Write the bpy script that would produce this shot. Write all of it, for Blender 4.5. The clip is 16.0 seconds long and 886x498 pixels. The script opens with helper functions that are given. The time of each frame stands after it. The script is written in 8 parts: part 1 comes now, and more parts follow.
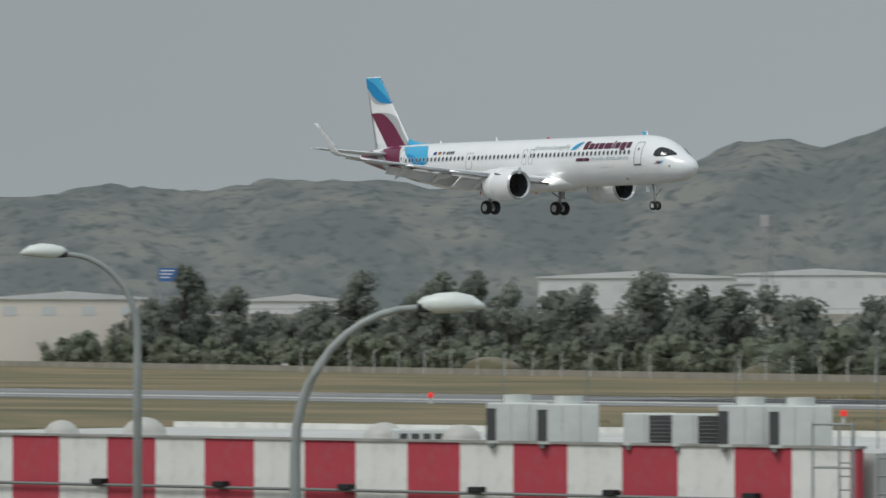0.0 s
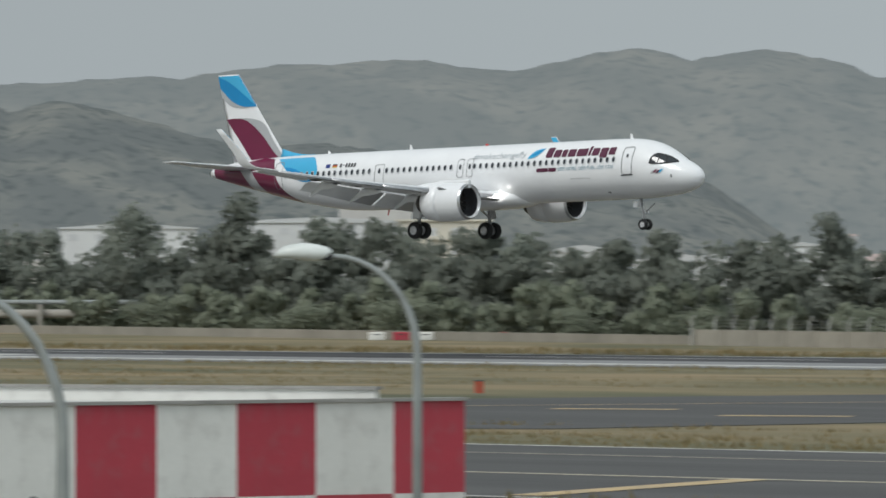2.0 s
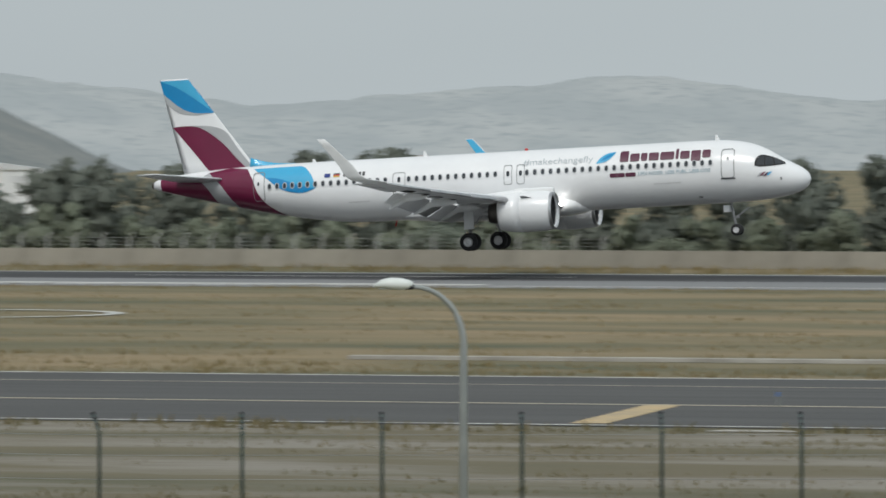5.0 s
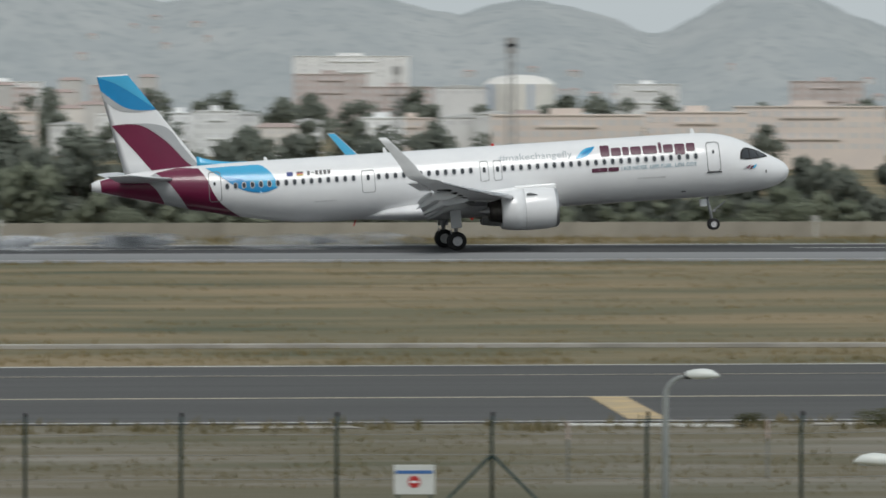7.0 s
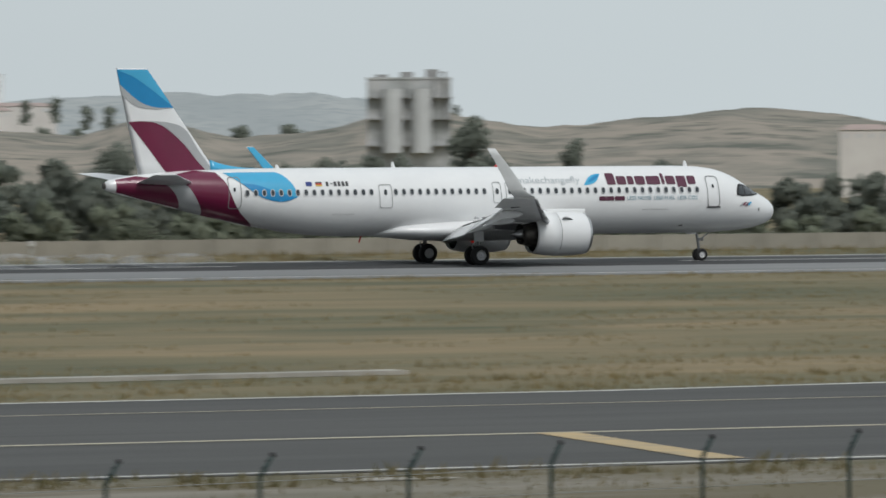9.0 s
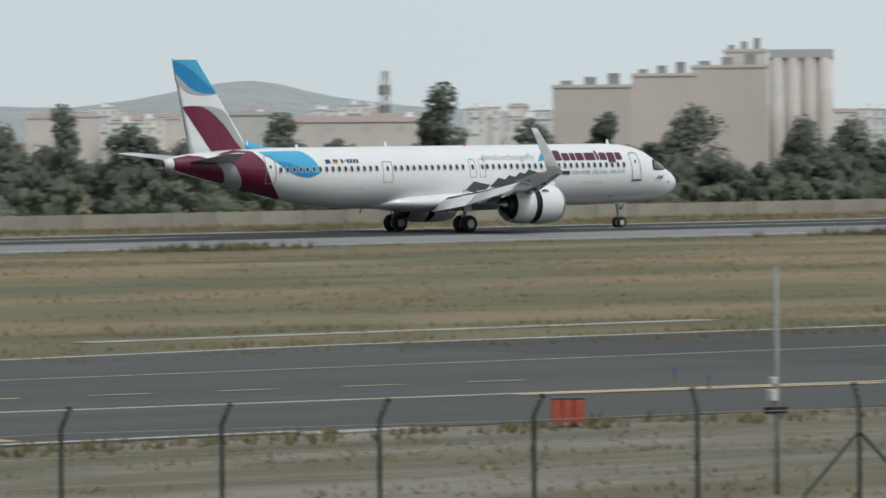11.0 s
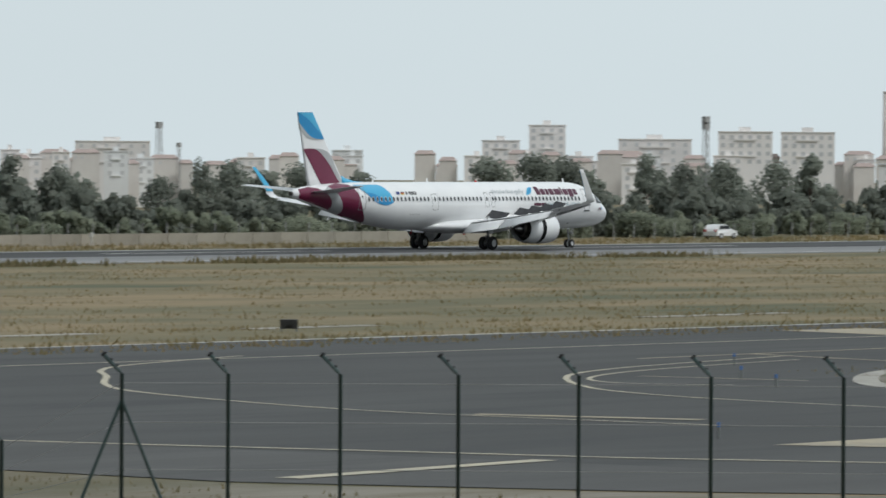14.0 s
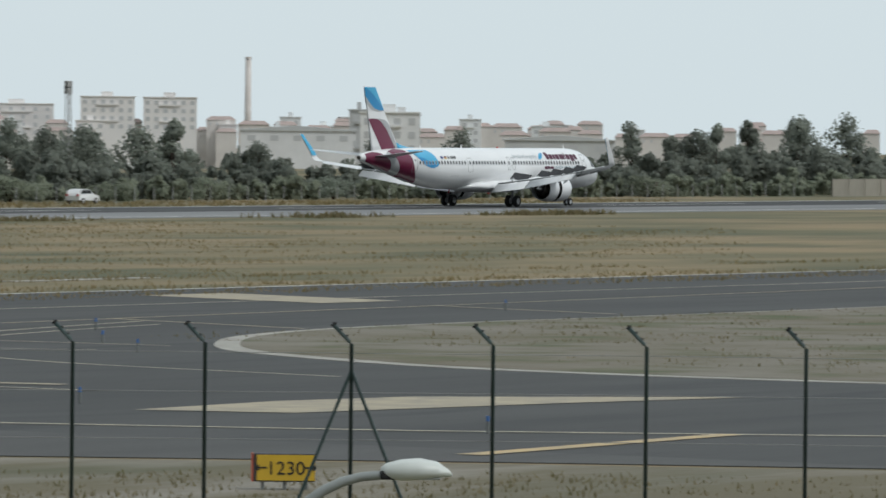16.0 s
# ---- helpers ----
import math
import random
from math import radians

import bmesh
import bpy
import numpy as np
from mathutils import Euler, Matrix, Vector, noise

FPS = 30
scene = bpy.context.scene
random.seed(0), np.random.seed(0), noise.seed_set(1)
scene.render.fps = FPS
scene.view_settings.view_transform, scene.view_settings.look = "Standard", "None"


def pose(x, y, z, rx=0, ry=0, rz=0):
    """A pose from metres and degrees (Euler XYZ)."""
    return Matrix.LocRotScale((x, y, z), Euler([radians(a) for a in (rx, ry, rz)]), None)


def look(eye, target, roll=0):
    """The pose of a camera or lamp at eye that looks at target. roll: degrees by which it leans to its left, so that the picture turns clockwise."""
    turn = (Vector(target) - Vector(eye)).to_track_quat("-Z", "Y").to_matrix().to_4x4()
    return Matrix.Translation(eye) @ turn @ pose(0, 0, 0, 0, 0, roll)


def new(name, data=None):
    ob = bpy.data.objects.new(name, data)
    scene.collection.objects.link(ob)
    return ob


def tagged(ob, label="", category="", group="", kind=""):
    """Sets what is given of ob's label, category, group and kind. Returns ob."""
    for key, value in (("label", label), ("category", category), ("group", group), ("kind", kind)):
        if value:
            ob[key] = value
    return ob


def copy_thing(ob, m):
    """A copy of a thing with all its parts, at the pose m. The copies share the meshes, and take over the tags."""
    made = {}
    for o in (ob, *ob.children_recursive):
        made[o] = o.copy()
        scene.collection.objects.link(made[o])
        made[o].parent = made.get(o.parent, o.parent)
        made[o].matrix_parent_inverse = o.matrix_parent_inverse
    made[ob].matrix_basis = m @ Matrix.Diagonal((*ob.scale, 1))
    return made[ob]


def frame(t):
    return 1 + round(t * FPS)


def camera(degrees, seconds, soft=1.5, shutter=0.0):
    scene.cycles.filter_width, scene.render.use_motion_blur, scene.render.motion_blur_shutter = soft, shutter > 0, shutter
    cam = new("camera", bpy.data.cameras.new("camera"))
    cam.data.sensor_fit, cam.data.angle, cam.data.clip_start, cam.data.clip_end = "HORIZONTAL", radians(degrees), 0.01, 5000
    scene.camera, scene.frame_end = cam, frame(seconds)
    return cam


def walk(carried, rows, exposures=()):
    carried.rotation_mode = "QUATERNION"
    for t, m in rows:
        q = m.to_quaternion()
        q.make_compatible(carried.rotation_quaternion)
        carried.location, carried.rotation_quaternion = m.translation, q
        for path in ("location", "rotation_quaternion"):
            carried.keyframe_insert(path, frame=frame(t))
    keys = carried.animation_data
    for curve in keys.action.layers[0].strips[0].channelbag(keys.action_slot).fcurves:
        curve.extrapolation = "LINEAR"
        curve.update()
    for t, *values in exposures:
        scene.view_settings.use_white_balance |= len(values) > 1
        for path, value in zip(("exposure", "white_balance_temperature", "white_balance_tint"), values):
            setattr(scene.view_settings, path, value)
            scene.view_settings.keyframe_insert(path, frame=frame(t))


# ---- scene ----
# ---------------------------------------------------------------- camera
cam = camera(7.493, 16.0, soft=1.6, shutter=0.25)
walk(cam, [
    (0.0, look((3.86, -3.17, 6.40), (-308.344, 246.841, 10.724), 0.00)),
    (0.5, look((3.74, -3.32, 6.40), (-298.122, 259.104, 10.133), 0.00)),
    (1.0, look((1.43, -1.39, 6.40), (-286.588, 276.159, 9.125), 0.00)),
    (1.5, look((0.68, -0.73, 6.40), (-272.584, 291.370, 7.991), 0.00)),
    (2.0, look((-0.00, 0.00, 6.40), (-258.030, 305.646, 7.310), 0.00)),
    (2.5, look((3.59, -4.80, 6.40), (-236.234, 315.324, 6.257), 0.00)),
    (3.0, look((10.41, -15.89, 7.25), (-210.004, 317.894, 5.526), 0.00)),
    (3.5, look((18.11, -32.27, 8.10), (-181.417, 314.403, 4.862), 0.00)),
    (4.0, look((23.15, -49.89, 8.77), (-147.259, 311.964, 4.090), 0.00)),
    (4.5, look((23.34, -63.87, 9.09), (-116.769, 310.745, 3.293), 0.00)),
    (5.0, look((18.31, -68.60, 9.41), (-87.295, 317.149, 2.602), 0.00)),
    (5.5, look((11.91, -69.99, 9.73), (-57.047, 323.942, 2.048), 0.00)),
    (6.0, look((5.28, -69.80, 10.06), (-26.098, 328.877, 1.614), 0.00)),
    (6.5, look((-1.11, -68.99, 10.38), (4.535, 330.870, 1.465), 0.00)),
    (7.0, look((-7.15, -67.62, 10.70), (34.444, 330.084, 0.757), 0.00)),
    (7.5, look((-11.80, -60.87, 10.17), (63.865, 331.782, 0.074), -0.03)),
    (8.0, look((-13.00, -46.21, 9.64), (94.765, 338.892, 0.363), -0.07)),
    (8.5, look((-10.74, -29.08, 9.25), (127.557, 346.169, 1.358), -0.10)),
    (9.0, look((-6.23, -13.64, 8.97), (159.557, 350.296, 1.134), -0.17)),
    (9.5, look((-1.91, -3.51, 8.70), (188.631, 348.099, 0.846), -0.24)),
    (10.0, look((0.00, 0.00, 8.70), (212.738, 338.641, 0.643), -0.31)),
    (10.5, look((-0.00, -0.00, 8.70), (232.534, 325.360, 0.382), -0.38)),
    (11.0, look((-0.00, -0.00, 8.70), (250.900, 311.410, 0.162), -0.45)),
    (11.5, look((-0.00, -0.00, 8.70), (265.146, 299.375, 0.198), -0.28)),
    (12.0, look((-0.00, -0.00, 8.70), (280.931, 284.626, 0.590), -0.12)),
    (12.5, look((-0.00, -0.00, 8.70), (292.427, 272.841, 2.052), 0.05)),
    (13.0, look((-0.00, -0.00, 8.70), (301.215, 263.114, 2.320), 0.17)),
    (13.5, look((-0.00, -0.00, 8.70), (310.454, 252.142, 2.191), 0.30)),
    (14.0, look((-0.00, -0.00, 8.70), (316.593, 244.407, 2.829), 0.33)),
    (14.5, look((-0.00, -0.00, 8.70), (322.804, 236.135, 2.571), 0.37)),
    (15.0, look((-0.00, -0.00, 8.70), (328.162, 228.602, 1.544), 0.45)),
    (15.5, look((-0.00, -0.00, 8.70), (333.204, 221.188, 1.558), 0.52)),
    (16.0, look((-0.00, -0.00, 8.70), (338.175, 213.492, 1.051), 0.60)),
], exposures=[(0.0, 0.03, 6300, 8), (1.5, 0.13, 6300, 8), (3.0, 0.19, 6350, 8), (4.0, 0.2, 6350, 8), (7.0, -0.02, 6400, 9), (11.0, 0.03, 6350, 8), (16.0, 0.05, 6250, 7)])

# ---------------------------------------------------------------- world and sun (bright overcast)
world = bpy.data.worlds.new("sky")
scene.world = world
world.use_nodes = True
wt = world.node_tree
for n in list(wt.nodes):
    wt.nodes.remove(n)


def wnode(kind, **inputs):
    n = wt.nodes.new(kind)
    for k, v in inputs.items():
        n.inputs[k.replace("_", " ")].default_value = v
    return n


w_out = wnode("ShaderNodeOutputWorld")
w_bg = wnode("ShaderNodeBackground", Strength=1.12)
w_sky = wt.nodes.new("ShaderNodeTexSky")
w_sky.sky_type = "NISHITA"
w_sky.sun_disc = False
w_sky.sun_elevation, w_sky.sun_rotation = radians(52), radians(181)
w_sky.dust_density, w_sky.air_density = 4.0, 1.0
w_dim = wt.nodes.new("ShaderNodeVectorMath")
w_dim.operation = "SCALE"
w_dim.inputs["Scale"].default_value = 0.06
wt.links.new(w_sky.outputs[0], w_dim.inputs[0])
w_grey = wt.nodes.new("ShaderNodeMix")
w_grey.data_type = "RGBA"
w_grey.inputs[0].default_value = 0.88
wt.links.new(w_dim.outputs[0], w_grey.inputs[6])
# cloud deck: darker over the hills to the west, lighter over the town to the east
w_co = wt.nodes.new("ShaderNodeTexCoord")
w_sep = wt.nodes.new("ShaderNodeSeparateXYZ")
wt.links.new(w_co.outputs["Generated"], w_sep.inputs[0])
w_ramp = wt.nodes.new("ShaderNodeValToRGB")
w_ramp.color_ramp.elements[0].position, w_ramp.color_ramp.elements[0].color = 0.08, (0.30, 0.325, 0.335, 1)
w_ramp.color_ramp.elements[1].position, w_ramp.color_ramp.elements[1].color = 0.92, (0.64, 0.70, 0.72, 1)
w_map = wt.nodes.new("ShaderNodeMapRange")
w_map.inputs[1].default_value, w_map.inputs[2].default_value = -1.0, 1.0
wt.links.new(w_sep.outputs[0], w_map.inputs[0])
w_noise = wnode("ShaderNodeTexNoise", Scale=2.5, Detail=5.0)
w_stretch = wt.nodes.new("ShaderNodeMapping")
w_stretch.inputs["Scale"].default_value = (1, 1, 5)
wt.links.new(w_co.outputs["Generated"], w_stretch.inputs[0])
wt.links.new(w_stretch.outputs[0], w_noise.inputs["Vector"])
w_add = wt.nodes.new("ShaderNodeMath")
w_add.operation = "MULTIPLY_ADD"
w_add.inputs[1].default_value = 0.16
wt.links.new(w_noise.outputs[0], w_add.inputs[0])
wt.links.new(w_map.outputs[0], w_add.inputs[2])
w_off = wt.nodes.new("ShaderNodeMath")
w_off.operation = "SUBTRACT"
w_off.inputs[1].default_value = 0.08
wt.links.new(w_add.outputs[0], w_off.inputs[0])
wt.links.new(w_off.outputs[0], w_ramp.inputs[0])
wt.links.new(w_ramp.outputs[0], w_grey.inputs[7])
wt.links.new(w_grey.outputs[2], w_bg.inputs[0])
wt.links.new(w_bg.outputs[0], w_out.inputs[0])

sun_data = bpy.data.lights.new("sun", "SUN")
sun_data.energy, sun_data.angle, sun_data.color = 1.6, radians(24), (1.0, 0.97, 0.93)
sun = new("sun", sun_data)
sun.matrix_world = look((0, 0, 0), (0.02, 0.85, -1.08))

# ---------------------------------------------------------------- materials
def material(name, base, rough=0.6, metal=0.0, second=None, scale=1.0, detail=4.0, bump=0.0, fine=0.0, coords="Object",
             stretch=(1, 1, 1), glow=None, glow_strength=0.0, coat=0.0, low=0.35, high=0.65, vary=0.0, alpha=1.0, third=None, scale3=8.0, spec=None):
    """A procedural surface: two colours mixed by a broad noise, a third by a finer one, relief from a fine noise."""
    m = bpy.data.materials.new(name)
    m.use_nodes = True
    t = m.node_tree
    b = t.nodes["Principled BSDF"]
    b.inputs["Roughness"].default_value, b.inputs["Metallic"].default_value = rough, metal
    b.inputs["Coat Weight"].default_value = coat
    if spec is not None:
        b.inputs["Specular IOR Level"].default_value = spec
    b.inputs["Alpha"].default_value = alpha
    b.inputs["Base Color"].default_value = (*base, 1)
    co = t.nodes.new("ShaderNodeTexCoord")
    mp = t.nodes.new("ShaderNodeMapping")
    mp.inputs["Scale"].default_value = stretch
    t.links.new(co.outputs[coords], mp.inputs[0])
    last = None
    if second:
        n = t.nodes.new("ShaderNodeTexNoise")
        n.inputs["Scale"].default_value, n.inputs["Detail"].default_value = scale, detail
        n.inputs["Roughness"].default_value = 0.62
        t.links.new(mp.outputs[0], n.inputs["Vector"])
        r = t.nodes.new("ShaderNodeValToRGB")
        r.color_ramp.elements[0].position, r.color_ramp.elements[1].position = low, high
        r.color_ramp.elements[0].color, r.color_ramp.elements[1].color = (*base, 1), (*second, 1)
        t.links.new(n.outputs[0], r.inputs[0])
        last = r.outputs[0]
    if third:
        n = t.nodes.new("ShaderNodeTexNoise")
        n.inputs["Scale"].default_value, n.inputs["Detail"].default_value = scale3, 3.0
        t.links.new(mp.outputs[0], n.inputs["Vector"])
        r = t.nodes.new("ShaderNodeMapRange")
        r.inputs[1].default_value, r.inputs[2].default_value = 0.5, 0.7
        t.links.new(n.outputs[0], r.inputs[0])
        x = t.nodes.new("ShaderNodeMix")
        x.data_type = "RGBA"
        x.inputs[7].default_value = (*third, 1)
        t.links.new(r.outputs[0], x.inputs[0])
        t.links.new(last, x.inputs[6])
        last = x.outputs[2]
    if vary:
        info = t.nodes.new("ShaderNodeObjectInfo")
        r = t.nodes.new("ShaderNodeMapRange")
        r.inputs[3].default_value, r.inputs[4].default_value = 1 - vary, 1 + vary
        t.links.new(info.outputs["Random"], r.inputs[0])
        h = t.nodes.new("ShaderNodeHueSaturation")
        t.links.new(r.outputs[0], h.inputs["Value"])
        h.inputs["Color"].default_value = (*base, 1)
        if last:
            t.links.new(last, h.inputs["Color"])
        last = h.outputs[0]
    if last:
        t.links.new(last, b.inputs["Base Color"])
    if bump:
        n = t.nodes.new("ShaderNodeTexNoise")
        n.inputs["Scale"].default_value, n.inputs["Detail"].default_value = fine or scale * 10, 3.0
        t.links.new(mp.outputs[0], n.inputs["Vector"])
        p = t.nodes.new("ShaderNodeBump")
        p.inputs["Strength"].default_value, p.inputs["Distance"].default_value = bump, 0.05
        t.links.new(n.outputs[0], p.inputs["Height"])
        t.links.new(p.outputs[0], b.inputs["Normal"])
    if glow:
        b.inputs["Emission Color"].default_value, b.inputs["Emission Strength"].default_value = (*glow, 1), glow_strength
    return m


M = {}
M["grass"] = material("dry_grass", (0.112, 0.104, 0.052), 0.95, second=(0.238, 0.178, 0.096), scale=0.05, detail=12, third=(0.074, 0.078, 0.038),
                      scale3=0.07, bump=0.8, fine=2.0, stretch=(0.45, 1, 1), low=0.38, high=0.62)
M["dirt"] = material("bare_dirt", (0.215, 0.195, 0.16), 0.95, second=(0.125, 0.106, 0.062), scale=0.16, detail=11, third=(0.09, 0.085, 0.045), scale3=0.13,
                     bump=0.9, fine=3.0, stretch=(0.3, 1, 1), low=0.40, high=0.56)
M["asphalt"] = material("asphalt", (0.0565, 0.0555, 0.054), 0.9, second=(0.079, 0.0775, 0.075), scale=0.12, detail=8, third=(0.055, 0.0545, 0.0535), scale3=0.35,
                        bump=0.25, fine=6.0, stretch=(0.15, 1.4, 1))
M["apron"] = material("apron_asphalt", (0.0415, 0.0412, 0.041), 0.9, second=(0.062, 0.0615, 0.0605), scale=0.10, detail=9, third=(0.036, 0.037, 0.038), scale3=0.3,
                      bump=0.25, fine=6.0, stretch=(0.2, 1.2, 1))
M["lead_line"] = material("worn_cream_paint", (0.50, 0.45, 0.34), 0.8, second=(0.36, 0.33, 0.26), scale=0.7, detail=8)
M["runway"] = material("runway_asphalt", (0.24, 0.24, 0.24), 0.9, second=(0.17, 0.172, 0.175), scale=0.06, detail=8, bump=0.2, fine=5.0, stretch=(0.08, 1, 1))
M["rubber"] = material("rubbered_asphalt", (0.018, 0.018, 0.019), 0.9, second=(0.05, 0.05, 0.052), scale=0.1, detail=8, stretch=(0.05, 1.2, 1))
M["white_line"] = material("worn_white_paint", (0.62, 0.61, 0.57), 0.8, second=(0.36, 0.36, 0.34), scale=0.6, detail=8, stretch=(0.3, 1, 1))
M["yellow_line"] = material("worn_yellow_paint", (0.52, 0.38, 0.19), 0.8, second=(0.36, 0.29, 0.19), scale=0.8, detail=8)
M["pale_line"] = material("faded_yellow_paint", (0.40, 0.34, 0.235), 0.8, second=(0.27, 0.24, 0.19), scale=0.7, detail=8)
M["concrete"] = material("weathered_concrete", (0.40, 0.38, 0.34), 0.9, second=(0.27, 0.255, 0.225), scale=0.35, detail=9, bump=0.3, fine=5.0)
M["wall"] = material("stained_block_wall", (0.34, 0.315, 0.265), 0.95, second=(0.25, 0.232, 0.195), scale=0.25, detail=8, bump=0.2, vary=0.09)
M["white_plane"] = material("white_aircraft_paint", (0.80, 0.805, 0.81), 0.28, second=(0.76, 0.765, 0.775), scale=0.5, coat=0.4)
M["wing_grey"] = material("grey_wing_paint", (0.70, 0.71, 0.72), 0.4, second=(0.62, 0.63, 0.64), scale=0.8)
M["burgundy"] = material("burgundy_aircraft_paint", (0.150, 0.008, 0.046), 0.3, second=(0.13, 0.007, 0.04), scale=0.6, coat=0.35)
M["cyan"] = material("light_blue_aircraft_paint", (0.055, 0.40, 0.66), 0.3, second=(0.05, 0.37, 0.62), scale=0.6, coat=0.35)
M["blue"] = material("blue_aircraft_paint", (0.004, 0.235, 0.52), 0.3, second=(0.004, 0.21, 0.47), scale=0.6, coat=0.35)
M["livery_grey"] = material("silver_grey_aircraft_paint", (0.42, 0.43, 0.44), 0.32, second=(0.38, 0.39, 0.40), scale=0.6, coat=0.3)
M["seam"] = material("panel_seam", (0.22, 0.225, 0.23), 0.6)
M["pane"] = material("cabin_window", (0.045, 0.05, 0.058), 0.12)
M["cockpit_glass"] = material("cockpit_glass", (0.015, 0.018, 0.022), 0.06, coat=0.6)
M["rim_grey"] = material("window_surround", (0.48, 0.49, 0.5), 0.4)
M["metal"] = material("bare_metal", (0.55, 0.55, 0.56), 0.3, metal=0.9, second=(0.4, 0.4, 0.41), scale=2.0)
M["dark_metal"] = material("dark_exhaust_metal", (0.11, 0.10, 0.09), 0.45, metal=0.7, second=(0.06, 0.055, 0.05), scale=3.0)
M["black"] = material("dark_recess", (0.012, 0.012, 0.013), 0.7)
M["spoiler_dark"] = material("dark_spoiler_underside", (0.055, 0.055, 0.06), 0.6, second=(0.03, 0.03, 0.033), scale=1.5)
M["tyre"] = material("tyre_rubber", (0.018, 0.018, 0.019), 0.85)
M["hub"] = material("wheel_hub", (0.55, 0.55, 0.56), 0.4, metal=0.3)
M["strut"] = material("gear_strut", (0.42, 0.43, 0.44), 0.4, metal=0.2, second=(0.3, 0.3, 0.31), scale=4.0)
M["lamp_glow"] = material("landing_light", (1, 1, 1), 0.2, glow=(1.0, 0.97, 0.92), glow_strength=14.0)
M["beacon"] = material("red_beacon", (0.35, 0.02, 0.02), 0.3, glow=(1.0, 0.05, 0.03), glow_strength=0.12)
M["slate_text"] = material("teal_grey_lettering", (0.14, 0.27, 0.33), 0.4)
M["pale_text"] = material("pale_grey_lettering", (0.46, 0.50, 0.52), 0.4)
M["maroon_text"] = material("dark_maroon_lettering", (0.085, 0.014, 0.04), 0.4)
M["dark_text"] = material("dark_lettering", (0.05, 0.05, 0.055), 0.4)
M["flag_red"] = material("red_stripe", (0.42, 0.02, 0.02), 0.4)
M["flag_gold"] = material("gold_stripe", (0.6, 0.4, 0.03), 0.4)
M["flag_blue"] = material("navy_flag", (0.02, 0.04, 0.2), 0.4)


# ---------------------------------------------------------------- small builders
def mesh_from(name, bm, mat, smooth=False):
    me = bpy.data.meshes.new(name)
    if smooth:
        for f in bm.faces:
            f.smooth = True
    bm.to_mesh(me)
    bm.free()
    for x in (mat if isinstance(mat, (list, tuple)) else [mat]):
        me.materials.append(x)
    return me


def part(name, bm, mat, parent=None, label="", smooth=False):
    """One mesh object, under a thing or a part when parent is given."""
    ob = new(name, mesh_from(name, bm, mat, smooth) if isinstance(bm, bmesh.types.BMesh) else bm)
    ob.parent = parent
    return tagged(ob, label)


def thing(name, label, category, group="", kind=""):
    return tagged(new(name), label, category, group, kind)


def box(bm, x0, x1, y0, y1, z0, z1, m=None, bevel=0.0):
    r = bmesh.ops.create_cube(bm, size=1.0)
    bmesh.ops.scale(bm, vec=(x1 - x0, y1 - y0, z1 - z0), verts=r["verts"])
    bmesh.ops.translate(bm, vec=((x0 + x1) / 2, (y0 + y1) / 2, (z0 + z1) / 2), verts=r["verts"])
    vs = r["verts"]
    if bevel:
        es = list({e for v in vs for e in v.link_edges})
        vs = [v for v in bmesh.ops.bevel(bm, geom=es, offset=bevel, segments=2, affect="EDGES", profile=0.5)["verts"]]
    if m is not None:
        bmesh.ops.transform(bm, matrix=m, verts=vs)
    return vs


def boxed(*a, **k):
    bm = bmesh.new()
    box(bm, *a, **k)
    return bm


def tube(bm, pts, radii, seg=10, cap=True):
    """A round bar through points; one radius for each."""
    pts = [Vector(p) for p in pts]
    rings = []
    for i, p in enumerate(pts):
        d = (pts[min(i + 1, len(pts) - 1)] - pts[max(i - 1, 0)]).normalized()
        a = d.cross(Vector((0, 0, 1)) if abs(d.z) < 0.9 else Vector((0, 1, 0))).normalized()
        b = d.cross(a)
        r = radii if isinstance(radii, (int, float)) else radii[i]
        rings.append([bm.verts.new(p + (a * math.cos(q) + b * math.sin(q)) * r) for q in (2 * math.pi * k / seg for k in range(seg))])
    for r0, r1 in zip(rings, rings[1:]):
        for k in range(seg):
            bm.faces.new((r0[k], r0[(k + 1) % seg], r1[(k + 1) % seg], r1[k]))
    if cap:
        bm.faces.new(rings[0][::-1])
        bm.faces.new(rings[-1])
    return bm


def tubed(pts, radii, seg=10):
    return tube(bmesh.new(), pts, radii, seg)


def loft(bm, rings, closed=True, cap=True):
    vs = [[bm.verts.new(p) for p in r] for r in rings]
    n = len(vs[0])
    for a, b in zip(vs, vs[1:]):
        for k in range(n if closed else n - 1):
            bm.faces.new((a[k], a[(k + 1) % n], b[(k + 1) % n], b[k]))
    if cap and closed:
        bm.faces.new(vs[0][::-1])
        bm.faces.new(vs[-1])
    bmesh.ops.recalc_face_normals(bm, faces=bm.faces)
    return bm


def sheet(pts, z, mat_name, name, label="", kind="structure", parent=None, thick=0.02):
    """A flat slab over an outline on the ground."""
    bm = bmesh.new()
    f = bm.faces.new([bm.verts.new((x, y, z)) for x, y in pts])
    if f.normal.z < 0:
        f.normal_flip()
    r = bmesh.ops.extrude_face_region(bm, geom=[f])
    bmesh.ops.translate(bm, vec=(0, 0, -thick), verts=[v for v in r["geom"] if isinstance(v, bmesh.types.BMVert)])
    bmesh.ops.recalc_face_normals(bm, faces=bm.faces)
    ob = part(name, bm, M[mat_name], parent)
    if parent is None:
        tagged(ob, label, name.replace("_", " "), kind=kind)
    return ob


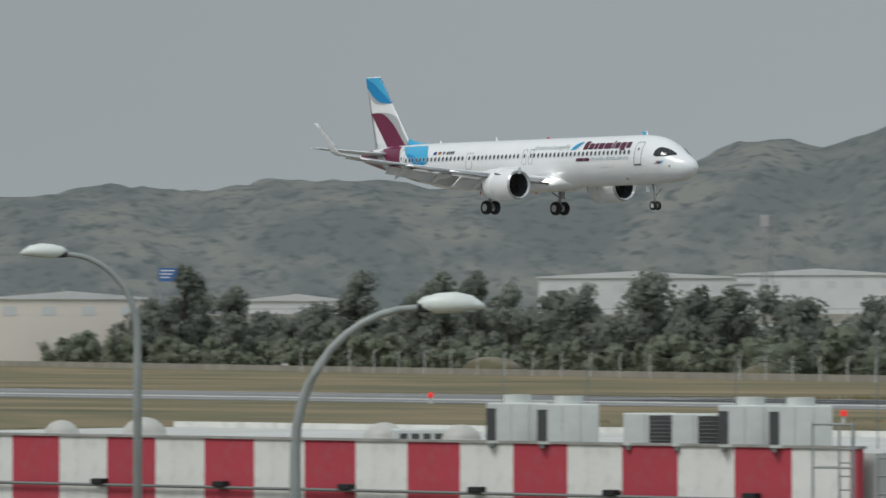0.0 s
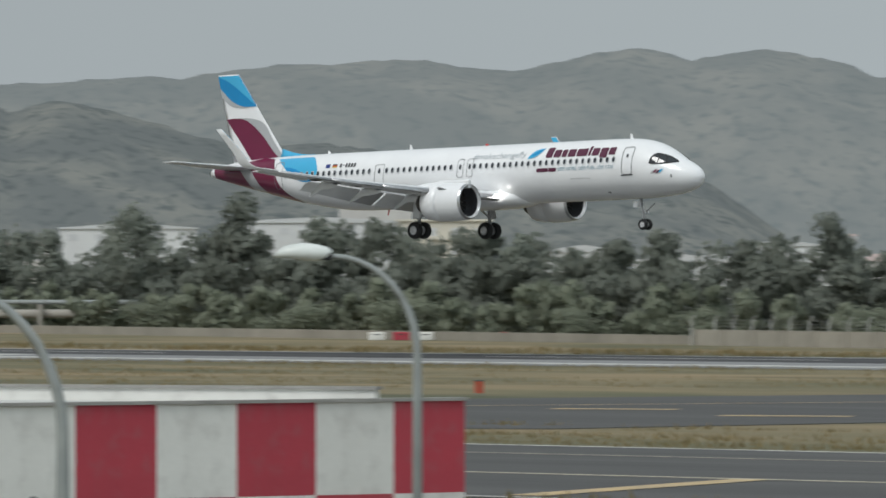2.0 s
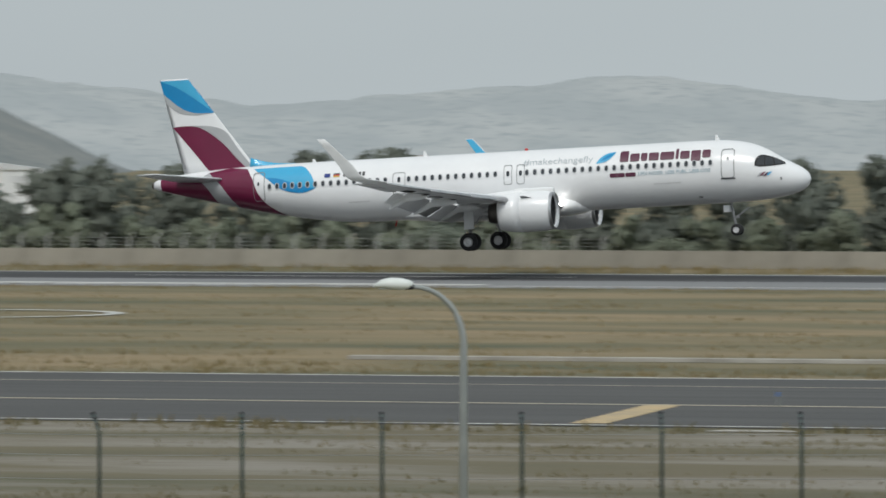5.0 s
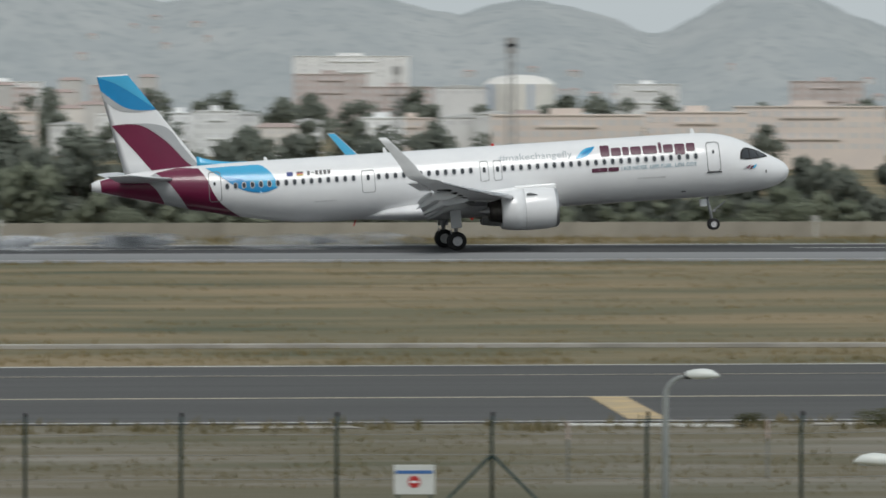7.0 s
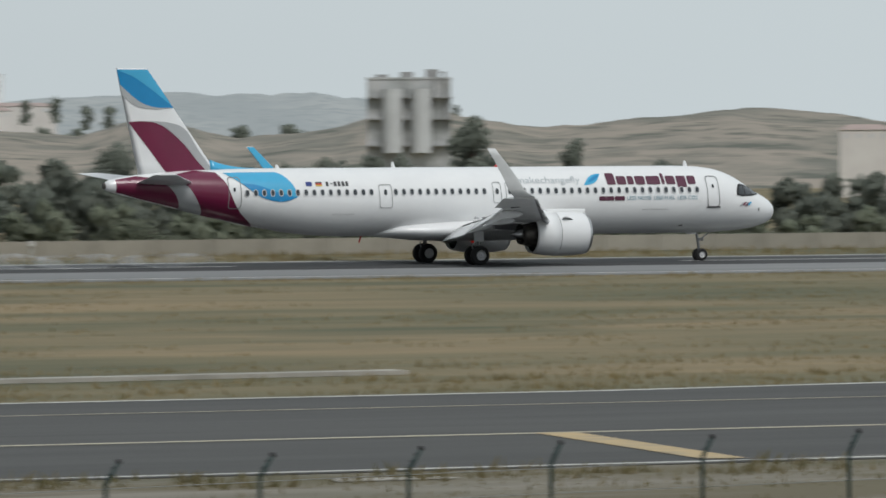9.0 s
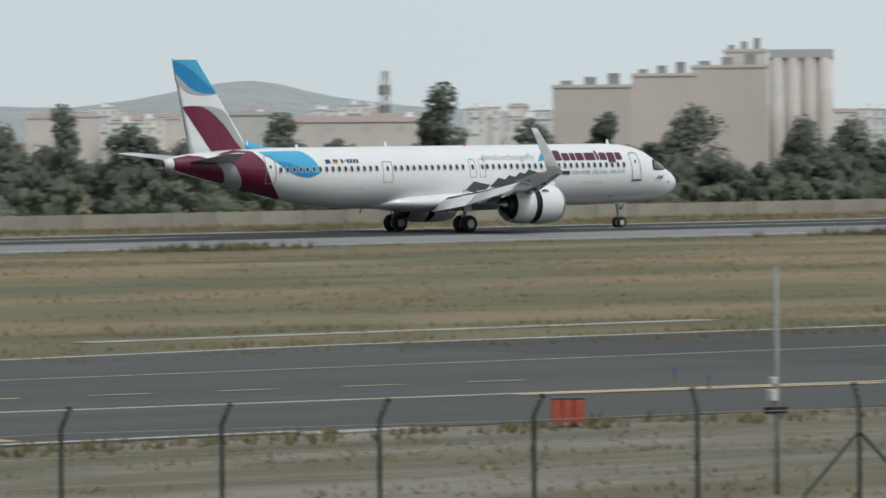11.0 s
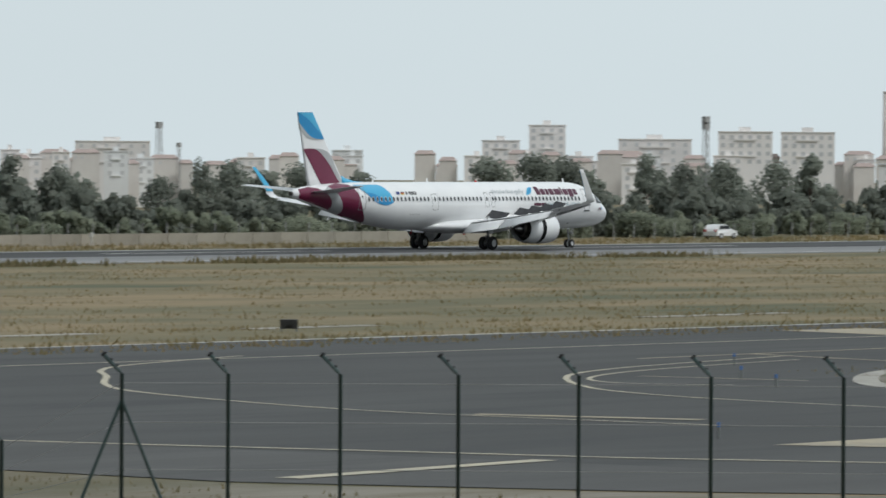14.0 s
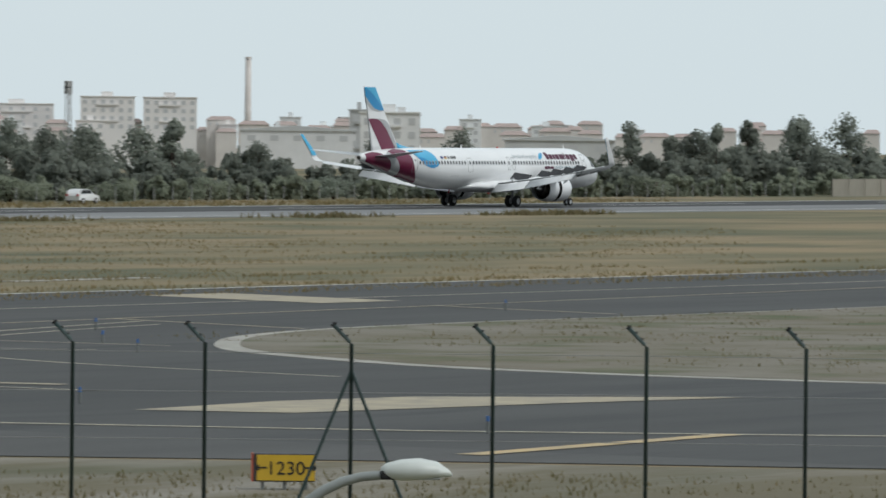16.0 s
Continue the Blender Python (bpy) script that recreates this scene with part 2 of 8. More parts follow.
def ribbon(pts, width):
    """Outline of a painted line of one width along points."""
    pts = [Vector((*p, 0)) for p in pts]
    left, right = [], []
    for i, p in enumerate(pts):
        d = (pts[min(i + 1, len(pts) - 1)] - pts[max(i - 1, 0)]).normalized()
        n = Vector((-d.y, d.x, 0)) * width / 2
        left.append((p + n).to_2d()[:])
        right.append((p - n).to_2d()[:])
    return left + right[::-1]


def line(pts, width, mat_name, parent, z=0.045):
    """A painted line as a thin strip under its pavement."""
    bm = bmesh.new()
    o = ribbon(pts, width)
    n = len(pts)
    vs = [bm.verts.new((x, y, z)) for x, y in o]
    for i in range(n - 1):
        f = bm.faces.new((vs[i], vs[i + 1], vs[2 * n - 2 - i], vs[2 * n - 1 - i]))
        f.normal_update()
        if f.normal.z < 0:
            f.normal_flip()
    return part("painted_line", bm, M[mat_name], parent)

# ---------------------------------------------------------------- ground, runway and taxiways
def ground_sheet():
    bm = bmesh.new()
    xs = [-4700, -2500, -1200, -800, -500, -300, -150, 0, 150, 300, 500, 800, 1200, 2500, 4700]
    ys = [-1500, -300, 0, 60, 120, 200, 300, 450, 640, 800, 1200, 2500, 4700]
    grid = [[bm.verts.new((x, y, -14.0 if y > 800 or abs(x) > 1200 else -6.0 if y > 700 else 0.0)) for x in xs] for y in ys]
    for a, b in zip(grid, grid[1:]):
        for i in range(len(xs) - 1):
            bm.faces.new((a[i], a[i + 1], b[i + 1], b[i]))
    tagged(part("ground", bm, M["grass"]), "dry yellow-green airfield grass reaching the horizon", "ground", kind="structure")


ground_sheet()
RUN_Y, EDGE = 359.6, 333.5
runway = sheet([(-1500, 329.5), (1500, 329.5), (1500, 371), (-1500, 371)], 0.03, "runway", "runway", "grey asphalt runway with a dark rubbered centre")
sheet([(-420, 350), (1500, 350), (1500, 368), (-420, 368)], 0.036, "rubber", "rubber_deposit", parent=runway, thick=0.004)
line([(-1500, EDGE), (1500, EDGE)], 0.9, "white_line", runway)
line([(-1500, 370), (1500, 370)], 0.9, "white_line", runway)
for k in range(-24, 26):
    line([(k * 60, RUN_Y), (k * 60 + 30, RUN_Y)], 0.9, "white_line", runway)

taxiway = sheet([(-700, 142), (118, 142), (134, 142.2), (137.6, 131), (136, 112), (139.5, 101.5), (146, 90), (151, 79.3), (150, 193.5), (90, 185), (-700, 183)], 0.03, "asphalt", "taxiway",
                "dark grey asphalt taxiway with yellow markings")
sheet([(151, 79.3), (160, 60), (700, 60), (700, 193.5), (150, 193.5)], 0.03, "apron", "apron", "wide darker asphalt apron with faded curved lines")
line([(-700, 160), (100, 158.6), (128, 156.2), (146, 154)], 0.6, "lead_line", taxiway)
line([(-700, 175), (110, 176), (400, 180)], 0.32, "lead_line", taxiway)
line([(-700, 182.4), (90, 184.3), (150, 192.8), (700, 192.8)], 0.6, "white_line", taxiway)
line([(-700, 142.6), (110, 142.6)], 0.5, "white_line", taxiway)

# ---------------------------------------------------------------- the airliner
# Plane space: origin on the ground between the main wheels, x forward, y to its left, z up. s is the distance behind the nose.
NOSE = 21.97
STATIONS = [(0.0, 0.02, 3.07, 3.03), (0.12, 0.34, 3.40, 2.70), (0.45, 0.70, 3.72, 2.40), (1.0, 1.05, 4.05, 2.16), (1.6, 1.32, 4.36, 2.01),
            (2.2, 1.51, 4.74, 1.92), (2.9, 1.67, 5.16, 1.85), (3.7, 1.80, 5.50, 1.79), (4.6, 1.90, 5.72, 1.75), (5.8, 1.96, 5.84, 1.73), (7.5, 1.975, 5.87, 1.73),
            (29.0, 1.975, 5.87, 1.73), (31.0, 1.965, 5.87, 1.80), (33.0, 1.91, 5.87, 2.02), (35.0, 1.79, 5.86, 2.36), (37.0, 1.60, 5.84, 2.78),
            (39.0, 1.34, 5.78, 3.25), (41.0, 1.02, 5.66, 3.73), (42.5, 0.74, 5.52, 4.09), (43.6, 0.50, 5.36, 4.36), (44.3, 0.34, 5.22, 4.55), (44.5, 0.22, 5.10, 4.64)]
_S = np.array([q[0] for q in STATIONS])


def hull(s):
    """Half width, top and bottom of the fuselage at s, smoothly between the stations."""
    s = min(max(s, 0.0), 44.5)
    i = int(min(max(np.searchsorted(_S, s) - 1, 0), len(_S) - 2))
    out = []
    for c in (1, 2, 3):
        y = [q[c] for q in STATIONS]
        h = _S[i + 1] - _S[i]
        t = (s - _S[i]) / h

        def slope(j):
            if j == 0:
                return (y[1] - y[0]) / (_S[1] - _S[0])
            if j == len(y) - 1:
                return (y[-1] - y[-2]) / (_S[-1] - _S[-2])
            a, b = (y[j] - y[j - 1]) / (_S[j] - _S[j - 1]), (y[j + 1] - y[j]) / (_S[j + 1] - _S[j])
            return 0.0 if a * b <= 0 else 2 * a * b / (a + b)
        m0, m1 = slope(i), slope(i + 1)
        out.append((2 * t**3 - 3 * t**2 + 1) * y[i] + (t**3 - 2 * t**2 + t) * h * m0 + (-2 * t**3 + 3 * t**2) * y[i + 1] + (t**3 - t**2) * h * m1)
    return out


def skin(s, z, side=-1, lift=0.0):
    """The point of the fuselage skin at s and height z, on one side."""
    w, top, bot = hull(s)
    c, h = (top + bot) / 2, (top - bot) / 2
    q = max(-0.999, min(0.999, (z - c) / h))
    y = w * math.sqrt(1 - q * q)
    n = Vector((0, side * math.sqrt(1 - q * q), q)).normalized()
    return Vector((NOSE - s, side * y, c + q * h)) + n * lift


def decal(polys, side=-1, lift=0.012, fin=False, step=0.35):
    """Outlines in (s, z) laid on the skin: cut into small cells first, so that they follow its curve."""
    bm = bmesh.new()
    for poly in polys:
        f = bm.faces.new([bm.verts.new((s, z, 0)) for s, z in poly])
    bmesh.ops.triangulate(bm, faces=bm.faces[:])
    ss, zs = [v.co.x for v in bm.verts], [v.co.y for v in bm.verts]
    for axis, lo, hi in ((0, min(ss), max(ss)), (1, min(zs), max(zs))):
        n = int((hi - lo) / step)
        for k in range(1, n + 1):
            no = (1, 0, 0) if axis == 0 else (0, 1, 0)
            co = (lo + k * (hi - lo) / (n + 1), 0, 0) if axis == 0 else (0, lo + k * (hi - lo) / (n + 1), 0)
            bmesh.ops.bisect_plane(bm, geom=bm.verts[:] + bm.edges[:] + bm.faces[:], plane_co=co, plane_no=no)
    for v in bm.verts:
        s, z = v.co.x, v.co.y
        if fin:
            v.co = Vector((NOSE - s, side * (fin_half(s, z) + lift), z))
        else:
            v.co = skin(s, z, side, lift)
    for f in bm.faces:
        f.normal_update()
        if f.normal.y * side < 0:
            f.normal_flip()
    return bm


def rounded(s0, s1, z0, z1, r, n=4):
    pts = []
    for cx, cz, a in ((s1 - r, z1 - r, 0), (s0 + r, z1 - r, 90), (s0 + r, z0 + r, 180), (s1 - r, z0 + r, 270)):
        for k in range(n + 1):
            q = radians(a + 90 * k / n)
            pts.append((cx + r * math.cos(q), cz + r * math.sin(q)))
    return pts


def frame_polys(s0, s1, z0, z1, r, w):
    """A rounded outline as a ring of quads."""
    a, b = rounded(s0, s1, z0, z1, r), rounded(s0 + w, s1 - w, z0 + w, z1 - w, r - w * 0.6)
    return [[a[i], a[(i + 1) % len(a)], b[(i + 1) % len(b)], b[i]] for i in range(len(a))]


def smooth_curve(pts, n=6):
    """Points along a smooth line through pts."""
    out = []
    for i in range(len(pts) - 1):
        p0, p1, p2, p3 = pts[max(i - 1, 0)], pts[i], pts[i + 1], pts[min(i + 2, len(pts) - 1)]
        for k in range(n):
            t = k / n
            out.append(tuple(0.5 * (2 * b + (c - a) * t + (2 * a - 5 * b + 4 * c - d) * t * t + (3 * b - a - 3 * c + d) * t**3)
                             for a, b, c, d in zip(p0, p1, p2, p3)))
    return out + [tuple(pts[-1])]


def fin_half(s, z):
    """Half thickness of the fin at (s, z)."""
    k = min(max((z - 5.6) / 6.2, 0), 1)
    le, te = 37.3 + (41.75 - 37.3) * k, 42.4 + (43.75 - 42.4) * k
    u = min(max((s - le) / (te - le), 0), 1)
    return 0.004 + (0.30 - 0.17 * k) * 2.6 * (math.sqrt(u) * 0.5 - 0.32 * u - 0.13 * u * u + 0.0) * 0.9 if u < 1 else 0.004


def airfoil(chord, thick, n=10):
    """Upper and lower outline from the trailing edge round the nose: (along chord from the leading edge, height)."""
    out = []
    for k in range(2 * n):
        a = math.pi * k / n
        u = 0.5 * (1 + math.cos(a))
        h = thick * chord * 5 * (0.2969 * math.sqrt(u) - 0.126 * u - 0.3516 * u * u + 0.2843 * u**3 - 0.1015 * u**4)
        out.append((u * chord, h if a < math.pi else -h * 0.8))
    return out


def wing_section(y, le, chord, z, thick, twist=0.0, lean=0.0):
    """A wing ring at span y; lean turns it upright towards the tip device."""
    ring = []
    for u, h in airfoil(chord, thick):
        dz = h * math.cos(lean) - 0
        dy = -h * math.sin(lean) * (1 if y > 0 else -1)
        ring.append(Vector((NOSE - le - u, y + dy, z + dz - u * math.tan(twist))))
    return ring


def rod(a, b, r, seg=8):
    return tubed([a, b], r, seg)


def revolve(profile, seg=36):
    """A body of revolution about the x axis from (x, radius) pairs."""
    bm = bmesh.new()
    rings = [[bm.verts.new((x, r * math.cos(2 * math.pi * k / seg), r * math.sin(2 * math.pi * k / seg))) for k in range(seg)] for x, r in profile]
    for a, b in zip(rings, rings[1:]):
        for k in range(seg):
            bm.faces.new((a[k], b[k], b[(k + 1) % seg], a[(k + 1) % seg]))
    return bm


airliner = thing("airliner", "white twin-engine airliner with burgundy and blue tail, landing on the runway", "airplane")


def build_fuselage():
    bm = bmesh.new()
    ss = sorted({*np.linspace(0, 1, 9).tolist(), *np.linspace(1, 7.5, 22).tolist(), *np.linspace(7.5, 29, 20).tolist(), *np.linspace(29, 44.5, 60).tolist()})
    rings = []
    for s in ss:
        w, top, bot = hull(s)
        c, h = (top + bot) / 2, (top - bot) / 2
        rings.append([(NOSE - s, w * math.cos(2 * math.pi * k / 56), c + h * math.sin(2 * math.pi * k / 56)) for k in range(56)])
    loft(bm, rings)
    body = part("fuselage", bm, M["white_plane"], airliner, "glossy white fuselage", smooth=True)
    # belly fairing
    bm = bmesh.new()
    rings = []
    for s, w, top, bot in ((14.6, 0.6, 2.3, 1.75), (15.4, 1.5, 2.75, 1.55), (16.6, 2.05, 2.95, 1.42), (18.5, 2.2, 2.9, 1.38), (22.5, 2.2, 2.75, 1.38), (24.5, 2.1, 2.6, 1.45),
                           (26.0, 1.6, 2.5, 1.6), (27.4, 0.7, 2.2, 1.72)):
        c, h = (top + bot) / 2, (top - bot) / 2
        rings.append([(NOSE - s, w * math.copysign(abs(math.cos(a)) ** 0.75, math.cos(a)), c + h * math.sin(a)) for a in (2 * math.pi * k / 32 for k in range(32))])
    loft(bm, rings)
    part("belly_fairing", bm, M["white_plane"], airliner, smooth=True)
    # tail cone outlet
    part("exhaust_outlet", tubed([(NOSE - 44.42, 0, 4.87), (NOSE - 44.62, 0, 4.88)], [0.23, 0.17], 16), M["dark_metal"], airliner)
    for s, h in ((5.9, 0.32), (20.8, 0.0), (25.6, 0.34), (33.2, 0.22)):
        if h:
            bm = bmesh.new()
            loft(bm, [[(NOSE - s - a, b, z) for a, b in ((0, 0), (0.16, 0.025), (0.32, 0), (0.16, -0.025))] if z < 5.9 else
                      [(NOSE - s - a - 0.16, b, z) for a, b in ((0, 0), (0.07, 0.012), (0.14, 0), (0.07, -0.012))] for z in (5.82, 5.86 + h)])
            part("antenna", bm, M["white_plane"], airliner)
    bm = bmesh.new()
    bmesh.ops.create_uvsphere(bm, u_segments=12, v_segments=8, radius=0.12, matrix=pose(NOSE - 18.9, 0, 5.9))
    part("beacon_light", bm, M["beacon"], airliner, "red anti-collision light", smooth=True)
    bm = bmesh.new()
    bmesh.ops.create_uvsphere(bm, u_segments=12, v_segments=8, radius=0.12, matrix=pose(NOSE - 20.5, 0, 1.36))
    part("beacon_light", bm, M["beacon"], airliner, "red anti-collision light", smooth=True)
    part("drain_mast", rod((NOSE - 27.9, 0, 1.8), (NOSE - 28.05, 0, 1.35), 0.05), M["flag_red"], airliner)
    return body


fuselage = build_fuselage()


def on_skin(name, polys, mat, side, label="", lift=0.03, step=0.2, fin=False, parent=None):
    return part(name, decal(polys, side, lift, fin, step), M[mat], parent or airliner, label, smooth=True)


def letters(text, s0, z0, height, mat, side, width=None, name="lettering"):
    """A line of text on the skin; s0 is where it starts, nearest the reader's left."""
    cu = bpy.data.curves.new("text", "FONT")
    cu.body, cu.size, cu.resolution_u = text, 1.0, 3
    tmp = new("text", cu)
    dg = bpy.context.evaluated_depsgraph_get()
    me = bpy.data.meshes.new_from_object(tmp.evaluated_get(dg))
    bpy.data.objects.remove(tmp)
    xs, ys = [v.co.x for v in me.vertices], [v.co.y for v in me.vertices]
    kz = height / 0.72
    kx = (width / (max(xs) - min(xs))) if width else kz
    bm = bmesh.new()
    bm.from_mesh(me)
    for v in bm.verts:
        # on the right side of the hull the reader sees the nose to the right
        s = s0 - (v.co.x - min(xs)) * kx if side < 0 else s0 + (v.co.x - min(xs)) * kx
        v.co = skin(s, z0 + v.co.y * kz, side, 0.034)
    for f in bm.faces:
        f.normal_update()
        if f.normal.y * side < 0:
            f.normal_flip()
    return part(name, bm, M[mat], airliner)


def leaf(s0, z0, s1, z1, fat, n=8):
    """A pointed leaf between two points."""
    a, b = Vector((s0, z0)), Vector((s1, z1))
    d = b - a
    nrm = Vector((-d.y, d.x)).normalized()
    up = [a + d * (k / n) + nrm * fat * math.sin(math.pi * k / n) for k in range(n + 1)]
    dn = [a + d * (k / n) - nrm * fat * math.sin(math.pi * k / n) for k in range(n - 1, 0, -1)]
    return [(p.x, p.y) for p in up + dn]


def build_livery(side):
    # burgundy sweep over the tail and rear fuselage
    front = smooth_curve([(37.75, 5.62), (37.25, 4.9), (36.9, 4.0), (36.3, 3.2), (35.2, 2.40)])
    back = smooth_curve([(38.4, 2.98), (39.0, 3.9), (39.6, 4.75), (40.45, 5.50)])
    on_skin("burgundy_sweep", [front + [(36.6, 2.72), (37.5, 2.92)] + back + [(39.0, 5.74)]], "burgundy", side, "burgundy painted sweep")
    grey = smooth_curve([(38.4, 2.98), (39.0, 3.9), (39.6, 4.75), (40.45, 5.50)])
    on_skin("grey_sweep", [grey + [(41.2, 5.1), (40.5, 4.3), (39.9, 3.48)]], "livery_grey", side, "silver-grey painted sweep", lift=0.026)
    tail = smooth_curve([(42.7, 5.42), (41.6, 5.25), (40.6, 4.6), (39.95, 3.52)])
    on_skin("burgundy_tail", [tail + [(41.0, 3.78), (42.5, 4.14), (43.9, 4.52), (43.95, 5.22)]], "burgundy", side, "burgundy painted tail cone")
    # blue wave forward of it
    low = smooth_curve([(37.3, 5.60), (36.4, 5.02), (35.2, 4.18), (33.9, 3.88), (32.82, 4.18)])
    top = smooth_curve([(32.82, 4.18), (33.1, 4.9), (33.6, 5.45), (34.0, 5.62)])
    on_skin("blue_wave", [low + top[1:] + [(35.6, 5.62)]], "cyan", side, "light blue painted wave")
    on_skin("blue_wave_shade", [smooth_curve([(36.3, 4.98), (35.2, 4.18), (33.9, 3.88), (32.9, 4.12)]) + smooth_curve([(34.2, 4.45), (35.3, 4.85), (36.3, 4.98)])],
            "blue", side, "deeper blue painted wave", lift=0.036)
    # fin
    def le(z):
        return 37.3 + (41.75 - 37.3) * (z - 5.6) / 6.2

    def te(z):
        return 42.4 + (43.75 - 42.4) * (z - 5.6) / 6.2
    on_skin("fin_blue", [[(te(11.78) - 0.03, 11.78), (le(11.78) + 0.02, 11.78), (le(10.6), 10.6), (le(9.5) + 0.02, 9.5)] +
                         smooth_curve([(le(9.5), 9.5), (41.4, 9.55), (42.4, 9.95), (te(10.9) - 0.02, 10.9)])], "blue", side, "blue painted fin tip", fin=True)
    on_skin("fin_cyan", [[(te(11.78) - 0.05, 11.77), (le(11.77) + 0.04, 11.77), (le(10.6) + 0.03, 10.6), (le(9.6) + 0.05, 9.6)] +
                         smooth_curve([(le(9.6) + 0.1, 9.65), (41.4, 10.5), (42.6, 11.3), (te(11.6) - 0.1, 11.7)])], "cyan", side, "light blue fin tip", fin=True, lift=0.045)
    on_skin("fin_grey", [smooth_curve([(te(10.9) - 0.02, 10.9), (42.4, 9.95), (41.4, 9.55), (le(9.5), 9.5)]) +
                         smooth_curve([(41.3, 9.4), (42.5, 9.6), (te(10.4) - 0.02, 10.3)])], "livery_grey", side, fin=True)
    on_skin("fin_burgundy", [smooth_curve([(43.0, 8.66), (41.9, 8.7), (40.9, 8.45), (39.6, 7.45), (38.6, 6.3), (38.05, 5.78)]) +
                             smooth_curve([(40.2, 5.66), (40.6, 5.66), (41.5, 6.8), (43.0, 8.66)])], "burgundy", side, "burgundy painted fin sweep", fin=True)
    on_skin("fin_grey", [smooth_curve([(41.9, 8.72), (40.9, 8.47), (39.6, 7.47), (38.6, 6.32), (38.05, 5.80)]) +
                         smooth_curve([(37.7, 5.9), (38.6, 7.1), (39.35, 8.2), (40.4, 8.62), (41.9, 8.72)])], "livery_grey", side, fin=True)
    # cabin windows
    k = 0
    s = 6.2
    while s < 36.4:
        gaps = any(a < s < b for a, b in ((18.55, 20.15), (26.6, 27.75), (36.2, 37.4)))
        if not gaps:
            z = 4.40
            rim = on_skin("cabin_window", [rounded(s - 0.15, s + 0.15, z - 0.21, z + 0.21, 0.13, 2)], "rim_grey", side, step=9, lift=0.042)
            on_skin("pane", [rounded(s - 0.105, s + 0.105, z - 0.165, z + 0.165, 0.10, 2)], "pane", side, step=9, lift=0.05, parent=rim)
        s += 0.533
    # doors
    for s0, s1, z0, z1, r in ((4.63, 5.5, 3.35, 5.22, 0.2), (36.4, 37.2, 3.48, 5.35, 0.2)):
        door = on_skin("cabin_door", frame_polys(s0, s1, z0, z1, r, 0.045), "seam", side, "passenger door outline", lift=0.038)
        on_skin("door_window", [rounded(s0 + 0.36, s0 + 0.5, 4.5, 4.72, 0.05, 2)], "pane", side, step=9, lift=0.045, parent=door)
        if s0 < 10:
            on_skin("door_sill", [[(s0 - 0.05, z0 - 0.06), (s1 + 0.05, z0 - 0.06), (s1 + 0.05, z0 + 0.02), (s0 - 0.05, z0 + 0.02)]], "dark_text", side, lift=0.045, parent=door)
    for s0, s1, z0, z1 in ((18.62, 19.16, 3.68, 4.94), (19.46, 20.02, 3.68, 4.94), (26.7, 27.55, 3.45, 4.85)):
        door = on_skin("emergency_door", frame_polys(s0, s1, z0, z1, 0.14, 0.035), "seam", side, "overwing exit outline", lift=0.038)
        on_skin("door_window", [rounded((s0 + s1) / 2 - 0.1, (s0 + s1) / 2 + 0.1, 4.22, 4.56, 0.09, 2)], "pane", side, step=9, lift=0.045, parent=door)
    # cockpit windows with a dark surround
    mask = on_skin("cockpit_mask", [smooth_curve([(3.35, 4.05), (3.25, 4.5), (2.95, 4.72), (2.45, 4.62), (2.02, 4.45)], 4) + [(1.55, 4.18), (1.45, 4.06), (2.2, 3.98), (3.0, 3.97)]],
                   "black", side, "dark cockpit window surround", step=0.15)
    for q in ([(3.22, 4.08), (3.15, 4.45), (2.92, 4.62), (2.75, 4.6), (2.72, 4.05)], [(2.66, 4.05), (2.68, 4.58), (2.3, 4.5), (2.12, 4.06)], [(2.05, 4.07), (2.22, 4.47), (1.98, 4.38), (1.62, 4.14), (1.62, 4.08)]):
        on_skin("cockpit_window", [q], "cockpit_glass", side, "dark cockpit glass", step=0.15, lift=0.04, parent=mask)
    # airline name as plain bars, slogans as letters
    bars = (("cap", 0.58), ("x", 0.62), ("x", 0.42), ("x", 0.66), ("x", 0.92), ("i", 0.2), ("x", 0.62), ("g", 0.64), ("x", 0.55))
    sgn = -1 if side < 0 else 1
    s = 12.25 if side < 0 else 6.15
    for kind_, w in bars:
        z0, z1 = {"cap": (4.74, 5.42), "x": (4.74, 5.24), "i": (4.74, 5.4), "g": (4.56, 5.24)}[kind_]
        a, b = sorted((s, s + sgn * w))
        on_skin("name_bar", [rounded(a, b, z0, z1, 0.09, 3)], "maroon_text", side, "dark maroon bar of the airline name", lift=0.034)
        s += sgn * (w + 0.105)
    letters("#makechangefly", 18.75 if side < 0 else 13.95, 4.86, 0.40, "pale_text", side, 4.7)
    on_skin("leaf_emblem", [leaf(13.85, 4.72, 12.55, 5.40, 0.22)], "cyan", side, "light blue leaf emblem", lift=0.034)
    on_skin("leaf_emblem", [leaf(13.6, 4.85, 12.6, 5.36, 0.09)], "blue", side, "blue leaf emblem", lift=0.042)
    for a, w in ((12.9, 1.0), (11.85, 0.68)):
        q = sorted((a, a - w)) if side < 0 else sorted((19.0 - a, 19.0 - a + w))
        on_skin("model_bar", [rounded(q[0], q[1], 3.78, 4.04, 0.06, 2)], "maroon_text", side, "dark maroon bar of lettering", lift=0.034)
    letters("LESS NOISE. LESS FUEL. LESS CO2", 11.0 if side < 0 else 6.4, 3.82, 0.235, "slate_text", side, 4.8)
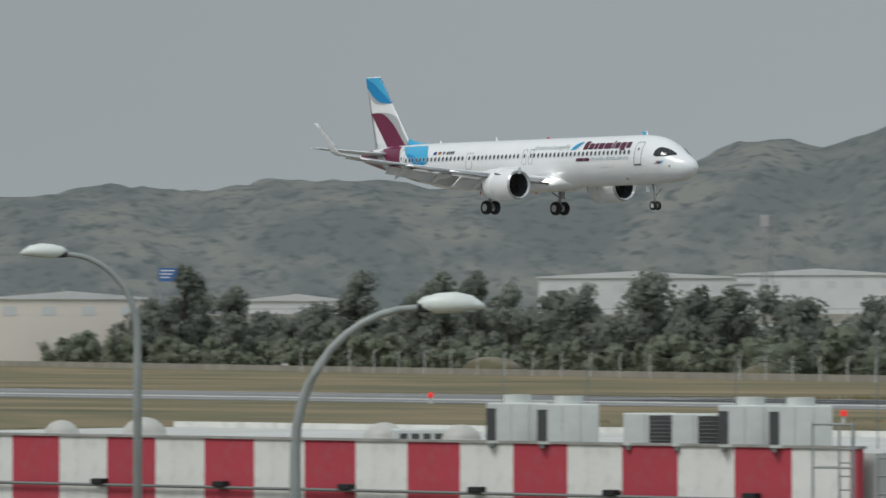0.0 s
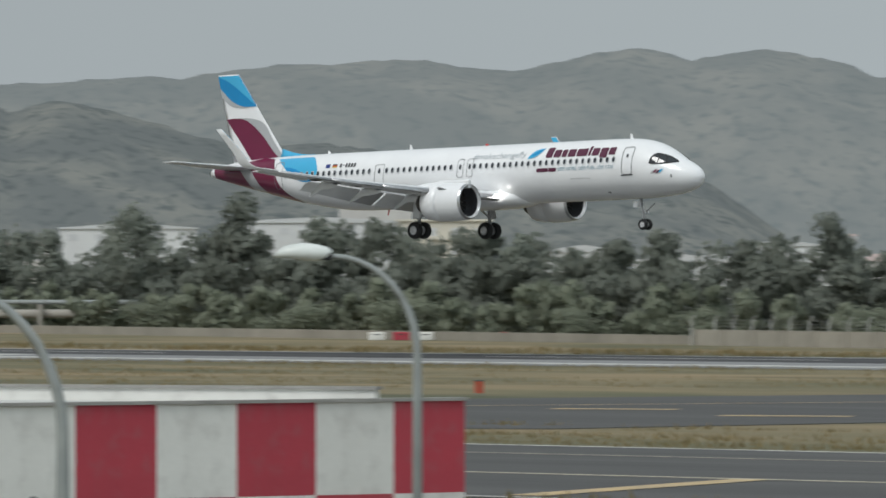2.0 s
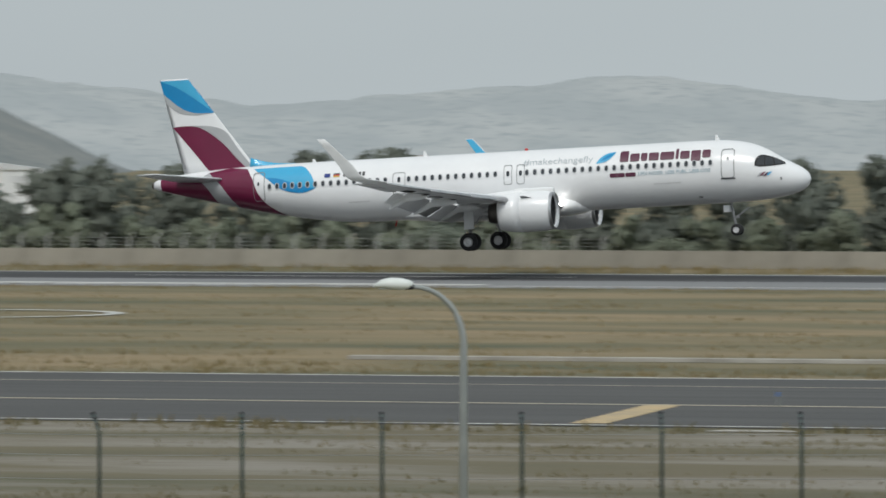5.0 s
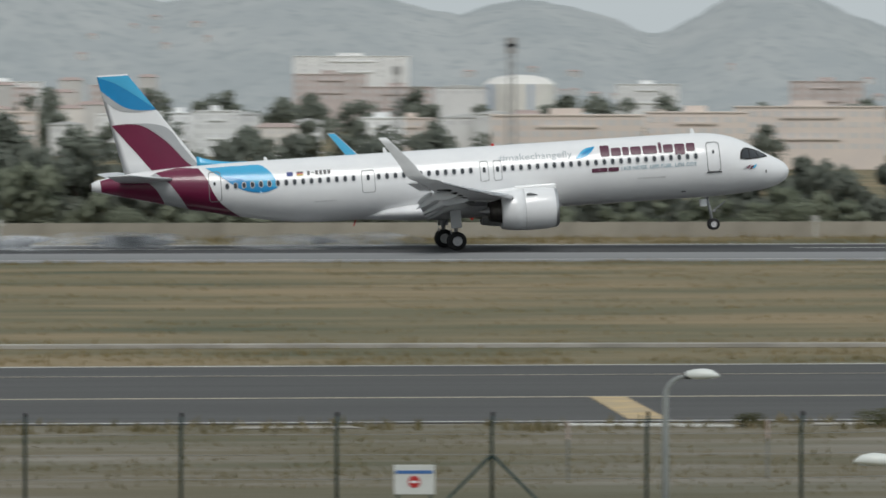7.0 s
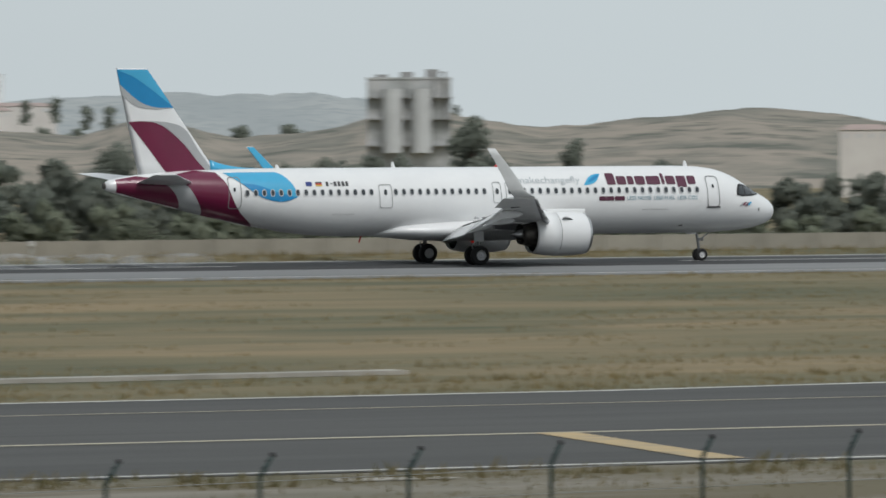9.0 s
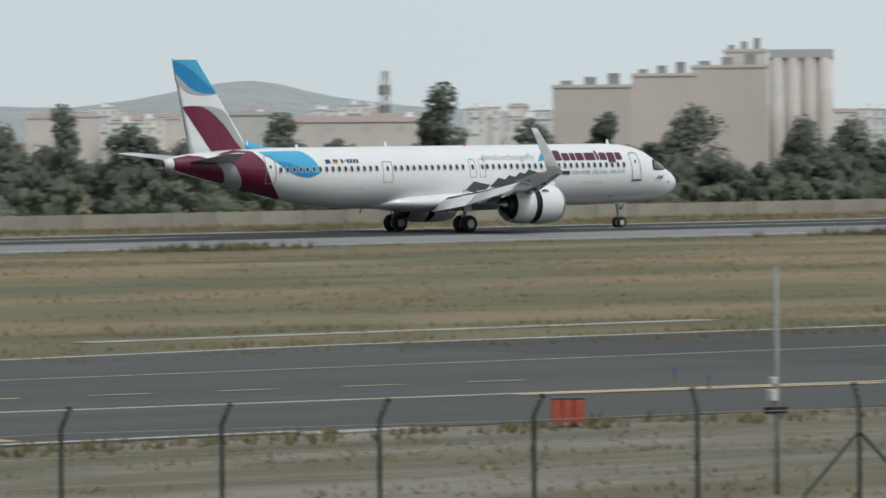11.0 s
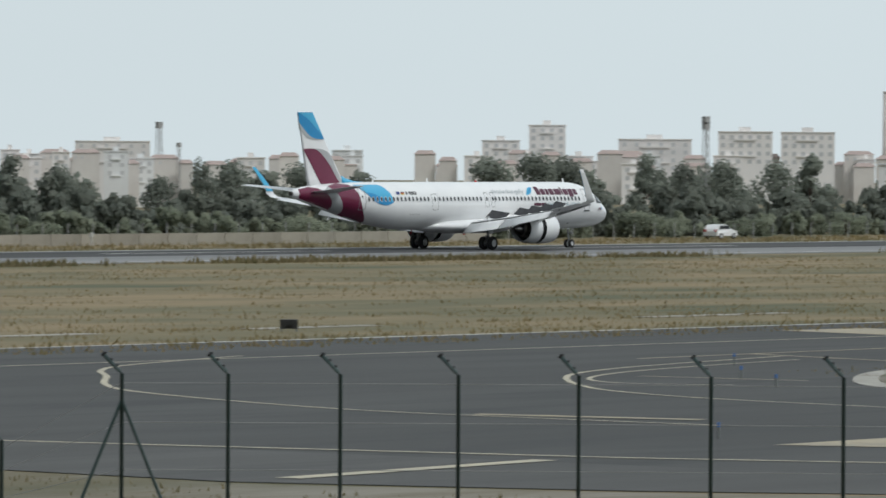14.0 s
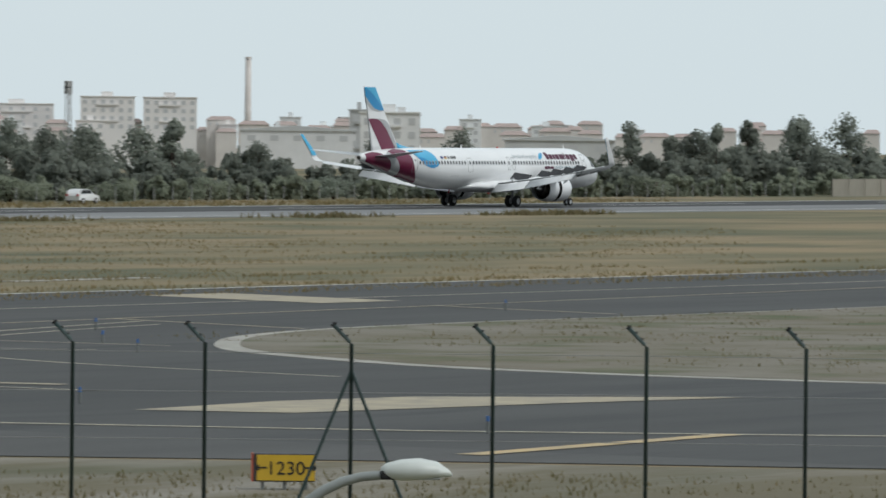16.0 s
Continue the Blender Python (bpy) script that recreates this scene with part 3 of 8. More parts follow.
    for k, c in enumerate(("livery_grey", "burgundy", "maroon_text", "cyan")):
        s = 3.2 - 0.2 * k
        on_skin("nose_emblem", [[(s, 3.36 + 0.05 * (k % 2)), (s - 0.16, 3.36 + 0.05 * (k % 2)), (s - 0.38, 3.58 + 0.04 * (k % 2)), (s - 0.22, 3.58 + 0.04 * (k % 2))]], c, side, lift=0.036 + 0.004 * k)
    # registration as bars, two flags
    for k in range(6):
        s = 30.95 - 0.26 * k if side < 0 else 29.6 + 0.26 * k
        on_skin("registration_bar", [[(s - 0.17, 4.78 + (0.12 if k == 1 else 0)), (s, 4.78 + (0.12 if k == 1 else 0)), (s, 5.04 - (0.1 if k == 1 else 0)), (s - 0.17, 5.04 - (0.1 if k == 1 else 0))]],
                "dark_text", side, "dark registration bar", lift=0.034)
    on_skin("flag_emblem", [[(31.85, 4.78), (32.25, 4.78), (32.25, 5.03), (31.85, 5.03)]], "flag_blue", side, "small navy flag", lift=0.034)
    for k, c in enumerate(("flag_gold", "flag_red", "dark_text")):
        on_skin("flag_stripe", [[(31.2, 4.78 + k * 0.083), (31.62, 4.78 + k * 0.083), (31.62, 4.86 + k * 0.083), (31.2, 4.86 + k * 0.083)]], c, side, lift=0.034)
    # small marks on the lower hull
    on_skin("static_port", [rounded(6.9, 7.2, 2.18, 2.28, 0.04, 2)], "seam", side)
    on_skin("static_port", [rounded(1.62, 1.74, 3.05, 3.25, 0.05, 2)], "seam", side)
    on_skin("cargo_door", frame_polys(8.2, 10.0, 3.20, 3.26, 0.02, 0.012), "seam", side, "cargo door outline")
    on_skin("cargo_door", frame_polys(29.2, 30.6, 3.06, 3.13, 0.02, 0.012), "seam", side, "cargo door outline")


def build_fin():
    bm = bmesh.new()
    rings = []
    for k in range(9):
        z = 5.35 + (11.86 - 5.35) * k / 8
        q = (z - 5.6) / 6.2
        le, te = 37.3 + 4.45 * q, 42.4 + 1.35 * q
        us = [0, 0.02, 0.06, 0.12, 0.22, 0.35, 0.5, 0.7, 0.9, 1.0]
        pts = [(le + u * (te - le), -fin_half(le + u * (te - le), z)) for u in us] + [(le + u * (te - le), fin_half(le + u * (te - le), z)) for u in us[::-1][1:-1]]
        rings.append([(NOSE - s, y, z) for s, y in pts])
    loft(bm, rings)
    part("fin", bm, M["white_plane"], airliner, "white vertical fin with burgundy and blue sweeps", smooth=True)
    # dorsal fillet
    bm = bmesh.new()
    rings = []
    for s in np.linspace(34.6, 37.75, 12):
        h = 0.02 + 0.52 * ((s - 34.6) / 3.15) ** 2.4
        w = 0.05 + 0.13 * min((s - 34.6) / 3, 1)
        rings.append([(NOSE - s, w * a, 5.78 + b * (h + 0.08)) for a, b in ((-1.6, 0), (-0.7, 0.45), (-0.25, 0.9), (0, 1), (0.25, 0.9), (0.7, 0.45), (1.6, 0))])
    loft(bm, rings)
    part("dorsal_fillet", bm, M["cyan"], airliner, "light blue fillet ahead of the fin", smooth=True)


LEGS = []


def build_side(side):
    """One wing with its engine, flaps, gear and tailplane. side is -1 on the right."""
    plan = [(1.2, 15.9, 8.0, 2.28, 0.13), (1.98, 16.3, 7.4, 2.32, 0.13), (4.2, 17.5, 6.3, 2.56, 0.12), (6.4, 18.7, 5.1, 2.80, 0.115), (10.0, 20.6, 3.7, 3.22, 0.11),
            (13.5, 22.5, 2.55, 3.72, 0.105), (16.0, 23.8, 1.85, 4.12, 0.10), (16.8, 24.25, 1.68, 4.28, 0.10)]
    rings = [wing_section(side * y, le, c * 0.80, z, t) for y, le, c, z, t in plan]
    bm = bmesh.new()
    loft(bm, rings)
    wing = part("wing", bm, M["wing_grey"], airliner, "light grey swept wing", smooth=True)
    # tip device curving upwards
    rings = []
    for k in range(9):
        q = k / 8
        a = radians(78) * min(q * 2.2, 1.0)
        y = 16.8 + 0.75 * math.sin(min(q * 2.2, 1) * math.pi / 2) + 0.45 * max(q - 0.45, 0) / 0.55
        z = 4.28 + 0.45 * (1 - math.cos(min(q * 2.2, 1) * math.pi / 2)) + 2.35 * max(q - 0.35, 0) / 0.65
        rings.append(wing_section(side * y, 24.25 + 3.1 * q**1.15, 1.35 * (1 - q) + 0.5 * q, z, 0.09, 0, a))
    bm = bmesh.new()
    loft(bm, rings)
    part("sharklet", bm, M["wing_grey"], airliner, "upswept wing tip, grey outside and blue inside", smooth=True)
    # the blue inner face of the tip device
    inner = []
    for q in np.linspace(0.42, 0.99, 8):
        y = 16.8 + 0.75 * math.sin(min(q * 2.2, 1) * math.pi / 2) + 0.45 * max(q - 0.45, 0) / 0.55
        z = 4.28 + 0.45 * (1 - math.cos(min(q * 2.2, 1) * math.pi / 2)) + 2.35 * max(q - 0.35, 0) / 0.65
        le, c = 24.25 + 3.1 * q**1.15, 1.35 * (1 - q) + 0.5 * q
        inner.append([(NOSE - le - u * c, side * (y - 0.075), z) for u in (0.06, 0.35, 0.65, 0.95)])
    bm = bmesh.new()
    loft(bm, inner, closed=False, cap=False)
    part("sharklet_inner_face", bm, M["cyan"], airliner, "light blue inner face")
    # leading edge slats, drooped
    for y0, y1 in ((2.3, 5.0), (6.5, 9.6), (9.7, 12.8), (12.9, 16.2)):
        def at(y):
            for a, b in zip(plan, plan[1:]):
                if a[0] <= y <= b[0]:
                    t = (y - a[0]) / (b[0] - a[0])
                    return [a[i] + t * (b[i] - a[i]) for i in range(5)]
        rings = []
        for y in (y0, (y0 + y1) / 2, y1):
            _, le, c, z, th = at(y)
            n = []
            for a, b in ((0.10, 0.03), (0.03, 0.018), (-0.02, -0.012), (-0.035, -0.04), (-0.02, -0.062), (0.03, -0.055), (0.06, -0.03)):
                n.append((NOSE - le - a * c + 0.10 * min(c, 4) * 0.5, side * y, z + b * c * 0.9 - 0.05))
            rings.append(n)
        bm = bmesh.new()
        loft(bm, rings)
        part("slat", bm, M["metal"], airliner, "polished leading edge slat", smooth=True)

    def trailing(y):
        for a, b in zip(plan, plan[1:]):
            if a[0] <= y <= b[0]:
                t = (y - a[0]) / (b[0] - a[0])
                _, le, c, z, th = [a[i] + t * (b[i] - a[i]) for i in range(5)]
                return le + c * 0.80, c, z
    # flaps fully down
    for y0, y1 in ((2.15, 6.3), (6.5, 12.6)):
        rings = []
        for y in (y0, y1):
            te, c, z = trailing(y)
            ch = 1.55 if y < 7 else 1.05
            ring = []
            for u, h in airfoil(ch, 0.13, 7):
                p = Vector((-u, 0, h)) @ Matrix.Rotation(radians(33), 3, "Y").transposed()
                p = Matrix.Rotation(radians(-33), 3, "Y") @ Vector((-u, 0, h))
                ring.append((NOSE - te - 0.02 + p.x, side * y, z - 0.12 + p.z))
            rings.append(ring)
        bm = bmesh.new()
        loft(bm, rings)
        part("flap", bm, M["wing_grey"], airliner, "lowered trailing edge flap", smooth=True)
    te, c, z = trailing(12.8)
    te2, c2, z2 = trailing(16.5)
    bm = bmesh.new()
    loft(bm, [[(NOSE - t_ + 0.05, side * y, zz + 0.05), (NOSE - t_ - 0.62, side * y, zz - 0.06), (NOSE - t_ + 0.05, side * y, zz - 0.1)] for y, t_, zz in ((12.75, te, z), (16.5, te2, z2))])
    part("aileron", bm, M["wing_grey"], airliner)
    # flap track fairings hanging under the trailing edge
    for y, ln in ((4.4, 2.6), (8.3, 2.9), (11.6, 2.5)):
        te, c, z = trailing(y)
        bm = bmesh.new()
        prof = [(1.7, 0.02), (1.3, 0.14), (0.7, 0.2), (0.0, 0.22), (-0.7, 0.17), (-1.15, 0.08), (-1.35, 0.015)]
        rings = []
        for x, r in prof:
            drop = -0.30 if x > 0 else -0.30 + x * 0.52
            rings.append([(NOSE - te + x * ln / 2.9, side * y + r * 0.62 * math.cos(a), z + drop + r * 1.25 * math.sin(a)) for a in (2 * math.pi * k / 14 for k in range(14))])
        loft(bm, rings)
        part("flap_track_fairing", bm, M["wing_grey"], airliner, smooth=True)
    # landing light in the wing root
    bm = bmesh.new()
    bmesh.ops.create_uvsphere(bm, u_segments=14, v_segments=10, radius=0.17, matrix=pose(NOSE - 16.25, side * 2.35, 2.22))
    part("landing_light", bm, M["lamp_glow"], airliner, "bright white landing light", smooth=True)
    # tailplane
    bm = bmesh.new()
    loft(bm, [wing_section(side * y, le, c, z, t) for y, le, c, z, t in ((0.3, 38.9, 3.75, 4.98, 0.10), (3.2, 40.6, 2.65, 5.26, 0.095), (6.05, 42.3, 1.5, 5.55, 0.09), (6.22, 42.55, 1.15, 5.57, 0.07))])
    part("tailplane", bm, M["wing_grey"], airliner, "light grey horizontal tailplane", smooth=True)
    # engine
    eng = part("engine", boxed(-0.5, 2.2, -0.18, 0.18, 0.9, 1.5, bevel=0.1), M["white_plane"], airliner, "white turbofan engine pylon and nacelle")
    eng.location = (NOSE - 17.9, side * 5.75, 1.86)
    bm = bmesh.new()
    loft(bm, [[(x, w * a, z) for a, z in ((-1, z0), (-1, z1 - 0.1), (-0.5, z1), (0.5, z1), (1, z1 - 0.1), (1, z0))]
              for x, w, z0, z1 in ((1.0, 0.08, 1.05, 1.30), (0.0, 0.22, 1.0, 1.45), (-1.6, 0.24, 0.55, 1.35), (-3.4, 0.2, 0.75, 1.1), (-4.6, 0.06, 0.85, 0.95))])
    part("pylon", bm, M["white_plane"], eng, smooth=True)
    cowl = revolve([(2.0, 1.02), (2.17, 1.09), (2.19, 1.14), (2.12, 1.20), (1.9, 1.25), (1.4, 1.305), (0.6, 1.325), (0.10, 1.318)])
    part("cowl", cowl, M["white_plane"], eng, "white engine cowl", smooth=True)
    part("inlet_lip", revolve([(1.95, 1.03), (2.14, 1.075), (2.215, 1.135), (2.15, 1.195), (2.02, 1.232)]), M["metal"], eng, "polished inlet lip", smooth=True)
    part("inlet_duct", revolve([(2.05, 1.045), (1.5, 0.98), (0.9, 0.99), (0.88, 0.3)]), M["spoiler_dark"], eng, smooth=True)
    part("spinner", revolve([(1.55, 0.01), (1.4, 0.14), (1.15, 0.26), (0.9, 0.34)], 20), M["dark_metal"], eng, smooth=True)
    for k in range(20):
        bm = bmesh.new()
        box(bm, -0.14, 0.14, -0.012, 0.012, 0.3, 0.98, Matrix.Rotation(2 * math.pi * k / 20, 4, "X") @ pose(1.0, 0, 0) @ Matrix.Rotation(radians(40), 4, "Z"))
        part("fan_blade", bm, M["dark_metal"], eng)
    part("reverser_core", revolve([(0.2, 1.16), (-0.3, 1.14), (-0.75, 1.1)]), M["black"], eng, "dark thrust reverser cascade", smooth=True)
    sleeve = part("reverser_sleeve", revolve([(0.09, 1.20), (0.09, 1.316), (-0.6, 1.28), (-1.3, 1.16), (-1.42, 1.12), (-1.38, 1.09), (-0.9, 1.13), (0.05, 1.19)]),
                  M["white_plane"], eng, "white sliding reverser sleeve", smooth=True)
    part("core_cowl", revolve([(-0.3, 0.85), (-1.1, 0.83), (-1.9, 0.66), (-2.15, 0.6), (-2.12, 0.52), (-1.6, 0.45)]), M["dark_metal"], eng, "dark exhaust nozzle", smooth=True)
    part("fan_duct", revolve([(-1.2, 1.1), (-0.35, 1.05), (-0.3, 0.84)]), M["black"], eng, smooth=True)
    part("exhaust_plug", revolve([(-1.6, 0.42), (-2.3, 0.24), (-2.75, 0.05), (-2.8, 0.01)], 20), M["metal"], eng, smooth=True)
    bm = bmesh.new()
    loft(bm, [[(1.55, 0.92 * -side, 0.80), (0.35, 0.93 * -side, 0.82), (0.45, 0.96 * -side, 0.88)], [(0.95, 1.13 * -side, 1.02), (0.35, 1.15 * -side, 1.05), (0.45, 1.14 * -side, 1.06)]])
    part("nacelle_strake", bm, M["white_plane"], eng)
    bm = bmesh.new()
    loft(bm, [[(1.0, side * 0.98, 0.85), (0.2, side * 0.98, 0.87), (0.6, side * 0.93, 0.9)], [(0.62, side * 1.16, 0.98), (0.2, side * 1.18, 1.0), (0.4, side * 1.12, 1.04)]])
    part("nacelle_strake", bm, M["seam"], eng)
    # main gear leg, door and wheels
    leg = part("main_gear", rod((NOSE - 21.97, side * 3.79, 2.9), (NOSE - 21.97, side * 3.79, 0.6), 0.13, 12), M["strut"], airliner, "grey main landing gear leg", smooth=True)
    part("axle", rod((NOSE - 21.97, side * 3.79 - 0.55, 0.585), (NOSE - 21.97, side * 3.79 + 0.55, 0.585), 0.09), M["strut"], leg)
    part("side_brace", rod((NOSE - 21.9, side * 3.7, 1.5), (NOSE - 21.6, side * 2.1, 2.2), 0.07), M["strut"], leg)
    part("torque_link", rod((NOSE - 22.2, side * 3.79, 0.8), (NOSE - 22.3, side * 3.79, 1.3), 0.05), M["strut"], leg)
    bm = bmesh.new()
    box(bm, -0.34, 0.34, -0.03, 0.03, -0.45, 0.9, pose(NOSE - 21.95, side * 4.05, 1.85, 8 * side, 0, 0), 0.02)
    part("gear_door", bm, M["wing_grey"], leg, "grey gear door plate")
    LEGS.append(leg)
    return wing, sleeve, plan


def build_wheel(radius, width, parent, x, y, mats=("tyre", "hub")):
    """A wheel that turns about its own axle."""
    def turn(profile):
        bm = revolve(profile, 28)
        bmesh.ops.rotate(bm, cent=(0, 0, 0), matrix=Matrix.Rotation(radians(90), 3, "Z"), verts=bm.verts[:])
        return bm
    r, w = radius, width / 2
    wheel = part("wheel", turn([(-w, r * 0.5), (-w, r * 0.78), (-w * 0.8, r * 0.95), (-w * 0.4, r), (w * 0.4, r), (w * 0.8, r * 0.95), (w, r * 0.78), (w, r * 0.5)]), M["tyre"], parent, "black rubber wheel", smooth=True)
    for e in (-1, 1):
        bm = turn([(e * w * 0.55, r * 0.02), (e * w * 0.9, r * 0.16), (e * w * 0.75, r * 0.2), (e * w * 0.6, r * 0.42), (e * w * 1.0, r * 0.5), (e * w * 1.0, r * 0.54)])
        rim = part("rim", bm, M["hub"], wheel, "pale grey hub", smooth=True)
    wheel.location = (x, y, radius)
    return wheel


build_fin()
for sd in (-1, 1):
    build_livery(sd)
SIDES = {sd: build_side(sd) for sd in (-1, 1)}
WHEELS = []
for sd in (-1, 1):
    for dy in (-0.46, 0.46):
        WHEELS.append((build_wheel(0.585, 0.42, airliner, NOSE - 21.97, sd * 3.79 + dy), 0.585))
for dy in (-0.25, 0.25):
    WHEELS.append((build_wheel(0.38, 0.22, airliner, NOSE - 5.07, dy), 0.38))
nose_leg = part("nose_gear", rod((NOSE - 5.07, 0, 0.4), (NOSE - 5.42, 0, 2.5), 0.085, 12), M["strut"], airliner, "grey nose landing gear leg", smooth=True)
LEGS.append(nose_leg)
part("axle", rod((NOSE - 5.07, -0.3, 0.38), (NOSE - 5.07, 0.3, 0.38), 0.05), M["strut"], nose_leg)
part("drag_brace", rod((NOSE - 5.2, 0, 1.2), (NOSE - 4.2, 0, 1.9), 0.05), M["strut"], nose_leg)
part("taxi_light", tubed([(NOSE - 5.02, 0.16, 1.32), (NOSE - 4.93, 0.16, 1.32)], 0.09, 12), M["metal"], nose_leg)
part("taxi_light", tubed([(NOSE - 5.02, -0.16, 1.32), (NOSE - 4.93, -0.16, 1.32)], 0.09, 12), M["metal"], nose_leg)
for sd in (-1, 1):
    part("gear_door", boxed(NOSE - 5.85, NOSE - 5.45, sd * 0.3 - 0.015, sd * 0.3 + 0.015, 1.65, 2.1, bevel=0.01), M["white_plane"], nose_leg)

# spoilers lie on the wings and rise after the landing
SPOILERS = []
for sd in (-1, 1):
    plan = SIDES[sd][2]
    for y0, y1 in ((3.0, 5.3), (6.6, 8.2), (8.3, 9.9), (10.0, 11.5), (11.6, 13.0)):
        def upper(y, f):
            for a, b in zip(plan, plan[1:]):
                if a[0] <= y <= b[0]:
                    t = (y - a[0]) / (b[0] - a[0])
                    _, le, c, z, th = [a[i] + t * (b[i] - a[i]) for i in range(5)]
                    u = f
                    h = th * c * 0.8 * 5 * (0.2969 * math.sqrt(u) - 0.126 * u - 0.3516 * u * u + 0.2843 * u**3 - 0.1015 * u**4)
                    return Vector((NOSE - le - u * c * 0.8, sd * y, z + h))
        a0, a1, b0, b1 = upper(y0, 0.80), upper(y1, 0.80), upper(y0, 0.995), upper(y1, 0.995)
        hinge = (a0 + a1) / 2
        axis = (a1 - a0).normalized() * sd
        back = ((b0 + b1) / 2 - hinge)
        ln = 0.85 if y0 > 6 else 0.9
        yaw = math.atan2(a1.x - a0.x, (a1.y - a0.y))
        half = (a1 - a0).length / 2
        down = math.atan2(-(back.z), back.length)
        bm = bmesh.new()
        # panel in hinge space: y along the hinge, -x to the rear
        vs = box(bm, -ln, 0.0, -half, half, 0.0, 0.035)
        sp = part("spoiler", bm, [M["spoiler_dark"]], airliner, "wing spoiler panel, raised after touchdown")
        bm = bmesh.new()
        box(bm, -ln + 0.01, -0.01, -half + 0.01, half - 0.01, -0.006, -0.002)
        part("spoiler_underside", bm, M["spoiler_dark"], sp, "dark underside")
        tiltx = math.atan2((a1.z - a0.z) * (1 if sd > 0 else -1), abs(a1.y - a0.y)) * 1.0
        rest = Matrix.Translation(hinge + Vector((0, 0, 0.01))) @ Matrix.Rotation(-yaw if True else 0, 4, "Z") @ Matrix.Rotation(math.atan2((a1 - a0).z * sd, (a1 - a0).length), 4, "X")
        SPOILERS.append((sp, rest, down))


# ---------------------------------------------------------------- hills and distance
# Haze is put into these hillsides as a blue-grey emission.
M["hill_west"] = material("scrub_hillside_haze_glow", (0.062, 0.066, 0.062), 1.0, second=(0.12, 0.118, 0.10), scale=0.016, detail=14, third=(0.026, 0.032, 0.030), scale3=0.11, low=0.45, high=0.62,
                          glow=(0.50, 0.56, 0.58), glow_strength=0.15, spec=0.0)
M["hill_mid"] = material("brown_hillside_haze_glow", (0.060, 0.062, 0.055), 1.0, second=(0.098, 0.093, 0.078), scale=0.014, detail=14, third=(0.036, 0.042, 0.038), scale3=0.11, low=0.45, high=0.62,
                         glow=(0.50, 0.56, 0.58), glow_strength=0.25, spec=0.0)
# Mountain haze: paler base colour and the strongest emission.
M["hill_far"] = material("pale_hillside_haze_glow", (0.10, 0.105, 0.105), 1.0, second=(0.155, 0.152, 0.145), scale=0.012, detail=13, third=(0.07, 0.078, 0.075), scale3=0.09, low=0.42, high=0.62, glow=(0.54, 0.60, 0.62), glow_strength=0.42, spec=0.0)
# The bare slope also emits a weak grey to imitate haze.
M["quarry"] = material("bare_slope_haze_glow", (0.26, 0.222, 0.18), 1.0, second=(0.15, 0.142, 0.115), scale=0.016, detail=13, third=(0.075, 0.08, 0.06), scale3=0.05, low=0.42, high=0.58, glow=(0.54, 0.57, 0.58), glow_strength=0.12, spec=0.0, stretch=(1, 1, 7))


HILL = {}


def ridge(name, mat, dist, az0, az1, peaks, floor, rough, label, depth=500.0, seed=0):
    """A range of hills as a heightfield round the airfield. peaks: bearing in degrees, half width, height in metres."""
    bm = bmesh.new()
    n, m = int((az1 - az0) / 0.09), 14
    grid = []
    for j in range(m + 1):
        r = dist + depth * (j / m - 0.65)
        row = []
        for i in range(n + 1):
            a = az0 + (az1 - az0) * i / n
            h = floor
            for b, w, p in peaks:
                h = max(h, floor + (p - floor) * math.exp(-abs((a - b) / w) ** 1.6)) if p > floor else h
            soft = sum((max(p, floor) - floor) * math.exp(-((a - b) / w) ** 2) for b, w, p in peaks)
            h = 0.75 * h + 0.25 * min(floor + soft, h * 1.15)
            env = math.sin(math.pi * min(max((j + 0.3) / (m * 0.65 + 0.3), 0), 1) / 2) ** 1.3 if j <= m * 0.65 else 1 - 0.5 * (j / m - 0.65)
            edge = min(max(min(a - az0, az1 - a) / 2.6, 0.0), 1.0)
            env *= edge * edge * (3 - 2 * edge)
            x, y = r * math.sin(radians(a)), r * math.cos(radians(a))
            nz = noise.fractal(Vector((x * 0.009 + seed, y * 0.009, 0)), 1.0, 2.0, 5) * rough
            nz += noise.noise(Vector((x * 0.022, y * 0.022, seed))) * rough * 0.30 + noise.noise(Vector((x * 0.07, y * 0.07, seed))) * rough * 0.22 + noise.noise(Vector((x * 0.16, y * 0.16, seed))) * rough * 0.16
            row.append(bm.verts.new((x, y, -20 + (h + 20 + nz) * env)))
        grid.append(row)
    HILL[name] = [[v.co.copy() for v in row] for row in grid]
    for a, b in zip(grid, grid[1:]):
        for i in range(n):
            bm.faces.new((a[i], a[i + 1], b[i + 1], b[i]))
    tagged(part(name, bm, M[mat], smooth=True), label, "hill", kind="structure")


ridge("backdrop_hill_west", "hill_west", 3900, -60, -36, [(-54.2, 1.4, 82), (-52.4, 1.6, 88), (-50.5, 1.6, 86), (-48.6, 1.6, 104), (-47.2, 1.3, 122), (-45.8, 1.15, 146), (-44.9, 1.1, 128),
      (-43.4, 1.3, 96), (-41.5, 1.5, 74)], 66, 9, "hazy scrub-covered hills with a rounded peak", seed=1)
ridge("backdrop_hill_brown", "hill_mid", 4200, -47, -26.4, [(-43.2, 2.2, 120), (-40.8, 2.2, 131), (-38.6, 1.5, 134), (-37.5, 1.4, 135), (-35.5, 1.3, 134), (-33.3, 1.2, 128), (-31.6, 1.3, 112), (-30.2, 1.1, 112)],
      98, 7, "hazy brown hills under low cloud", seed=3)
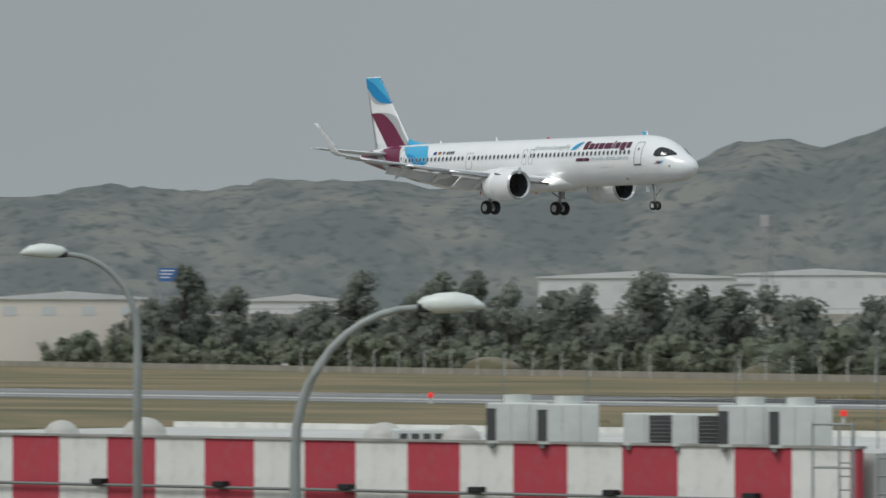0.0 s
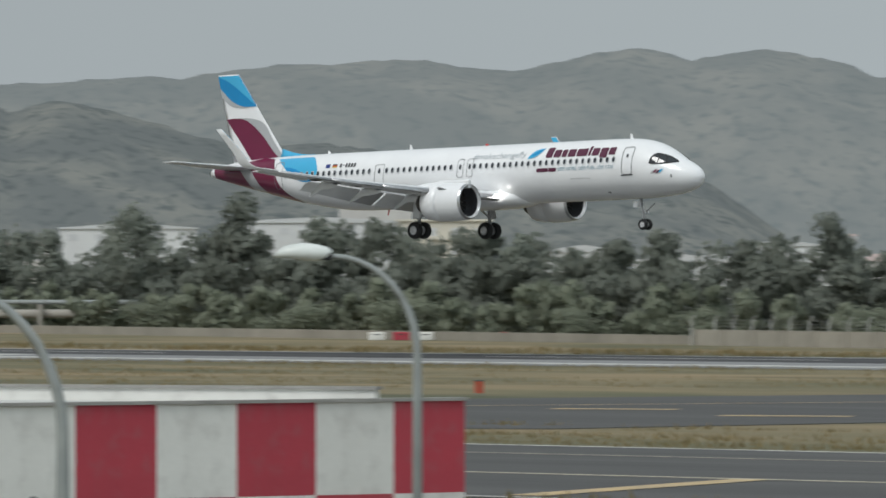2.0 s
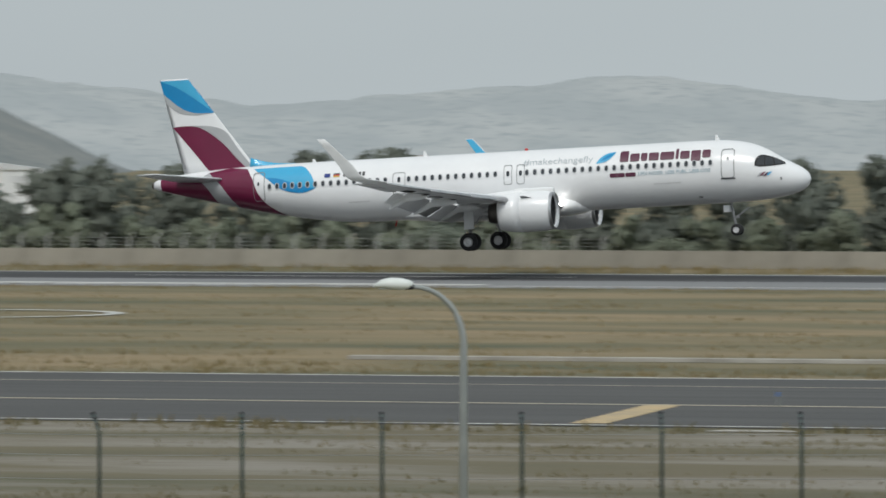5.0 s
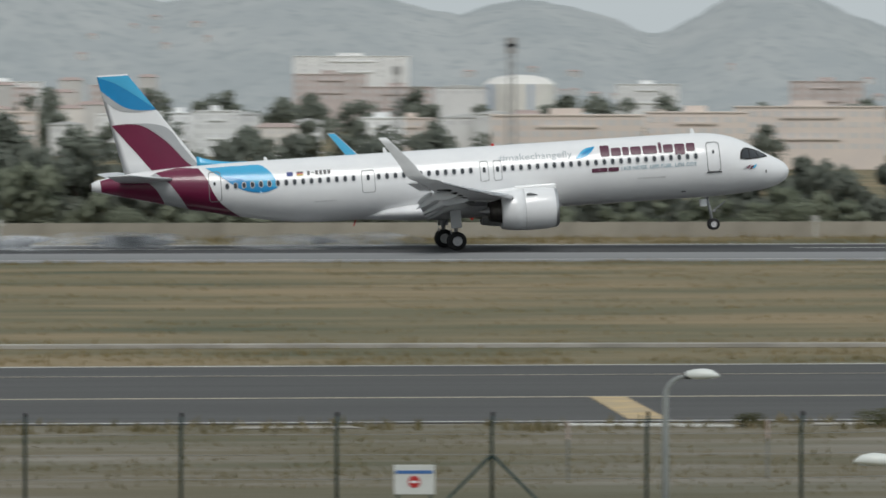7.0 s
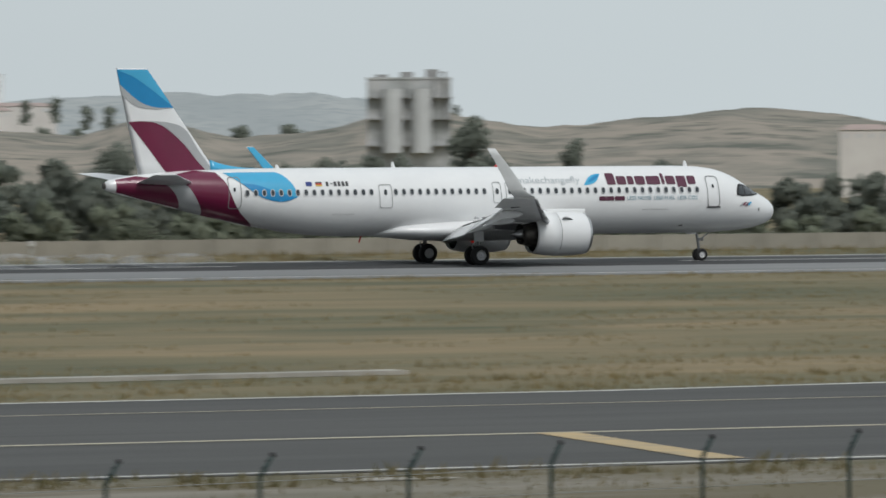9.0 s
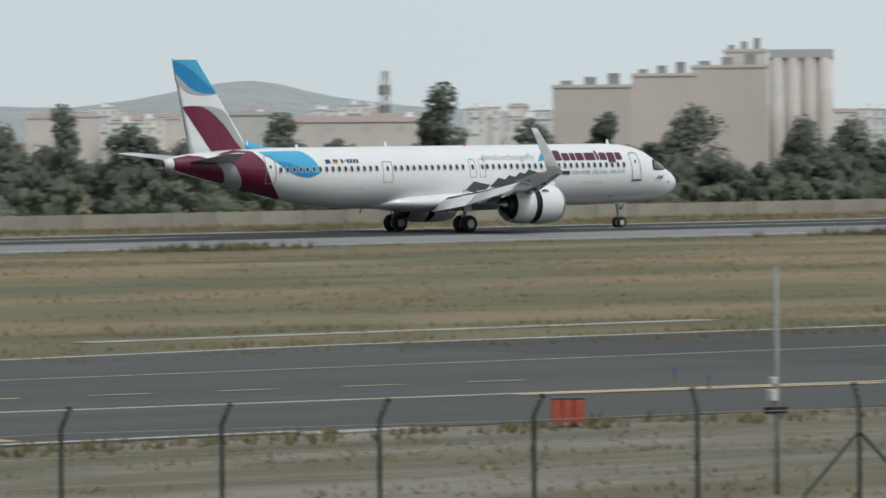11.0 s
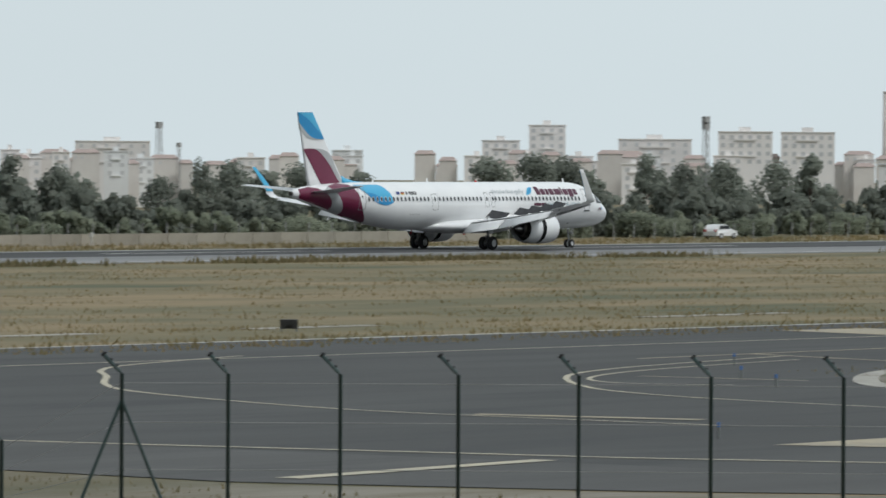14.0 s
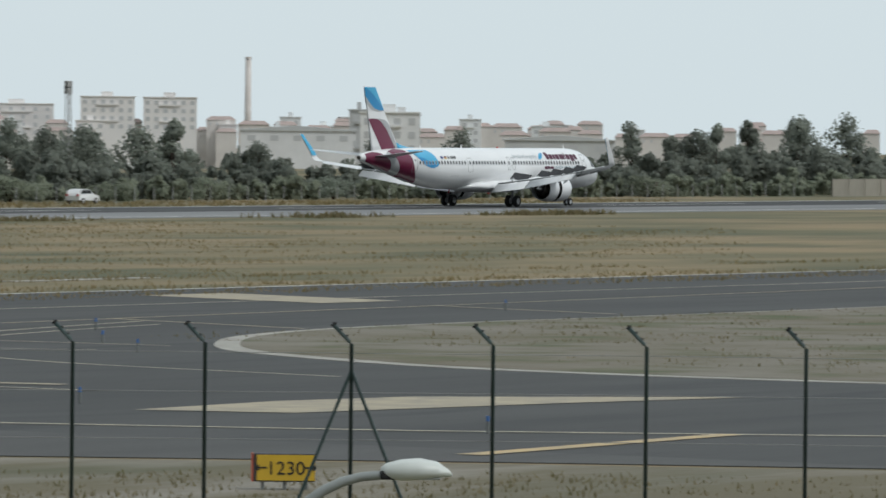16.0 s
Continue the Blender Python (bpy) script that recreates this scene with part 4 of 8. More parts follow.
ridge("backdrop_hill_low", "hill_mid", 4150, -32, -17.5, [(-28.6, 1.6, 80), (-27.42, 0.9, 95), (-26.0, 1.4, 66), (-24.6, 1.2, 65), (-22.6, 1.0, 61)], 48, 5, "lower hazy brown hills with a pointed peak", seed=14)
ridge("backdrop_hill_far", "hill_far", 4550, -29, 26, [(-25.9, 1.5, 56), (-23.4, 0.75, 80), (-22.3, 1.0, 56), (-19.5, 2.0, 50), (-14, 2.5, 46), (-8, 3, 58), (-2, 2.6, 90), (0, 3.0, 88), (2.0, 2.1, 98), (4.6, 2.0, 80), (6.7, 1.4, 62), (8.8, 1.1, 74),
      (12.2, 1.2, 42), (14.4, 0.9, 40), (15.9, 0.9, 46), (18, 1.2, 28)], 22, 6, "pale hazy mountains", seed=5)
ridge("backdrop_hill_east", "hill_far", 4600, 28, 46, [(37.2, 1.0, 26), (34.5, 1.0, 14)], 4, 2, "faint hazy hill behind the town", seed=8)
ridge("backdrop_slope_brown", "quarry", 2500, 7.5, 34, [(12.5, 1.8, 5), (16.5, 1.8, 7), (19.5, 2.0, 7), (22.0, 0.6, 8), (24.4, 1.3, 10), (27, 2, 11), (31, 1.6, 7)], -2, 3.2, "hazy bare brown terraced slope", depth=700, seed=11)

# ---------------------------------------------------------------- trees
# Haze is mixed into these three leaf colours, greyer and paler than real foliage.
M["leaf_dark"] = material("haze_greyed_evergreen_leaves", (0.235, 0.258, 0.22), 0.9, second=(0.29, 0.312, 0.265), scale=0.5, detail=4, vary=0.22, spec=0.15)
M["leaf_olive"] = material("haze_greyed_olive_leaves", (0.24, 0.266, 0.20), 0.9, second=(0.29, 0.312, 0.24), scale=0.5, detail=4, vary=0.2, spec=0.15)
M["leaf_pale"] = material("haze_paled_grey_green_leaves", (0.27, 0.305, 0.25), 0.9, second=(0.33, 0.36, 0.30), scale=0.5, detail=4, vary=0.18, spec=0.15)
M["leaf_near"] = material("yellowish_green_leaves", (0.105, 0.115, 0.055), 0.9, second=(0.15, 0.145, 0.075), scale=0.8, detail=5, vary=0.2, spec=0.15)
for k_ in ("leaf_dark", "leaf_olive", "leaf_pale", "leaf_near"):
    lt = M[k_].node_tree
    l_b = lt.nodes["Principled BSDF"]
    l_t = lt.nodes.new("ShaderNodeBsdfTranslucent")
    l_m = lt.nodes.new("ShaderNodeMixShader")
    l_m.inputs[0].default_value = 0.55
    lt.links.new(l_b.inputs["Base Color"].links[0].from_socket, l_t.inputs["Color"])
    lt.links.new(l_b.outputs[0], l_m.inputs[1])
    lt.links.new(l_t.outputs[0], l_m.inputs[2])
    lt.links.new(l_m.outputs[0], lt.nodes["Material Output"].inputs["Surface"])
M["bark"] = material("brown_bark", (0.085, 0.066, 0.05), 0.95, second=(0.05, 0.04, 0.032), scale=3.0, bump=0.5)


def tree_meshes(seed, form, leaf, clumps):
    """Trunk and crown of one tree of unit height 10 m. form: tall, round, spire or bush."""
    rnd = random.Random(seed)
    bark, crown = bmesh.new(), bmesh.new()
    lobes = []
    if form == "spire":
        tube(bark, [(0, 0, 0), (0.05, 0, 5), (0, 0, 9)], [0.22, 0.12, 0.03], 7)
        lobes = [(Vector((rnd.uniform(-0.12, 0.12), rnd.uniform(-0.12, 0.12), 0.7 + 9.0 * k / 15)), (1.55 * (1 - k / 16) ** 0.75 + 0.12, 0.75)) for k in range(16)]
    elif form == "bush":
        for k in range(4):
            a = rnd.uniform(0, 6.28)
            tube(bark, [(0, 0, 0), (math.cos(a) * 1.5, math.sin(a) * 1.5, 5)], [0.2, 0.08], 5)
        for k in range(13):
            a, r = rnd.uniform(0, 6.28), rnd.uniform(0.3, 4.2)
            lobes.append((Vector((r * math.cos(a), r * math.sin(a), rnd.uniform(1.5, 7.6 - r * 0.6))), (rnd.uniform(1.6, 2.5), 0.85)))
    else:
        trunk = [(0, 0, 0), (rnd.uniform(-.2, .2), rnd.uniform(-.2, .2), 2.5), (rnd.uniform(-.4, .4), rnd.uniform(-.4, .4), 6), (0, 0, 8.5)]
        tube(bark, trunk, [0.28, 0.22, 0.13, 0.04], 8)
        wide = 1.25 if form == "tall" else 1.8
        for k in range(15 if form == "tall" else 17):
            q = k / 14
            z = 1.1 + 7.6 * q + rnd.uniform(-0.5, 0.5) if form == "tall" else 1.5 + 7.0 * q + rnd.uniform(-0.7, 0.7)
            reach = wide * (0.35 + 1.5 * math.sin(math.pi * min(0.18 + 0.78 * q, 1.0))) * rnd.uniform(0.35, 1.0)
            a = rnd.uniform(0, 6.28)
            c = Vector((reach * math.cos(a), reach * math.sin(a), z))
            tube(bark, [(0, 0, max(z - 1.4, 0.8)), tuple(c * 0.6 + Vector((0, 0, 0.35 * z))), tuple(c)], [0.09, 0.06, 0.02], 5)
            lobes.append((c, (rnd.uniform(0.95, 1.5) * (0.9 if form == "tall" else 1.25), 0.95)))
        lobes.append((Vector((0.1, 0, 9.2)), (0.7, 0.9)))
    total = sum(r * r for _, (r, _) in lobes)
    outward = []
    for c, (r, flat) in lobes:
        for k in range(int(clumps * r * r / total)):
            d = Vector((rnd.gauss(0, 1), rnd.gauss(0, 1), rnd.gauss(0, 1))).normalized()
            p = c + Vector((d.x * r, d.y * r, d.z * r * flat)) * rnd.uniform(0.5, 1.15)
            if p.z < 0.15:
                continue
            u = d.cross(Vector((rnd.gauss(0, 1), rnd.gauss(0, 1), rnd.gauss(0, 1)))).normalized()
            w = (d * 0.6 + Vector((rnd.gauss(0, 1), rnd.gauss(0, 1), rnd.gauss(0, 1))) * 0.5).cross(u).normalized()
            s = rnd.uniform(0.15, 0.34)
            if u.cross(w).dot(d) > 0:
                w = -w
            crown.faces.new([crown.verts.new(p + q) for q in (-u * s, w * s * 0.7, u * s * 1.1, -w * s * 0.65)])
            outward += [(d * 0.75 + w.cross(u).normalized() * 0.35 + Vector((0, 0, 0.25))).normalized()] * 4
    me = mesh_from("crown", crown, M[leaf], True)
    me.normals_split_custom_set(outward)
    return mesh_from("trunk", bark, M["bark"], True), me


FORMS = {}
for form_, leaf_, seeds, clumps_ in (("tall", "leaf_dark", (11, 12, 13, 14), 2300), ("round", "leaf_dark", (21, 22, 23), 2400), ("spire", "leaf_dark", (31,), 2200),
                                     ("bush", "leaf_olive", (41, 42, 43), 1800), ("bush", "leaf_pale", (51, 52), 1700), ("round", "leaf_olive", (61,), 1500), ("bush", "leaf_near", (71, 72), 1300)):
    FORMS[(form_, leaf_)] = [tree_meshes(sd_, form_, leaf_, clumps_) for sd_ in seeds]
TREE_LABEL = {("tall", "leaf_dark"): "tall dark green tree beyond the perimeter wall", ("round", "leaf_dark"): "broad dark evergreen tree beyond the perimeter wall",
              ("spire", "leaf_dark"): "dark green cypress, pointed and dense", ("bush", "leaf_olive"): "olive green bush beyond the perimeter wall",
              ("bush", "leaf_pale"): "pale grey-green bush beyond the perimeter wall", ("bush", "leaf_near"): "low yellowish green bush on the dry verge", ("round", "leaf_olive"): "rounded olive green tree beyond the perimeter wall"}
tree_rnd = random.Random(7)


def tree(form, leaf, x, y, height, spread=1.0, z=0.0):
    trunk, crown = tree_rnd.choice(FORMS[(form, leaf)])
    bush = form == "bush"
    t = thing("bush" if bush else "tree", TREE_LABEL[(form, leaf)], "bush" if bush else "tree", "trees beyond the runway")
    part("trunk", trunk, None, t)
    part("crown", crown, None, t)
    k = height / (8.6 if bush else 9.7)
    t.matrix_basis = pose(x, y, z, 0, 0, tree_rnd.uniform(0, 360)) @ Matrix.Diagonal((k * spread, k * spread, k, 1))
    return t


def perimeter(x):
    """Where the wall beyond the runway runs."""
    return float(np.interp(x, (-950, -650, -430, -300, -200, 1400), (610, 520, 455, 412, 391, 391)))


TALL = {}
TALL['west'] = [(-829, 588, 11.1), (-774, 572, 14.5), (-756, 566, 11.4), (-705, 550, 12.3), (-682, 544, 12.9), (-670, 540, 12.9), (-661, 537, 11.4), (-640, 532, 10.5), (-618, 525, 11.7), (-607, 522, 10.7), (-593, 517, 10.5), (-548, 504, 17.0), (-533, 499, 11.8), (-526, 497, 12.2), (-511, 493, 12.5), (-498, 489, 10.3)]
TALL['hill'] = [(-452, 476, 9.1), (-437, 471, 11.1), (-421, 467, 12.2), (-406, 461, 10.7), (-398, 459, 10.5), (-375, 453, 9.0), (-361, 449, 7.3), (-330, 439, 9.9), (-316, 435, 10.4), (-307, 432, 11.0)]
TALL['touchdown'] = [(-296, 429, 7.9), (-281, 426, 8.7), (-269, 424, 9.4), (-258, 422, 8.5), (-249, 421, 5.8), (-235, 419, 4.4), (-220, 416, 5.7), (-207, 414, 9.5), (-199, 412, 7.3), (-191, 413, 4.0), (-182, 413, 3.9), (-163, 412, 4.8), (-151, 412, 5.5), (-39, 412, 8.2), (-20, 412, 8.6), (-13, 412, 7.2)]
TALL['middle'] = [(0, 412, 7.2), (12, 413, 7.0), (17, 413, 7.5), (29, 412, 7.4), (72, 413, 4.3), (91, 412, 7.4), (106, 412, 7.3), (117, 413, 6.8), (138, 412, 7.7), (146, 412, 5.3), (151, 412, 7.9), (164, 413, 6.7), (170, 413, 6.6), (192, 412, 8.9), (200, 413, 7.3)]
TALL['rollout'] = [(292, 413, 6.9), (297, 412, 8.3), (302, 412, 7.4), (308, 413, 5.6), (319, 412, 7.6), (334, 413, 9.7), (341, 412, 7.5), (350, 413, 7.9), (361, 412, 7.9), (370, 412, 6.9), (378, 413, 6.8), (393, 412, 9.8), (398, 413, 8.1), (424, 412, 8.3), (432, 412, 8.5), (437, 413, 6.6), (456, 413, 8.8), (464, 413, 8.2), (470, 412, 7.5), (476, 412, 6.5)]
TALL['east'] = [(491, 412, 5.6), (497, 412, 6.6), (502, 412, 6.9), (515, 412, 6.8), (525, 412, 5.3), (542, 412, 7.5), (550, 412, 7.9), (558, 412, 7.5), (568, 412, 7.8), (573, 412, 6.3), (578, 412, 6.9), (587, 413, 7.1), (597, 412, 7.0), (604, 412, 8.4), (618, 413, 5.7), (640, 412, 6.3), (657, 412, 6.6), (699, 412, 8.1), (710, 412, 7.1), (717, 412, 8.5), (729, 412, 8.9), (736, 412, 8.3), (741, 412, 8.8), (750, 412, 8.5)]

for row_ in TALL.values():
    for x, y, h in row_:
        if (x, h) == (-548, 17.0):
            tree("spire", "leaf_dark", x, y, h, 0.8)
        else:
            tree("tall" if h > 7.2 and tree_rnd.random() < 0.7 else "round", "leaf_dark" if tree_rnd.random() < 0.8 or h > 9 else "leaf_dark", x, y + tree_rnd.uniform(0, 4), h, tree_rnd.uniform(0.9, 1.25))
# lower bushes that stand out singly along the wall
for k in range(56):
    x = -560 + k * 22.5 + tree_rnd.uniform(-6, 6)
    tree("bush", "leaf_olive" if tree_rnd.random() < 0.7 else "leaf_pale", x, perimeter(x) + tree_rnd.uniform(5, 7), tree_rnd.uniform(2.4, 3.4) * (1.3 if x < -300 else 1.0), tree_rnd.uniform(1.5, 2.1))


def woodland(name, label, leaf, spots, seed, dense=1.0, size=1.0):
    """The dense belt behind, far too thick to count: one mass of leaf clumps over crowns of many sizes."""
    rnd = np.random.default_rng(seed)
    vs, ns = [], []
    for x, y, h, w, z in spots:
        n = int((420 + 26 * h * w) * dense)
        lobes = rnd.integers(6, 10)
        c = np.stack([rnd.normal(0, w * 0.42, lobes), rnd.normal(0, w * 0.42, lobes), h * (0.22 + 0.62 * rnd.random(lobes))], 1)
        r = h * rnd.uniform(0.15, 0.25, lobes)
        c[0], r[0] = (0, 0, h * 0.86), h * 0.14
        i = rnd.integers(0, lobes, n)
        d = rnd.normal(0, 1, (n, 3))
        d /= np.linalg.norm(d, axis=1)[:, None]
        p = c[i] + d * r[i][:, None] * rnd.uniform(0.45, 1.15, n)[:, None]
        low = rnd.random(n) < 0.22
        p[low, 2] = h * 0.45 * rnd.random(int(low.sum()))
        p[:, 2] = np.maximum(p[:, 2], 0.1)
        p += (x, y, z)
        u = rnd.normal(0, 1, (n, 3))
        u /= np.linalg.norm(u, axis=1)[:, None]
        v = np.cross(u, rnd.normal(0, 1, (n, 3)))
        v /= np.linalg.norm(v, axis=1)[:, None]
        v *= np.where((np.cross(v, u) * d).sum(1) < 0, -1.0, 1.0)[:, None]
        s = rnd.uniform(0.2, 0.42, n)[:, None] * (1 + h / 30) * size
        out = d * 0.75 + np.cross(v, u) * 0.35 + (0, 0, 0.25)
        ns.append(np.repeat(out / np.linalg.norm(out, axis=1)[:, None], 4, axis=0))
        vs.append(np.stack([p - u * s, p + v * s * 0.7, p + u * s * 1.1, p - v * s * 0.65], 1).reshape(-1, 3))
    vs = np.concatenate(vs)
    me = bpy.data.meshes.new(name)
    n = len(vs) // 4
    me.vertices.add(len(vs))
    me.vertices.foreach_set("co", vs.ravel())
    me.loops.add(n * 4)
    me.loops.foreach_set("vertex_index", np.arange(n * 4))
    me.polygons.add(n)
    me.polygons.foreach_set("loop_start", np.arange(n) * 4)
    me.update(calc_edges=True)
    me.polygons.foreach_set("use_smooth", np.ones(n, dtype=bool))
    me.normals_split_custom_set(np.concatenate(ns))
    me.materials.append(M[leaf])
    tagged(new(name, me), label, "trees", kind="stuff")


belt_dark, belt_olive, far_woods = [], [], []
x = -880.0
while x < 840:
    top = (9.5 if x < -380 else 9.0 if x < -300 else 7.9 if x < 60 else 5.8 if x < 300 else 5.9 if x < 480 else 4.7 if x < 690 else 6.4) * tree_rnd.uniform(0.72, 1.08)
    belt_dark.append((x, perimeter(x) + tree_rnd.uniform(16, 28), top, tree_rnd.uniform(2.6, 4.2), 0))
    belt_dark.append((x + 2.5, perimeter(x) + tree_rnd.uniform(12, 18), top * 0.72, tree_rnd.uniform(2.6, 3.8), 0))
    belt_olive.append((x + 1, perimeter(x) + tree_rnd.uniform(6, 11), top * tree_rnd.uniform(0.38, 0.6), tree_rnd.uniform(2.4, 3.6), 0))
    x += 5.2 if x > -300 else 6.5
for ax, ay, n_, h_ in ((560, 1840, 12, 14), (640, 1890, 8, 18), (240, 1780, 10, 12), (900, 1500, 9, 12), (1240, 900, 12, 9), (1500, 1010, 10, 11), (-760, 980, 9, 11), (-560, 900, 9, 9), (-900, 700, 8, 9), (1330, 700, 10, 8)):
    for k in range(n_):
        far_woods.append((ax + tree_rnd.uniform(-45, 45), ay + tree_rnd.uniform(-20, 20), h_ * tree_rnd.uniform(0.7, 1.1), 5.0, -12))
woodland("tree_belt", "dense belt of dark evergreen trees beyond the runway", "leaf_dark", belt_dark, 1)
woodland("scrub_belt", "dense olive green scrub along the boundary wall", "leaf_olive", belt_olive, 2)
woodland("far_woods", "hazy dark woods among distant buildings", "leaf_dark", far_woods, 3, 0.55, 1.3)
hill_woods = []
for ax0, ax1, ay, top_, n_ in ((-220, 470, 2020, -2.5, 34), (-240, 520, 2380, 3.5, 30), (-260, 300, 2700, 7.5, 18), (430, 700, 1500, -1.0, 16), (760, 1150, 2440, 6.0, 16), (1350, 2200, 1180, 2.0, 34)):
    for k in range(n_):
        q = (k + tree_rnd.uniform(-0.45, 0.45)) / n_
        hill_woods.append((ax0 + (ax1 - ax0) * q, ay + tree_rnd.uniform(-60, 60) - (q * 330 if ax0 == 1350 else 0), top_ + 14 + tree_rnd.uniform(-2.5, 2.0), tree_rnd.uniform(6, 11), -14))
for az_, top_ in ((17.8, 17), (18.15, 16), (18.7, 12.5), (20.95, 16.5), (21.2, 17.5), (21.45, 15), (21.65, 14.5), (16.9, 14), (24.6, 15)):
    hill_woods.append((2535 * math.sin(radians(az_)), 2535 * math.cos(radians(az_)), 9.0, 1.6, top_ - 10.5))
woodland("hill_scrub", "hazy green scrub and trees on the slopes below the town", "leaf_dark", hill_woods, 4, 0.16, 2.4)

# ---------------------------------------------------------------- town, sheds and towers in the distance
# Wall colours are paled and desaturated to imitate haze over the town.
PAINT = {"warehouse": ((0.61, 0.61, 0.61), (0.69, 0.70, 0.69)), "warehouse_white": ((0.82, 0.82, 0.82), (0.72, 0.72, 0.72)), "warehouse_blue": ((0.39, 0.47, 0.58), (0.44, 0.51, 0.61)),
         "beige_wall": ((0.66, 0.61, 0.54), (0.61, 0.56, 0.51)), "house": ((0.74, 0.71, 0.67), (0.66, 0.62, 0.59)), "villa": ((0.58, 0.57, 0.55), (0.50, 0.49, 0.48)),
         "block_yellow": ((0.66, 0.62, 0.52), (0.59, 0.56, 0.50)), "block_grey": ((0.55, 0.55, 0.55), (0.48, 0.49, 0.49)), "block_red": ((0.62, 0.54, 0.52), (0.48, 0.42, 0.40)),
         "block_pale": ((0.80, 0.81, 0.81), (0.75, 0.76, 0.76)), "block_white": ((0.81, 0.81, 0.80), (0.72, 0.72, 0.72)), "tank": ((0.82, 0.81, 0.76), (0.74, 0.72, 0.69)),
         "block_orange": ((0.69, 0.61, 0.55), (0.64, 0.57, 0.53)), "water_tower": ((0.77, 0.78, 0.78), (0.68, 0.69, 0.69)), "factory": ((0.61, 0.61, 0.61), (0.28, 0.29, 0.28)),
         "silo_block": ((0.64, 0.59, 0.55), (0.59, 0.55, 0.52)), "silo": ((0.66, 0.62, 0.59), (0.52, 0.48, 0.45)), "block_pink": ((0.82, 0.79, 0.77), (0.77, 0.75, 0.74))}
for k_, (a_, b_) in PAINT.items():
    M["b_" + k_] = material(k_ + "_render", a_, 0.9, second=b_, scale=0.12, detail=8, vary=0.08, spec=0.1)
# Window grey is lifted towards the walls, haze painted into its colour.
M["far_window"] = material("haze_paled_window", (0.56, 0.565, 0.57), 0.5)
M["roof_red"] = material("faded_tile_roof", (0.42, 0.33, 0.30), 0.9, second=(0.36, 0.29, 0.27), scale=0.3)
M["roof_grey"] = material("grey_sheet_roof", (0.60, 0.61, 0.61), 0.7, second=(0.5, 0.505, 0.505), scale=0.1, stretch=(1, 0.2, 1))
M["lattice"] = material("galvanised_lattice", (0.32, 0.32, 0.32), 0.6)
BUILT = []
BUILT.append(('warehouse', [(-873, 741, 33.1, 15.1), (-927, 831, 30.2, 16.3), (-909, 696, 16.3, 11.2), (-910, 777, 35.0, 14.4), (-915, 919, 27.1, 12.9), (-882, 884, 27.1, 12.0), (-917, 989, 27.1, 14.7), (-920, 1051, 40.8, 16.2), (-721, 891, 13.9, 9.7), (-708, 902, 17.3, 8.1), (-778, 1021, 15.2, 11.1), (-764, 1272, 33.5, 13.8), (-185, 2624, 103.5, 4.5), (-93, 1367, 34.8, -1.2), (391, 1147, 29.2, 1.5)]))
BUILT.append(('warehouse', [(967, 1274, 14.7, 7.8), (1282, 779, 24.4, 5.5)]))
BUILT.append(('beige_wall', [(-810, 578, 23.3, 11.0)]))
BUILT.append(('house', [(-796, 829, 13.4, 10.6), (-514, 839, 7.5, 7.0), (-526, 890, 9.4, 8.3), (787, 2532, 27.0, 6.9), (906, 2517, 22.5, 13.9), (952, 2500, 33.8, 14.9), (925, 1181, 31.3, 6.4)]))
BUILT.append(('block_yellow', [(-741, 878, 15.8, 13.7)]))
BUILT.append(('villa', [(-1696, 1969, 28.2, 36.5)]))
BUILT.append(('block_grey', [(-57, 2990, 51.1, 7.6), (1342, 871, 4.7, 10.6)]))
BUILT.append(('block_red', [(-2, 2991, 53.6, 8.1), (276, 3160, 35.2, 13.7), (273, 2799, 31.3, 7.9), (483, 2953, 33.1, 10.3)]))
BUILT.append(('block_pale', [(126, 3348, 42.1, 10.1), (427, 3143, 29.7, 8.9), (1497, 4383, 85.7, 26.2), (1557, 4387, 27.3, 39.0), (1569, 4191, 37.6, 37.7)]))
BUILT.append(('block_white', [(335, 3697, 64.7, 24.3), (1262, 811, 13.1, 10.0), (1306, 836, 8.4, 9.5)]))
BUILT.append(('tank', [(304, 2614, 28.6, 13.2)]))
BUILT.append(('warehouse_white', [(281, 2617, 20.3, 9.2), (229, 1099, 13.1, 9.1), (1334, 883, 27.3, 6.9)]))
BUILT.append(('block_orange', [(213, 1719, 40.6, 1.4), (252, 1750, 27.6, 2.0), (291, 1799, 42.2, 3.3)]))
BUILT.append(('warehouse_blue', [(222, 1045, 10.2, -0.4)]))
BUILT.append(('water_tower', [(482, 1496, 3.8, 10.0)]))
BUILT.append(('factory', [(654, 1455, 19.9, 17.8)]))
BUILT.append(('silo_block', [(741, 879, 13.4, 11.4), (757, 879, 10.8, 13.3), (772, 879, 13.2, 14.7), (781, 885, 7.4, 17.5)]))
BUILT.append(('silo', [(768, 856, 11.0, 17.6)]))
BUILT.append(('block_pink', [(1813, 1863, 13.0, 10.8), (1828, 1849, 20.6, 11.6), (1913, 1905, 15.8, 9.1), (2206, 1882, 32.0, 11.4), (2071, 1571, 14.5, 12.2), (2082, 1557, 14.1, 18.2), (2107, 1524, 28.1, 13.0), (2045, 1438, 20.0, 15.8), (2058, 1419, 19.8, 15.7)]))

